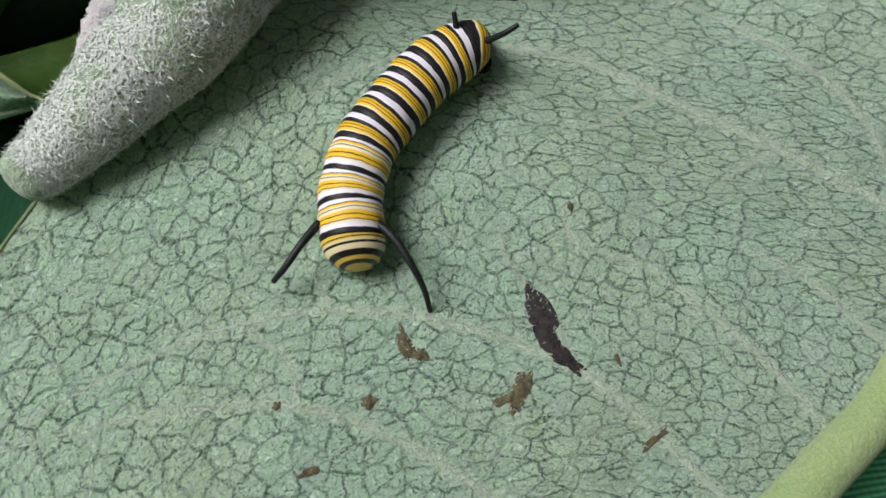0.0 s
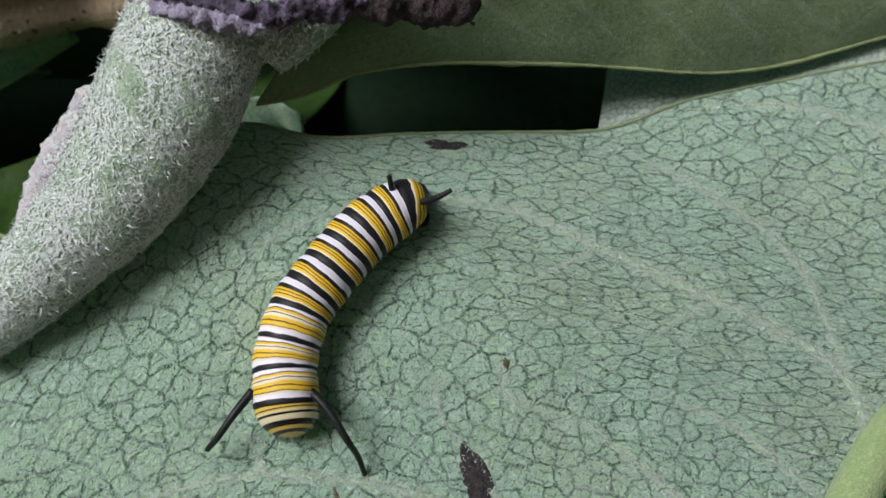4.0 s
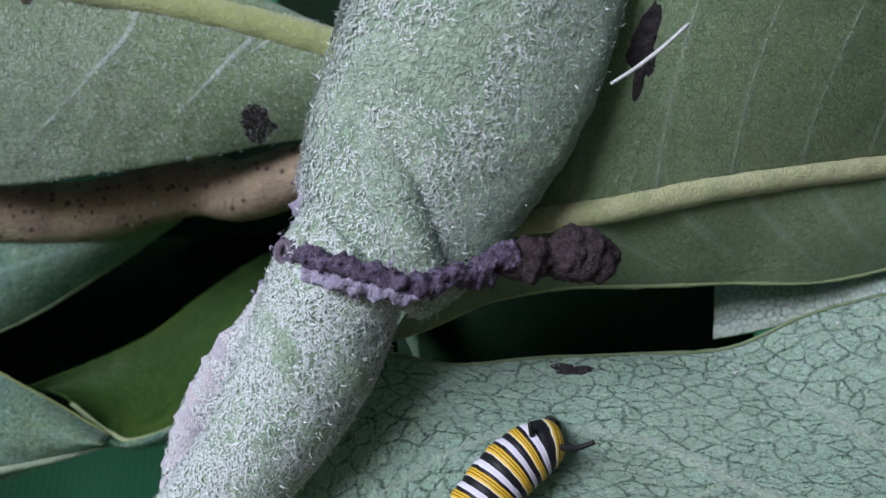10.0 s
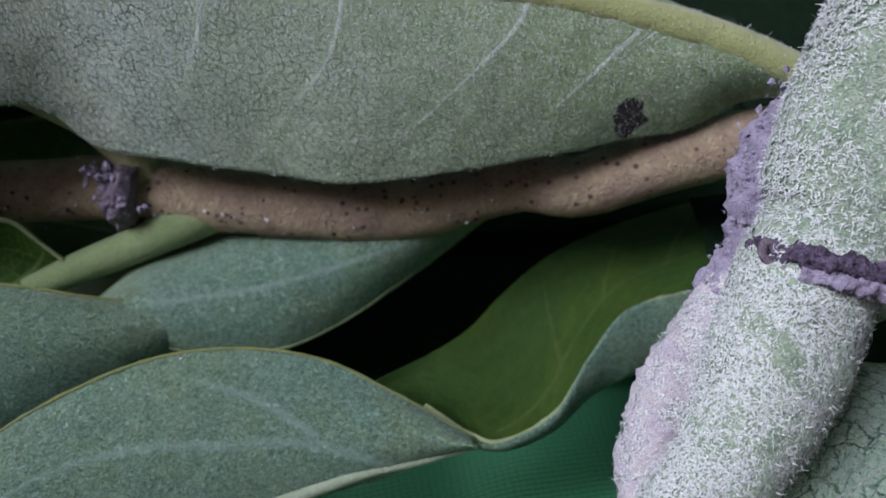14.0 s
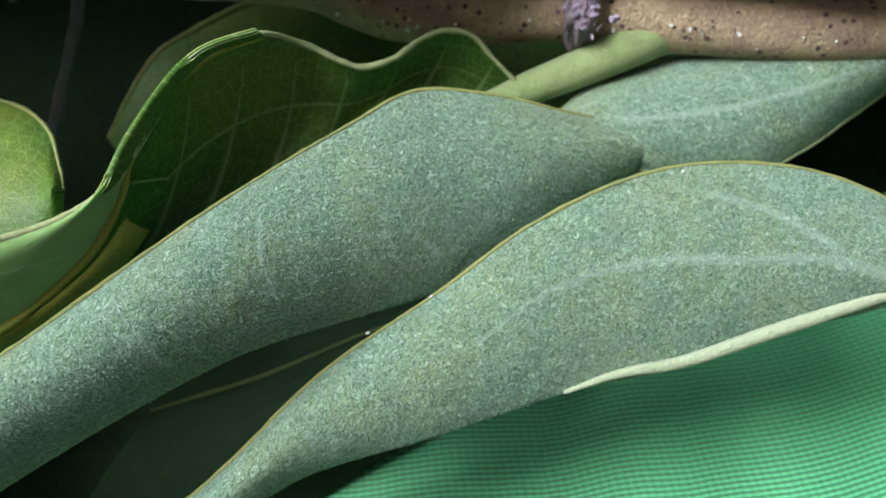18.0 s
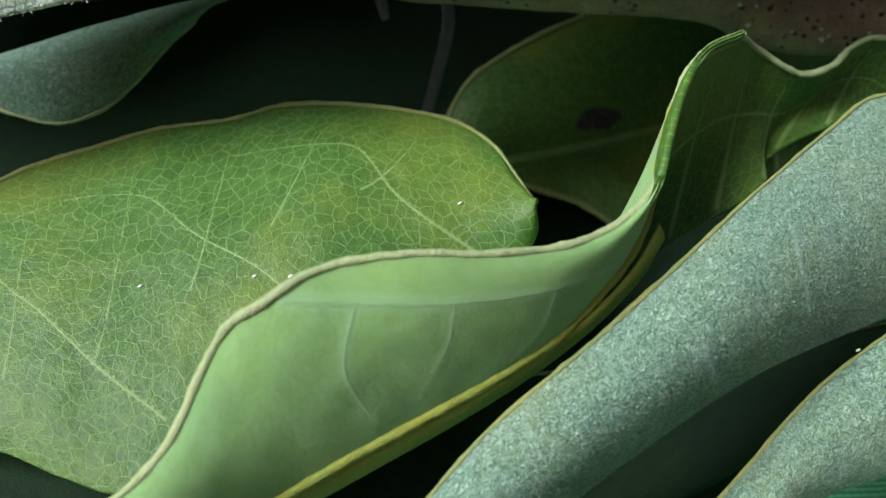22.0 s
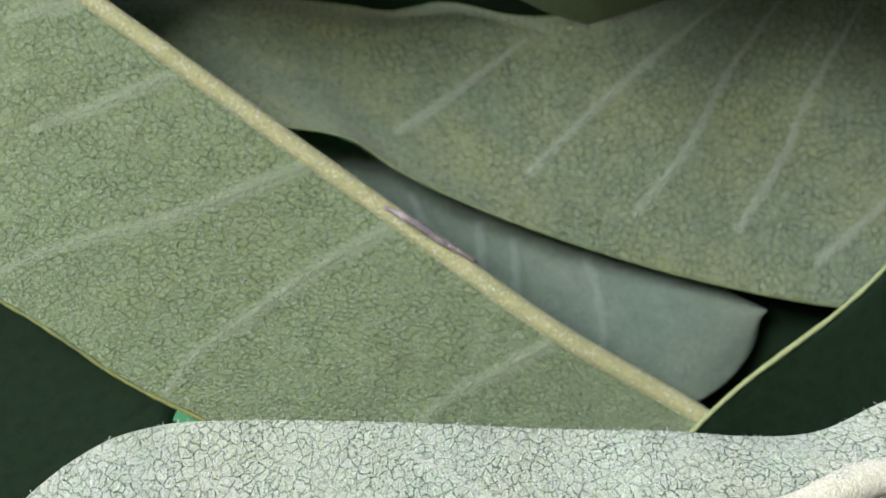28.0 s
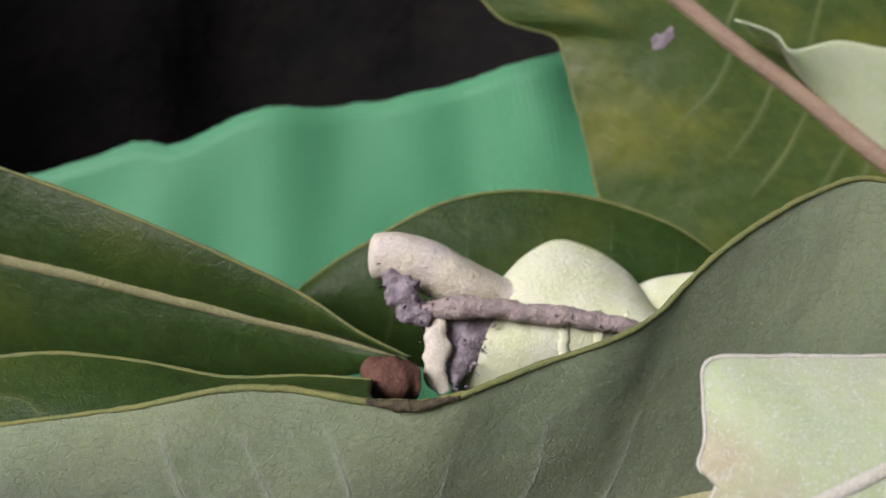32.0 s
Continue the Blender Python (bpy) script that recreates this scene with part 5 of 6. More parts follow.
# ---- setting ----
def ground_and_backdrop():
    soil = plain("dark_bare_earth", (0.13, 0.10, 0.075), (0.09, 0.07, 0.05), scale=9, rough=0.95, bumpy=0.01, fine=60)
    n = 60
    xs = np.concatenate([-np.geomspace(0.02, 60, n // 2)[::-1], np.geomspace(0.02, 60, n // 2)])
    v, f = [], []
    for y in xs:
        for x in xs:
            v.append((x, y, -0.55 + 0.03 * noise.noise(Vector((x * 4, y * 4, 0)))))
    for i in range(n - 1):
        for j in range(n - 1):
            f.append((i * n + j, i * n + j + 1, (i + 1) * n + j + 1, (i + 1) * n + j))
    ob = mesh_object("ground", v, f, [soil])
    tagged(ob, "dark bare earth under the plants", "ground", kind="structure")
    # Added curved sheet; its near-black colour stands in for the unlit background.
    dim = plain("unlit_backdrop", (0.007, 0.007, 0.007), (0.018, 0.014, 0.013), scale=14, rough=1.0, bumpy=0.01, fine=90)
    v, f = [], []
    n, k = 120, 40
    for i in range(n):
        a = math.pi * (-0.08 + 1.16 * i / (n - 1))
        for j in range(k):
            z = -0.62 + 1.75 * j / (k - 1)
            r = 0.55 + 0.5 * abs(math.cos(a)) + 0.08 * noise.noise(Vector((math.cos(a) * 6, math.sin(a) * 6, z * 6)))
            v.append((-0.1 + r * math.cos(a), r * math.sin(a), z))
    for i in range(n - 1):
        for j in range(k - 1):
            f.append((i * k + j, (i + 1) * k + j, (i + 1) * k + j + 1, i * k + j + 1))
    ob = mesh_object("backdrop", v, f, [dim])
    tagged(ob, "added near-black sheet standing in for the unlit background", "undergrowth", kind="structure")


def fabric():
    m, n, l, b = mat("green_woven_fabric")
    uv = n.new("ShaderNodeUVMap").outputs[0]
    w = warped(n, l, uv, 120, 0.0003)
    rot = n.new("ShaderNodeMapping")
    rot.inputs["Rotation"].default_value = (0, 0, radians(-10))
    l.new(w, rot.inputs["Vector"])
    weft = n.new("ShaderNodeTexWave")
    weft.bands_direction = "Y"
    weft.inputs["Scale"].default_value = 2 * math.pi / 20 / 0.00105
    l.new(rot.outputs[0], weft.inputs["Vector"])
    warp = n.new("ShaderNodeTexWave")
    warp.bands_direction = "X"
    warp.inputs["Scale"].default_value = 2 * math.pi / 20 / 0.0015
    l.new(rot.outputs[0], warp.inputs["Vector"])
    th = mix(n, l, 0.45, weft.outputs["Fac"], warp.outputs["Fac"], "MULTIPLY")
    th = ramp(n, l, th, [(0.12, 0.0), (0.62, 1.0)])
    big = tex(n, l, "ShaderNodeTexNoise", 30, uv, Detail=3)
    col = mix(n, l, th, (0.02, 0.14, 0.055), (0.12, 0.53, 0.245))
    col = mix(n, l, ramp(n, l, big.outputs["Fac"], [(0.4, 0.0), (0.7, 0.25)]), col, (0.09, 0.42, 0.20))
    l.new(col, b.inputs["Base Color"])
    b.inputs["Roughness"].default_value = 0.55
    b.inputs["Sheen Weight"].default_value = 0.15
    bump(n, l, [(th, 0.0003, 0.8)], b)
    edge = spline(line("fab"), 120)
    v, f = [], []
    nv = 90
    x0, x1 = edge[0][0] - 0.10, 0.16
    for i in range(160):
        x = x0 + (x1 - x0) * i / 159
        ztop = float(np.interp(x, edge[:, 0], edge[:, 2])) + 0.0012 * noise.noise(Vector((x * 90, 0, 0)))
        for j in range(nv):
            s = j / (nv - 1)
            z = -0.16 + (ztop + 0.16) * s
            y = 0.098 - 0.075 * max(z, -0.05) + 0.006 * noise.noise(Vector((x * 22, z * 9, 1))) + 0.003 * noise.noise(Vector((x * 60, z * 22, 4)))
            if z < 0.045:
                y -= 0.95 * (0.045 - max(z, -0.06))
            v.append((x, y, z))
    for i in range(159):
        for j in range(nv - 1):
            f.append((i * nv + j, (i + 1) * nv + j, (i + 1) * nv + j + 1, i * nv + j + 1))
    cols = np.array(v).reshape(160, nv, 3)
    down_length = np.concatenate([np.zeros((160, 1)), np.cumsum(np.linalg.norm(np.diff(cols, axis=1), axis=2), axis=1)], 1)
    uvs = np.stack([cols[:, :, 0], down_length], 2).reshape(-1, 2)
    ob = mesh_object("fabric_sheet", v, f, [m], uvs=uvs)
    tagged(ob, "green woven fabric sheet hung behind the plant", "fabric")
    s = ob.modifiers.new("thickness", "SOLIDIFY")
    s.thickness, s.offset = 0.0005, 1


# ---- the leaf with the caterpillar ----
def scar_patch(name, g, parent, x, z, sx, sz, turn, m, label=""):
    """A ragged dead patch lying on the blade."""
    v, f = [], []
    c, s = math.cos(turn), math.sin(turn)
    v.append((x, 0, z))
    k = 40
    for ring in (0.6, 1.0):
        for i in range(k):
            a = 2 * math.pi * i / k
            q = Vector((math.cos(a) + x * 900, math.sin(a), z * 900))
            r = ring * (1 + 0.6 * noise.noise(q * 1.2) + 0.22 * noise.noise(q * 4))
            dx, dz = r * sx * math.cos(a), r * sz * math.sin(a)
            v.append((x + dx * c - dz * s, 0, z + dx * s + dz * c))
    lift = [0.0002] + [0.00018] * k + [0.00002] * k
    v = [tuple(drape(g, [q], h)[0]) for q, h in zip(v, lift)]
    for i in range(k):
        j = (i + 1) % k
        f += [(0, 1 + j, 1 + i), (1 + i, 1 + j, 1 + k + j, 1 + k + i)]
    return mesh_object(name, v, f, [m], parent, label=label)


def caterpillar_leaf():
    radius = (0.0009, 0.0010, 0.0007, 0.0008, 0.0006, 0.0006, 0.0007, 0.0004, 0.0004, 0.0004, 0.0004, 0.0004, 0.0004)
    top, g = leaf("broad pale grey-green leaf underside with raised veins and dark scars", "A_out", None, "A_rib", UNDER, UPPER_DARK,
                  nu=240, nv=140, bulge=(0.002, 0), wave=0.00035, nerves=[("A_v%d" % k, r) for k, r in enumerate(radius)])
    tube("midrib", line("A_rib"), [0.0036, 0.0032, 0.0028, 0.0022], RIB_GREEN, top, seg=14, count=40)
    margin(g[:, 0], MARGIN_DULL, top, 0.00025, 150)
    scars = ((12.0, -9.0, 1.7, 4.2, 0.4, LESION), (14.5, -13.0, 1.0, 2.6, 0.9, LESION), (9.0, -16.0, 0.9, 2.6, -0.4, RUST), (7.4, -17.2, 1.8, 0.7, 0.5, RUST),
             (-4.2, -11.0, 0.8, 2.0, 0.35, RUST), (-2.8, -12.2, 1.5, 0.6, -0.2, RUST), (-8.3, -17.3, 0.9, 0.7, 0.0, RUST), (-18.5, -17.5, 0.5, 0.5, 0, RUST),
             (20.5, -13.0, 0.3, 0.8, 0.3, RUST), (15.5, 5.2, 0.35, 0.8, 0.1, RUST), (-14.6, -24.5, 1.2, 0.4, 0.2, RUST), (24.5, -22.0, 2.0, 0.4, 0.6, RUST))
    for x, z, sx, sz, turn, m in scars:
        scar_patch("scar", g, top, x * MM, z * MM, sx * MM, sz * MM, turn, m)
    scar_patch("edge_hole", g, top, 0.0082, 0.0337, 0.0028, 0.0008, 0.05, LESION, "dark chewed slit near the edge")
    down(g, top, 34000, 0.00055, HAIR_SOFT, 11, width=0.000035)
    fleck(g, top, ((0.0468, 0.0395), (0.0608, 0.0373), (0.031, 0.033), (0.049, 0.009)), GRAIN, 0.0006)
    fold, _ = leaf("", "F_a", None, "F_b", UNDER_BIG, UPPER_DARK, parent=top, nu=30, nv=14, blade_label="pale folded-back edge of the leaf")
    return top, g


# ---- main stem ----
def wool(name, pts, radii, parent, count, length, m, flat=1.0, seed=1, width=0.000075):
    """Curled white hairs standing on a stem: one piece of stuff."""
    rng = np.random.default_rng(seed)
    p = spline(pts, 60)
    r = np.interp(np.linspace(0, 1, 60), np.linspace(0, 1, len(radii)), radii)
    t = np.gradient(p, axis=0)
    t /= np.linalg.norm(t, axis=1)[:, None]
    side = np.cross(t, (0, -1, 0))
    side /= np.linalg.norm(side, axis=1)[:, None]
    up = np.cross(side, t)
    i = rng.integers(1, 59, count)
    a = rng.uniform(0, 2 * math.pi, count)[:, None]
    nrm = np.cos(a) * side[i] + np.sin(a) * up[i]
    step = np.linalg.norm(p[i + 1] - p[i - 1], axis=1)[:, None]
    base = p[i] + t[i] * rng.uniform(-0.5, 0.5, (count, 1)) * step + r[i][:, None] * (np.cos(a) * side[i] + np.sin(a) * flat * up[i])
    d = nrm * rng.uniform(0.03, 0.26, (count, 1)) + t[i] * rng.uniform(-1, 1, (count, 1)) + np.cross(nrm, t[i]) * rng.uniform(-1, 1, (count, 1))
    d /= np.linalg.norm(d, axis=1)[:, None]
    across = np.cross(d, nrm)
    bend = across * rng.uniform(-1.3, 1.3, (count, 1))
    wv = across / (np.linalg.norm(across, axis=1)[:, None] + 1e-9) * width
    L = length * rng.uniform(0.5, 1.3, (count, 1))
    rows = []
    for q in (0, 0.5, 1.0):
        c = base + d * L * q + bend * L * q * q + nrm * 0.00006 * (1 - q)
        rows += [c - wv * (1.1 - q), c + wv * (1.1 - q)]
    v = np.stack(rows, 1).reshape(-1, 3)
    k = np.arange(count) * 6
    f = np.concatenate([np.stack([k, k + 1, k + 3, k + 2], 1), np.stack([k + 2, k + 3, k + 5, k + 4], 1)]).tolist()
    ob = mesh_object(name, v, f, [m], parent)
    ob["kind"] = "stuff"
    return ob


def crumbs(path, spread, count, size, m, parent, seed, label=""):
    """Small ragged lumps scattered along a path: one piece of stuff."""
    rng = np.random.default_rng(seed)
    p = spline(path, 80)
    shape = np.array([(1, 0, 0), (-1, 0, 0), (0, 1, 0), (0, -1, 0), (0, 0, 1), (0, 0, -1)], float)
    tri = np.array([(0, 2, 4), (2, 1, 4), (1, 3, 4), (3, 0, 4), (2, 0, 5), (1, 2, 5), (3, 1, 5), (0, 3, 5)])
    v, f = [], []
    for k in range(count):
        c = p[rng.integers(0, 80)] + rng.normal(size=3) * spread
        r = size * rng.uniform(0.4, 1.3) * rng.uniform(0.5, 1.4, (6, 1))
        v.append(c + shape * r + rng.normal(size=(6, 3)) * size * 0.25)
        f.append(tri + 6 * k)
    ob = mesh_object("debris", np.concatenate(v), np.concatenate(f).tolist(), [m], parent, label=label, smooth=False)
    ob["kind"] = "stuff"
    return ob


def main_stem():
    pts = line("stem")
    top = thing("plant_stem", pts[-1], "thick pale green woolly milkweed stem with a dark scar ring", "plant stem")
    radii = [0.0034, 0.0045, 0.0056, 0.0066, 0.0078, 0.0086, 0.0086, 0.0083]
    low = tube("lower_stem", pts, radii, STEM, top, seg=40, count=60, flat=0.85, wobble=0.05, freq=160, blunt=0.6)
    wool("stem_wool", pts, radii, low, 26000, 0.0009, HAIR, flat=0.85, seed=2, width=0.00011)
    b = line("bulge")
    br = [0.0100, 0.0132, 0.0146, 0.0156, 0.0160, 0.0164, 0.0166, 0.0168]
    clasp = tube("clasping_base", b, br, STEM, top, seg=48, count=50, flat=0.46, wobble=0.05, freq=110, lobes=0.03)
    fold = tube("fold_ridge", line("ridge"), [0.0012, 0.0026, 0.0034, 0.0034, 0.0022], STEM, top, seg=20, count=30, wobble=0.06, freq=200)
    wool("ridge_wool", line("ridge"), [0.0012, 0.0026, 0.0034, 0.0034, 0.0022], fold, 1800, 0.0007, HAIR, seed=4)
    wool("base_wool", b, br, clasp, 26000, 0.0009, HAIR, flat=0.46, seed=3, width=0.00011)
    ring = tube("scar_ring", line("scar"), [0.0010, 0.0014, 0.0012, 0.0013, 0.0014, 0.0018], SCAR, top, seg=22, count=90, wobble=0.7, freq=700)
    tube("scar_rim", line("rim"), [0.0007, 0.0013, 0.0014, 0.0012, 0.0007], CRUST, ring, seg=22, count=80, wobble=0.7, freq=700, label="lavender woolly rim of the scar")
    between = [(a + b) / 2 for a, b in zip(line("scar"), line("rim"))]
    crumbs(between, (0.0006, 0.0004, 0.0010), 220, 0.00032, CRUST, ring, 31, "lavender flakes of the scar")
    crumbs(line("scar"), (0.0005, 0.0005, 0.0007), 200, 0.00032, STUB, ring, 32, "dark flakes of the scar")
    pit = Vector((-0.0279, -0.0168, 0.0494))
    circle = [pit + Vector((0.0009 * math.cos(k * math.pi / 8), -0.0003, 0.0011 * math.sin(k * math.pi / 8))) for k in range(17)]
    tube("pit_rim", circle, [0.0004, 0.0006, 0.0004], NODE, ring, seg=10, count=40, wobble=0.3, freq=900, label="small round purple pit rim")
    tube("pit", [pit + Vector((0, -0.0006, 0)), pit, pit + Vector((0, 0.0008, 0))], [0.0007, 0.0008, 0.0006], STUB, ring, seg=12, count=6)
    stub = tube("dry_stub", line("lump"), [0.0016, 0.0026, 0.0024, 0.0033, 0.0030, 0.0018], STUB, top, seg=30, count=60, wobble=0.34, freq=380)
    crumbs(line("lump"), (0.0012, 0.0009, 0.0014), 70, 0.00040, STUB, stub, 33)
    crust = tube("wool_crust", line("crust"), [0.0012, 0.0032, 0.0042, 0.0038, 0.0036], CRUST, top, seg=36, count=70, wobble=0.35, freq=420, flat=1.1, label="lavender-grey woolly crust")
    wool("crust_wool", line("crust"), [0.0012, 0.0032, 0.0042, 0.0038, 0.0036], crust, 6000, 0.0006, CRUST, flat=1.1, seed=5)
    crumbs(line("crust"), (0.0022, 0.0018, 0.0020), 500, 0.0005, CRUST, crust, 34)
    crust = tube("pale_crust", line("crust_low"), [0.0034, 0.0042, 0.0044, 0.0046, 0.0048, 0.0044], CRUST_PALE, top, seg=36, count=70, wobble=0.22, freq=380, flat=1.2, label="cream-white woolly crust")
    wool("crust_wool", line("crust_low"), [0.0034, 0.0042, 0.0044, 0.0046, 0.0048, 0.0044], crust, 9000, 0.0006, HAIR, flat=1.2, seed=6)


def leaf_over_the_gap():
    top, g = leaf("dull green leaf underside with a thick yellow-green midrib", "B_up", "B_rib", "B_low", UNDER_DULL, UPPER_DARK, nu=150, nv=91,
                  bulge=(0.002, 0.001), rib_m=RIB_YELLOW, rib_r=(0.0018, 0.0021), veins=9, sweep=0.2, vein_r=0.0006)
    margin(g[:, -1], MARGIN_PALE, top, 0.0003, 80)
    tube("white_thread", line("thread"), [0.0002, 0.00028, 0.0002], GRAIN, top, seg=6, count=16)
    scar_patch("scar", g, top, 0.0157, 0.0728, 0.0019, 0.0048, -0.15, LESION)


def branch():
    pts = line("branch")
    top = thing("branch", pts[0], "tan woody side branch with dark specks and a purple node", "branch")
    tube("bark", pts, [0.0052, 0.0052, 0.0053, 0.0054, 0.0056, 0.005, 0.0048, 0.0046], BARK, top, seg=28, count=90, wobble=0.05, freq=180)
    nd = Vector((-0.1206, 0.0245, 0.0635))
    tube("node", [nd + Vector((-0.0025, 0, 0.0)), nd, nd + Vector((0.0028, 0, -0.0005))], [0.0053, 0.0062, 0.0056], NODE, top, seg=36, count=30, wobble=0.3, freq=330)
    crumbs([nd + Vector((-0.003, -0.005, 0.004)), nd + Vector((0, -0.006, 0)), nd + Vector((0.001, -0.005, -0.005))], (0.0016, 0.0006, 0.0010), 90, 0.0005, CRUST, top, 41, "pale purple flakes at the node")
    crumbs([q + Vector((0, -0.0052, -0.001)) for q in pts[3:]], (0.002, 0.0004, 0.0028), 150, 0.00035, STUB, top, 42, "dark specks on the bark")
    crumbs([q + Vector((0, -0.0046, -0.0024)) for q in pts[3:]], (0.003, 0.0003, 0.0012), 60, 0.00035, GRAIN, top, 43, "white grains on the bark")
    tube("upper_petiole", line("pet2"), [0.0036, 0.0034, 0.0028, 0.0024, 0.0018], RIB_YELLOW, top, seg=18, count=24, label="yellow-green petiole")
    tube("petiole", line("pet"), [0.0044, 0.0038, 0.0032, 0.0028, 0.0022], RIB_GREEN, top, seg=18, count=24)


def arching_leaf():
    top, g = leaf("large arching pale downy leaf underside with a thick white midrib", "U_up", "U_rib", "U_low", UNDER_BIG, UPPER, nu=400, nv=121,
                  bulge=(0.002, 0.003), rib_m=RIB_PALE, rib_r=(0.0026, 0.0021), wave=0.0003,
                  nerves=[("U_%s%d" % (c, k), 0.0007) for c in "vw" for k in range(6)] + [("U_x%d" % k, 0.0008) for k in range(5)])
    down(g, top, 60000, 0.0006, HAIR, 12, width=0.000032)
    wool("rib_wool", [q + Vector((0, 0.001, 0)) for q in line("U_rib")], [0.0026, 0.0021], top, 22000, 0.0009, HAIR, flat=0.85, seed=13)
    for c in top.children:
        if c.name.startswith(("blade", "midrib")):
            set_age(c, lambda q: min(max((q.x + 0.125) / 0.075 + 0.25 * noise.noise(q * 60), 0), 1))
    scar_patch("scar", g, top, -0.0381, 0.0712, 0.0026, 0.0022, 0.2, LESION)
    scar_patch("scar", g, top, -0.0688, 0.0876, 0.0010, 0.0008, 0.2, RUST)
    scar_patch("scar", g, top, -0.2145, 0.0702, 0.0010, 0.0009, 0.2, LESION)
    scar_patch("scar", g, top, -0.2189, 0.1124, 0.0006, 0.0006, 0.8, LESION)


def lower_leaves():
    top, g = leaf("grey-green leaf folded along its pale midrib", "H_top", None, "H_low", UNDER_BLUE, UPPER, nu=180, nv=60, bulge=(0.004, 0), margins=MARGIN, which=(0,), nerves=[("H_v0", 0.0008), ("H_v1", 0.0006)])
    tube("midrib", line("H_rib"), [0.0003, 0.0008, 0.0010, 0.0011, 0.0011, 0.0009, 0.0006], RIB_SOFT, top, seg=10, count=40)
    down(g, top, 9000, 0.0004, HAIR_DIM, 14, width=0.00004)
    fleck(g, top, ((-0.1515, 0.0135), (-0.1428, 0.0185), (-0.107, 0.036)), GRAIN, 0.0005)
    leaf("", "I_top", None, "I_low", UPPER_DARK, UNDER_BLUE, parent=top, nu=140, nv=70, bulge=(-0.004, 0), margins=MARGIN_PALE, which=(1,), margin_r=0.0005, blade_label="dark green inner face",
         threads=[(0.2, 0.92, 0.92, 0.55, 0.02, 0.0006), (0.40, 0.86, 0.46, 0.2, 0.05, 0.0004), (0.58, 0.74, 0.66, 0.15, 0.04, 0.0004), (0.75, 0.66, 0.82, 0.1, 0.0, 0.0004)])
    leaf("", "J_top", None, "J_low", UNDER_BLUE, UPPER, parent=top, nu=50, nv=14, bulge=(0.001, 0), blade_label="pale curled outer edge")
    top, g = leaf("blue-grey downy leaf rolled into a long trough", "G_top", None, "G_low", UNDER_BLUE, UPPER, nu=180, nv=60, bulge=(0.006, 0), margins=MARGIN, which=(0,), nerves=[("G_v%d" % k, 0.0004) for k in range(3)])
    down(g, top, 12000, 0.0004, HAIR_DIM, 15, width=0.00004)
    leaf("blue-grey leaf bulging behind the branch", "G2_top", None, "G2_low", UNDER_BLUE, UPPER, nu=80, nv=50, bulge=(0.006, 0), margins=MARGIN_DULL, which=(0, 1), threads=[(0.15, 0.5, 0.9, 0.55, 0.0, 0.0007)])
    top, g = leaf("light green leaf with a curled wavy yellow margin", "L_mar", None, "L_fold", UNDER_LIGHT, UPPER, nu=200, nv=60, bulge=(0.003, 0), margins=MARGIN_PALE, which=(0,), margin_r=0.0005,
                  nerves=[("L_v0", 0.0009), ("L_v1", 0.0005), ("L_v2", 0.0005), ("L_v3", 0.0006)])
    margin(g[:, -1], FOLD, top, 0.0006, 120)
    leaf("", "Lb_a", None, "Lb_b", FOLD, UNDER_DULL, parent=top, nu=90, nv=14, bulge=(0.0012, 0), blade_label="yellow-olive rolled underside of the margin")
    fleck(g, top, ((-0.2195, 0.0208), (-0.2205, 0.0202)), GRAIN, 0.0009)
    leaf("", "K_mar", None, "K_bot", UPPER, UNDER_LIGHT, parent=top, nu=200, nv=80, bulge=(-0.004, 0), margins=MARGIN_PALE, which=(0,), margin_r=0.0005, blade_label="green inner face with a wavy rim",
         threads=[(0.30 + 0.1 * k, 0.95, 0.34 + 0.1 * k, 0.12, 0.05, 0.0004) for k in range(7)] + [(0.28, 0.5, 0.95, 0.42, -0.08, 0.0004)])
    top, g = leaf("fresh green upper face of a leaf with pale veins", "V_top", None, "V_bot", UPPER, UNDER_LIGHT, nu=300, nv=150, bulge=(0.003, 0), margins=MARGIN, which=(0,), margin_r=0.0004,
                  nerves=[("V_v%d" % k, 0.00032) for k in range(3)],
                  threads=[(0.12 + 0.12 * k, 0.75 - 0.05 * k, 0.2 + 0.12 * k, 0.12, 0.06, 0.00022) for k in range(6)])
    fleck(g, top, ((-0.2125, 0.0262), (-0.2230, 0.0244), (-0.2025, 0.0335), (-0.2275, 0.0245), (-0.2418, 0.0236)), GRAIN, 0.0005)
    top, g = leaf("far green leaf with chewed dark holes", "W_top", None, "W_bot", UPPER, UNDER_DULL, nu=120, nv=70, bulge=(0.002, 0), margins=MARGIN, which=(0, 1), margin_r=0.0006, nerves=[("W_v", 0.0008)])
    scar_patch("hole", g, top, -0.179, 0.0556, 0.0045, 0.0022, 0.1, LESION)
    scar_patch("hole", g, top, -0.166, 0.038, 0.0060, 0.0028, 0.1, LESION)
    leaf("green leaf with a rolled rim under the large leaf", "X_top", None, "X_bot", UNDER_BLUE, UNDER_DULL, nu=80, nv=30, bulge=(0.003, 0), margins=MARGIN_PALE, which=(1,))
    # Gap leaf with its shade painted into the face colour.
    leaf("dark leaf filling a shaded gap", "Z1_top", None, "Z1_bot", UPPER_SHADE, UNDER_DULL, nu=80, nv=40, bulge=(0.004, 0), margins=MARGIN_DULL, which=(0,), threads=[(0.1, 0.6, 0.95, 0.45, 0.0, 0.0008), (0.3, 0.55, 0.36, 0.1, 0, 0.0005), (0.6, 0.52, 0.66, 0.1, 0, 0.0005)])
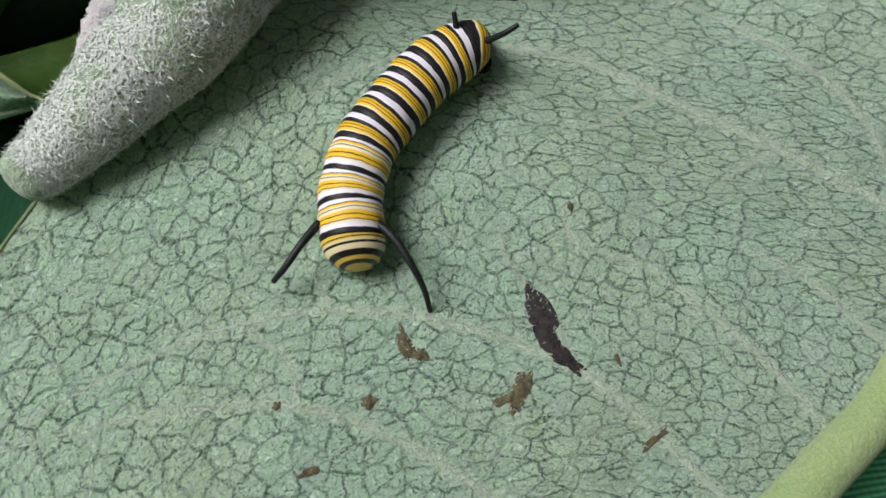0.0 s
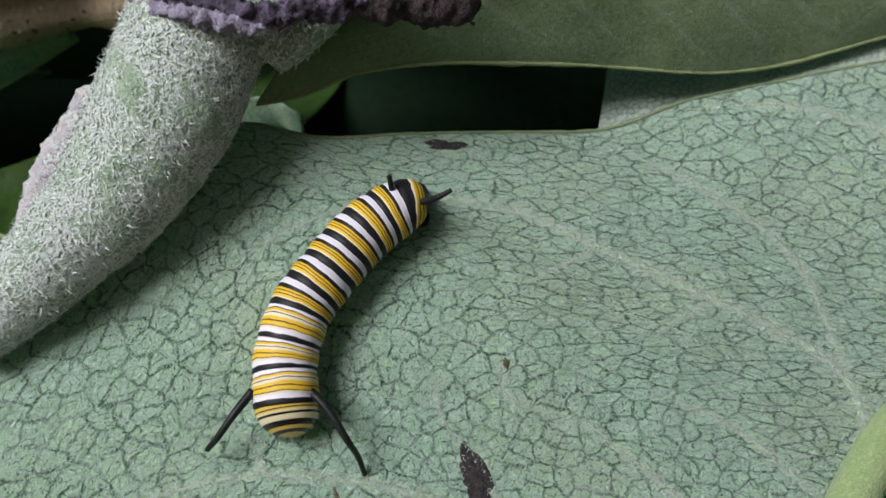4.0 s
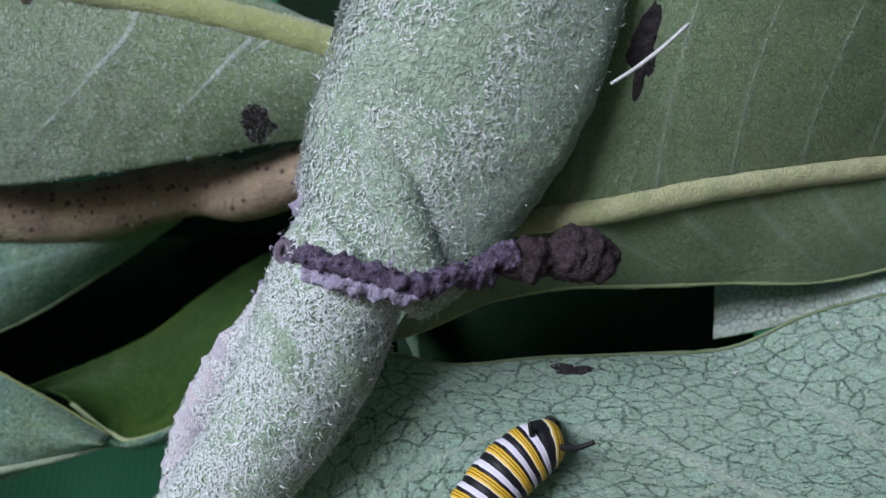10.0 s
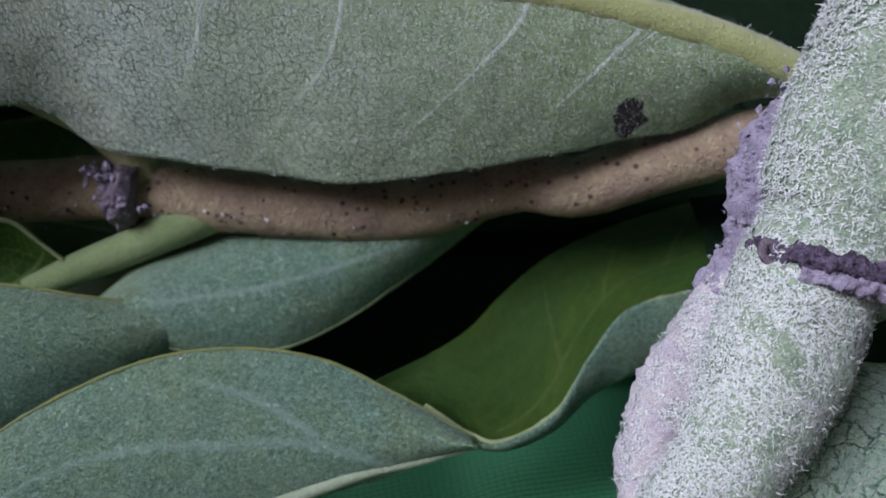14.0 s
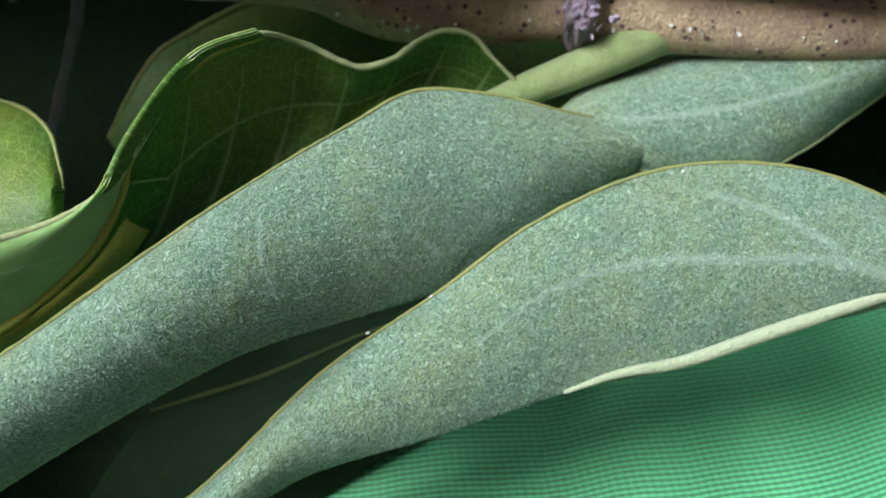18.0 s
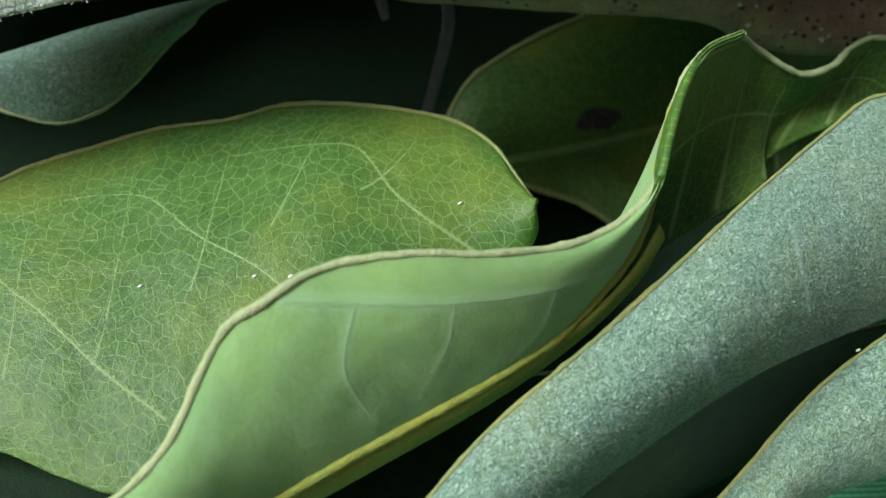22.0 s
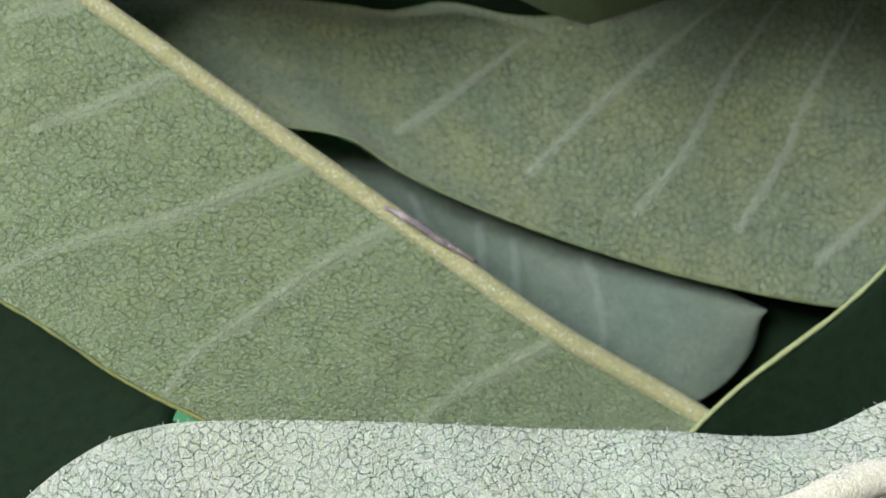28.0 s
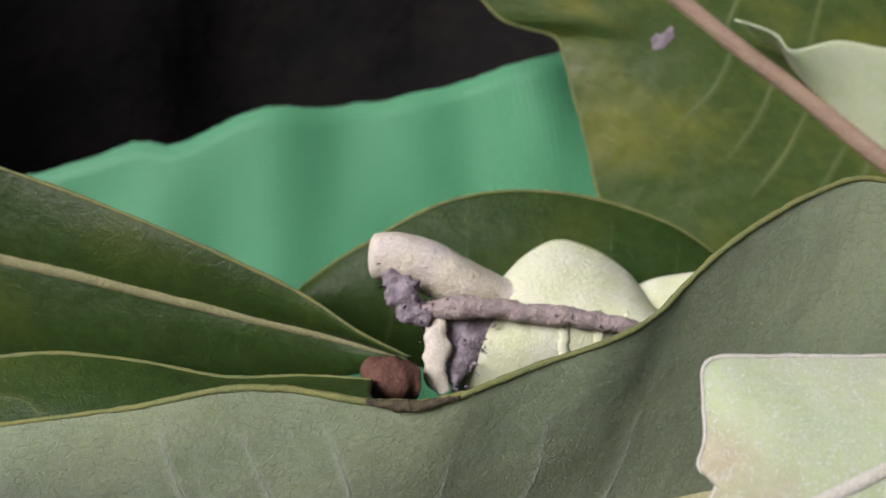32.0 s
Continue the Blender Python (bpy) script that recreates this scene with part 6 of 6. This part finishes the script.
    leaf("dark leaf filling a shaded gap", "Z2_top", None, "Z2_bot", UPPER_DARK, UNDER_DULL, nu=80, nv=40, bulge=(0.004, 0), margins=MARGIN_DULL, which=(0,), threads=[(0.1, 0.6, 0.95, 0.5, 0.0, 0.0008)])
    # Filler leaves added where gaps fall dark; their near-black colour stands in for shade.
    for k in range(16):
        leaf("added filler leaf, coloured near-black for the shade in a gap", "D%d_a" % k, None, "D%d_b" % k, UPPER_SHADE, UPPER_SHADE, nu=30, nv=14, bulge=(0.004, 0), margins=VEIN_SHADE, which=(0,), margin_r=0.0004)
    st = thing("stalk", line("rod")[0], "thin purple-grey stalk hanging from the branch", "stalk")
    tube("stalk_body", line("rod"), [0.0012, 0.0011, 0.0010, 0.0012], ROD, st, seg=10, count=24, wobble=0.1, freq=600)
    st = thing("stalk", line("twig")[0], "short broken purple-grey stalk under the branch", "stalk")
    tube("stalk_body", line("twig"), [0.0012, 0.0010, 0.0007], ROD, st, seg=10, count=12, wobble=0.2, freq=600)


def upper_leaves():
    top, g = leaf("dull green leaf underside with a straight yellow midrib", "Kk_rib", None, "Kk_low", UNDER_NET, UPPER_DARK, nu=200, nv=90, bulge=(0.001, 0), margins=MARGIN, which=(1,), nerves=[("Kk_v%d" % k, 0.0012) for k in range(5)])
    tube("midrib", line("Kk_rib"), [0.0015, 0.0016, 0.0017, 0.0018], RIB_YELLOW, top, seg=14, count=60, label="pale yellow downy midrib")
    down(g, top, 14000, 0.00045, HAIR_SOFT, 16, width=0.000035)
    wool("rib_wool", line("Kk_rib"), [0.0015, 0.0016, 0.0017, 0.0018], top, 4000, 0.0004, HAIR, seed=18)
    tube("rib_scar", line("Kk_s"), [0.0003, 0.0007, 0.0006, 0.0003], DRY, top, seg=10, count=20, wobble=0.4, freq=900, label="dry brown scar on the midrib")
    top, g = leaf("grey-green leaf underside with a wavy rolled edge", "M_top", "M_fold", "M_bot", UNDER_OLIVE, UPPER_DARK, nu=220, nv=91, bulge=(0.0015, -0.0008), soften=90, margins=MARGIN_DULL, which=(0, 1), margin_r=0.00022, nerves=[("M_v%d" % k, 0.0008) for k in range(5)])
    top, g = leaf("small pale grey leaf with upright veins", "N_top", None, "N_bot", UNDER_GREY, UPPER_DARK, nu=120, nv=50, bulge=(0.002, 0), nerves=[("N_v%d" % k, 0.0007) for k in range(4)])
    # Face coloured darker than the leaf's own green, as if shaded.
    leaf("pale-edged green leaf darkened for shade", "O_top", None, "O_bot", UPPER_SHADE, UNDER_DULL, nu=50, nv=20, margins=MARGIN_PALE, which=(0,), margin_r=0.0004)
    top, g = leaf("long dull green leaf underside with a yellow midrib", "Q_up", "Q_rib", "Q_low", UNDER_LONG, UPPER_DARK, nu=260, nv=101, bulge=(0.002, 0.001),
                  rib_m=RIB_YELLOW, rib_r=(0.0013, 0.0015), margins=MARGIN, which=(0,), margin_r=0.0004,
                  nerves=[("Q_v%d" % k, 0.0007) for k in range(6)] + [("Q_w%d" % k, 0.0007) for k in range(5)])
    down(g, top, 9000, 0.00035, HAIR_DIM, 19, width=0.000035)
    tube("dry_edge", line("Q_dry"), [0.0003, 0.0007, 0.0006, 0.0003], RUST, top, seg=8, count=20, wobble=0.4, freq=900, label="rust-brown withered stretch of the margin")
    leaf("dark leaf with a pale thick edge", "S_top", None, "S_bot", UPPER_DARK, UNDER_DULL, nu=30, nv=12, margins=RIB_PALE, which=(0,), margin_r=0.0014)
    top, g = leaf("curled young cream-green leaf with a withered tip", "T_up", "T_rib", "T_low", UNDER_YOUNG, UPPER, nu=200, nv=89, bulge=(0.001, 0.002), nerves=[("T_v%d" % k, 0.0007) for k in range(6)],
                  rib_m=RIB_PALE, rib_r=(0.0004, 0.0019), margins=RIB_PALE, which=(0, 1), margin_r=0.00022)
    down(g, top, 9000, 0.0005, HAIR, 17, width=0.00003)
    tip = Vector(g[0, 44])
    blade_ob = next(c for c in top.children if c.name.startswith("blade"))
    set_age(blade_ob, lambda q: min(max(1.15 - (q - tip).length / 0.017 + 0.35 * noise.noise(q * 260), 0), 1) ** 0.8 * 0.85)
    leaf("", "T2_up", None, "T2_low", UNDER_YOUNG, UPPER, parent=top, nu=60, nv=24, bulge=(0.003, 0), margins=MARGIN_PALE, which=(1,), margin_r=0.0003, blade_label="pale yellow-green far half")
    leaf("", "T3_up", None, "T3_low", UNDER_YOUNG, UPPER, parent=top, nu=40, nv=16, bulge=(0.003, 0), blade_label="pale rolled shoulder")
    leaf("dark green leaf with a straight pale midrib", "P1_top", "P1_rib", "P1_bot", UPPER_DARK, UNDER_DULL, nu=140, nv=71, bulge=(0.001, 0.001), rib_m=RIB_TAN, rib_r=(0.0013, 0.0006), margins=MARGIN, which=(0,))
    top, g = leaf("small green leaf lying before the dark one", "P2_top", None, "P2_bot", UPPER_DARK, UNDER_DULL, nu=100, nv=50, bulge=(0.002, 0), margins=MARGIN, which=(0,), nerves=[("P2_v", 0.0006)])
    leaf("dark green arched leaf before the fabric", "P3_top", None, "P3_bot", UPPER_DARK, UNDER_DULL, nu=110, nv=50, bulge=(0.003, 0), margins=MARGIN, which=(0,), threads=[(0.2 + 0.15 * k, 0.9, 0.26 + 0.15 * k, 0.1, 0.03, 0.0005) for k in range(5)])
    top, g = leaf("yellowing leaf with a pinkish midrib and a chewed spot", "Y_a", None, "Y_rib", UPPER_YELLOW, UNDER_DULL, nu=160, nv=90, bulge=(0.002, 0), margins=MARGIN, which=(0,), nerves=[("Y_v%d" % k, 0.0007) for k in range(5)])
    tube("midrib", line("Y_rib"), [0.0017, 0.0018, 0.002], RIB_PINK, top, seg=12, count=30)
    leaf("", "Y2_a", None, "Y2_b", UNDER_YOUNG, UPPER, parent=top, nu=40, nv=16, bulge=(0.001, 0), blade_label="pale torn flap")
    leaf("", "Y3_a", None, "Y3_b", UPPER_YELLOW, UNDER_DULL, parent=top, nu=90, nv=50, threads=[(0.15 + 0.2 * k, 0.97, 0.28 + 0.2 * k, 0.1, 0.0, 0.0007) for k in range(4)], blade_label="green half above the midrib")
    scar_patch("scar", g, top, -0.2045, 0.2815, 0.0026, 0.0016, 0.6, DRY)


def withered_bud():
    top = thing("withered_bud", line("dead_tube")[0], "withered cream and brown bud among the upper leaves", "bud")
    tip = tube("cream_tip", line("dead_tube"), [0.0034, 0.0040, 0.0040, 0.0037, 0.0032, 0.0024], CREAM, top, seg=26, count=40, wobble=0.08, freq=160, blunt=0.3, lobes=0.06)
    stalk = tube("stalk", line("dead_stalk"), [0.0012, 0.0017, 0.0014, 0.0015, 0.0013, 0.0012], TAN, top, seg=18, count=70, wobble=0.3, freq=420)
    crumbs([q + Vector((0, -0.0014, 0)) for q in line("dead_stalk")], (0.001, 0.0003, 0.0008), 50, 0.00028, DRY, stalk, 52, "purple flakes on the stalk")
    tube("dry_collar", line("dead_c"), [0.0012, 0.0024, 0.0022, 0.0012], DRY, tip, seg=18, count=30, wobble=0.7, freq=420, label="shrivelled purple-grey collar")
    crumbs(line("dead_c"), (0.0014, 0.0010, 0.0014), 40, 0.0004, STUB, tip, 53, "dark curled shreds")
    tube("cream_sepal", line("dead_d1"), [0.0013, 0.0019, 0.0017, 0.0010], CREAM, top, seg=14, count=30, wobble=0.3, freq=420, flat=0.5, label="cream strip")
    a, b = line("dead_d1"), line("dead_d2")
    left = [q + Vector((0.0012, 0.0012, 0)) for q in a]
    right = [Vector((-0.2385, -0.002, 0.2312)), Vector((-0.2392, -0.002, 0.2275)), Vector((-0.2425, -0.003, 0.2232)), Vector((-0.2462, -0.005, 0.2195))]
    g = blade_grid(left, None, right, 40, 24, (0.0012, 0), 0.0009)
    blade("dry_membrane", g, DRY, STUB, top, 0.0003, label="crinkled purple-grey membrane")
    crumbs(b, (0.0014, 0.0010, 0.0018), 40, 0.0003, DRY, top, 54)
    tube("dry_sepal", line("dead_d3"), [0.0012, 0.0018, 0.0012], DRY, top, seg=14, count=24, wobble=0.6, freq=500)
    leaf("", "pod2_a", None, "pod2_b", BRACT, UPPER, parent=top, nu=40, nv=24, bulge=(0.002, 0), blade_label="pale yellow-green bract tip")
    tube("husk", line("dead_seed"), [0.0018, 0.0032, 0.0033, 0.0022], SEED, top, seg=24, count=24, wobble=0.25, freq=300, blunt=0.6)
    _, g = leaf("", "pod_a", None, "pod_b", BRACT, UPPER, parent=top, nu=90, nv=60, bulge=(0.005, 0), blade_label="pale green bract")
    for u in (0.36, 0.5, 0.62, 0.74):
        pts = [Vector(g[int(89 * (u + 0.05 * (k / 9))), int(59 * (0.5 + 0.45 * k / 9))]) for k in range(10)]
        tube("bract_fold", pts, [0.0003, 0.0008, 0.0008, 0.0004], BRACT, top, seg=10, count=24, flat=0.5, wobble=0.2, freq=400)


# ---- the caterpillar ----
def stripes(name, front=False):
    """Banded skin: black, yellow with thin dark lines, black, white; paler and with less black behind the head."""
    m, n, l, b = mat(name)
    uv = n.new("ShaderNodeUVMap")
    uv.uv_map = "band"
    sep = n.new("ShaderNodeSeparateXYZ")
    co = n.new("ShaderNodeTexCoord").outputs["Object"]
    wob = tex(n, l, "ShaderNodeTexNoise", 420, co, Detail=2)
    l.new(uv.outputs[0], sep.inputs[0])
    add = n.new("ShaderNodeMath")
    add.operation = "MULTIPLY_ADD"
    add.inputs[1].default_value, add.inputs[2].default_value = 0.12, -0.06
    l.new(wob.outputs["Fac"], add.inputs[0])
    s = n.new("ShaderNodeMath")
    l.new(sep.outputs[0], s.inputs[0])
    l.new(add.outputs[0], s.inputs[1])
    K, Wt, Y = (0.012, 0.012, 0.014), (0.76, 0.72, 0.79), (0.72, 0.45, 0.03)
    r = n.new("ShaderNodeValToRGB")
    e = r.color_ramp.elements
    C = (0.74, 0.66, 0.46)
    if front:
        stops = [(0.0, K), (0.17, K), (0.185, Wt), (0.30, Wt), (0.315, C), (0.36, C), (0.37, K), (0.385, K), (0.395, Y), (0.50, Y), (0.51, K), (0.535, K), (0.545, Y), (0.63, Y), (0.645, C), (0.72, C), (0.73, K), (0.745, K), (0.76, C), (0.80, C), (0.81, Y), (0.87, Y), (0.88, K), (0.90, K), (0.915, Wt), (1.0, Wt)]
    else:
        stops = [(0.0, K), (0.22, K), (0.235, C), (0.27, C), (0.285, Y), (0.36, Y), (0.37, K), (0.39, K), (0.40, Y), (0.47, Y), (0.48, K), (0.50, K), (0.51, Y), (0.575, Y), (0.59, K), (0.71, K), (0.725, Wt), (0.94, Wt), (0.955, K), (1.0, K)]
    while len(e) < len(stops):
        e.new(0.5)
    for el, (p, c) in zip(e, stops):
        el.position, el.color = p, (*c, 1)
    l.new(s.outputs[0], r.inputs[0])
    l.new(r.outputs[0], b.inputs["Base Color"])
    b.inputs["Roughness"].default_value = 0.5
    b.inputs["Specular IOR Level"].default_value = 0.22
    fine = tex(n, l, "ShaderNodeTexNoise", 1800, co, Detail=2)
    bump(n, l, [(fine.outputs["Fac"], 0.0001, 0.4)], b)
    return m


def caterpillar():
    skin, skin_front = stripes("banded_caterpillar_skin"), stripes("pale_banded_skin", True)
    black = plain("black_horn", (0.010, 0.010, 0.012), (0.02, 0.02, 0.022), rough=0.4, bumpy=0.00005)
    pts = spline(line("cat"), 221)
    top = thing("caterpillar", pts[110], "black, white and yellow banded monarch caterpillar resting on the leaf", "caterpillar")
    t = np.gradient(pts, axis=0)
    t /= np.linalg.norm(t, axis=1)[:, None]
    total = 221
    prof = lambda s: 0.0037 * (1 - (1 - min(s / 0.07, 1)) ** 2 * 0.55) * (1 - (max(s - 0.80, 0) / 0.20) ** 2 * 0.30) * math.sqrt(1 - (max(s - 0.94, 0) / 0.06) ** 2 * 0.72)
    segs, seg = 10, 30
    bounds = [22] + [round(22 + 198 * ((k + 1) / segs) ** 0.93) for k in range(segs)]

    def rings(i0, i1, name, m, shrink=1.0, cap0=False, cap1=False):
        v, f, band = [], [], []
        n = i1 - i0
        for i in range(i0, i1 + 1):
            s = i / 220
            u = (i - i0) / max(n, 1)
            r = prof(s) * (1 + 0.045 * math.sin(math.pi * u) + 0.012 * math.sin(6 * math.pi * u)) * shrink
            side = np.cross(t[i], (0, -1, 0.0))
            side /= np.linalg.norm(side)
            up = np.cross(side, t[i])
            for k in range(seg):
                a = 2 * math.pi * k / seg
                q = pts[i] + r * (math.cos(a) * side + 0.92 * math.sin(a) * up)
                v.append(q)
                band.append((u + 0.05 * (1 - abs(math.sin(a)))) * (0.7 if i1 == 220 else 1))
        for i in range(n):
            for k in range(seg):
                a, b2 = i * seg + k, i * seg + (k + 1) % seg
                f.append((a, b2, b2 + seg, a + seg))
        if cap0:
            f.append(tuple(range(seg))[::-1])
        if cap1:
            f.append(tuple(range(n * seg, (n + 1) * seg)))
        ob = mesh_object(name, v, f, [m], top)
        lay = ob.data.uv_layers.new(name="band")
        idx = np.zeros(len(ob.data.loops), np.int32)
        ob.data.loops.foreach_get("vertex_index", idx)
        bb = np.array(band)[idx]
        lay.data.foreach_set("uv", np.stack([bb, bb * 0], 1).astype(np.float32).ravel())
        return ob

    bodies = []
    for k in range(segs):
        bodies.append(rings(bounds[k], bounds[k + 1], "body_segment", skin_front if k < 3 else skin, cap1=(k == segs - 1), cap0=(k == 0)))
    # head: a rounded cap with yellow and black arcs
    hm, n, l, b = mat("banded_head")
    uvn = n.new("ShaderNodeUVMap")
    uvn.uv_map = "band"
    sp = n.new("ShaderNodeSeparateXYZ")
    l.new(uvn.outputs[0], sp.inputs[0])
    K, C, Y = (0.014, 0.012, 0.012), (0.74, 0.66, 0.42), (0.66, 0.46, 0.08)
    l.new(ramp(n, l, sp.outputs[0], [(0.0, Y), (0.12, Y), (0.14, K), (0.22, K), (0.24, Y), (0.32, Y), (0.34, K), (0.50, K), (0.52, C), (0.66, C), (0.68, K), (0.74, K), (0.76, C), (0.85, Y), (0.87, K), (0.89, K), (0.91, Y)]), b.inputs["Base Color"])
    b.inputs["Roughness"].default_value = 0.25
    i1 = bounds[0]
    v, f, hb = [], [], []
    n1 = 14
    for i in range(n1 + 1):
        u = i / n1
        c = pts[i1] * u + (pts[0] + np.array([0.0003, 0.001, 0])) * (1 - u)
        r = 0.0035 * math.sqrt(max(1 - (1 - u) ** 2.2, 0.0)) + 0.0002
        side = np.cross(t[2], (0, -1, 0.0))
        side /= np.linalg.norm(side)
        up = np.cross(side, t[2])
        for k in range(seg):
            a = 2 * math.pi * k / seg
            v.append(c + r * (math.cos(a) * side + 0.9 * math.sin(a) * up))
            hb.append(u + 0.07 * (1 - abs(math.sin(a))) * (1 if u < 0.6 else 0.4))
    for i in range(n1):
        for k in range(seg):
            a, b2 = i * seg + k, i * seg + (k + 1) % seg
            f.append((a, b2, b2 + seg, a + seg))
    f.append(tuple(range(seg))[::-1])
    head = mesh_object("head", v, f, [hm], top, label="yellow and black banded head")
    lay = head.data.uv_layers.new(name="band")
    idx = np.zeros(len(head.data.loops), np.int32)
    head.data.loops.foreach_get("vertex_index", idx)
    lay.data.foreach_set("uv", np.stack([np.array(hb)[idx], np.zeros(len(idx))], 1).astype(np.float32).ravel())
    for key, r0, r1 in (("ten_fl", 0.00055, 0.00034), ("ten_fr", 0.00055, 0.00030), ("ten_bl", 0.0004, 0.0003), ("ten_br", 0.00045, 0.0003)):
        tube("tentacle", line(key), [r0, (r0 + r1) / 2, r1], black, bodies[0 if key[4] == "f" else -1], seg=10, count=24, label="thin black tentacle")
    for k in (2, 3, 4, 5, 6, 7, 9):
        i = bounds[k] + 8 if k < 9 else 214
        side = np.cross(t[i], (0, -1, 0.0))
        side /= np.linalg.norm(side)
        for sgn in (-1, 1):
            p0 = pts[i] + sgn * side * 0.0016 + np.array([0, 0.0018, 0])
            p1 = pts[i] + sgn * side * 0.0021 + np.array([0, 0.0046, 0])
            tube("proleg", [Vector(p0), Vector((p0 + p1) / 2), Vector(p1)], [0.0012, 0.0011, 0.0008], black, bodies[k], seg=10, count=6)


def motions():
    """Nothing in this place moves but the camera."""


ground_and_backdrop()
fabric()
caterpillar_leaf()
main_stem()
leaf_over_the_gap()
branch()
arching_leaf()
lower_leaves()
upper_leaves()
withered_bud()
caterpillar()
motions()
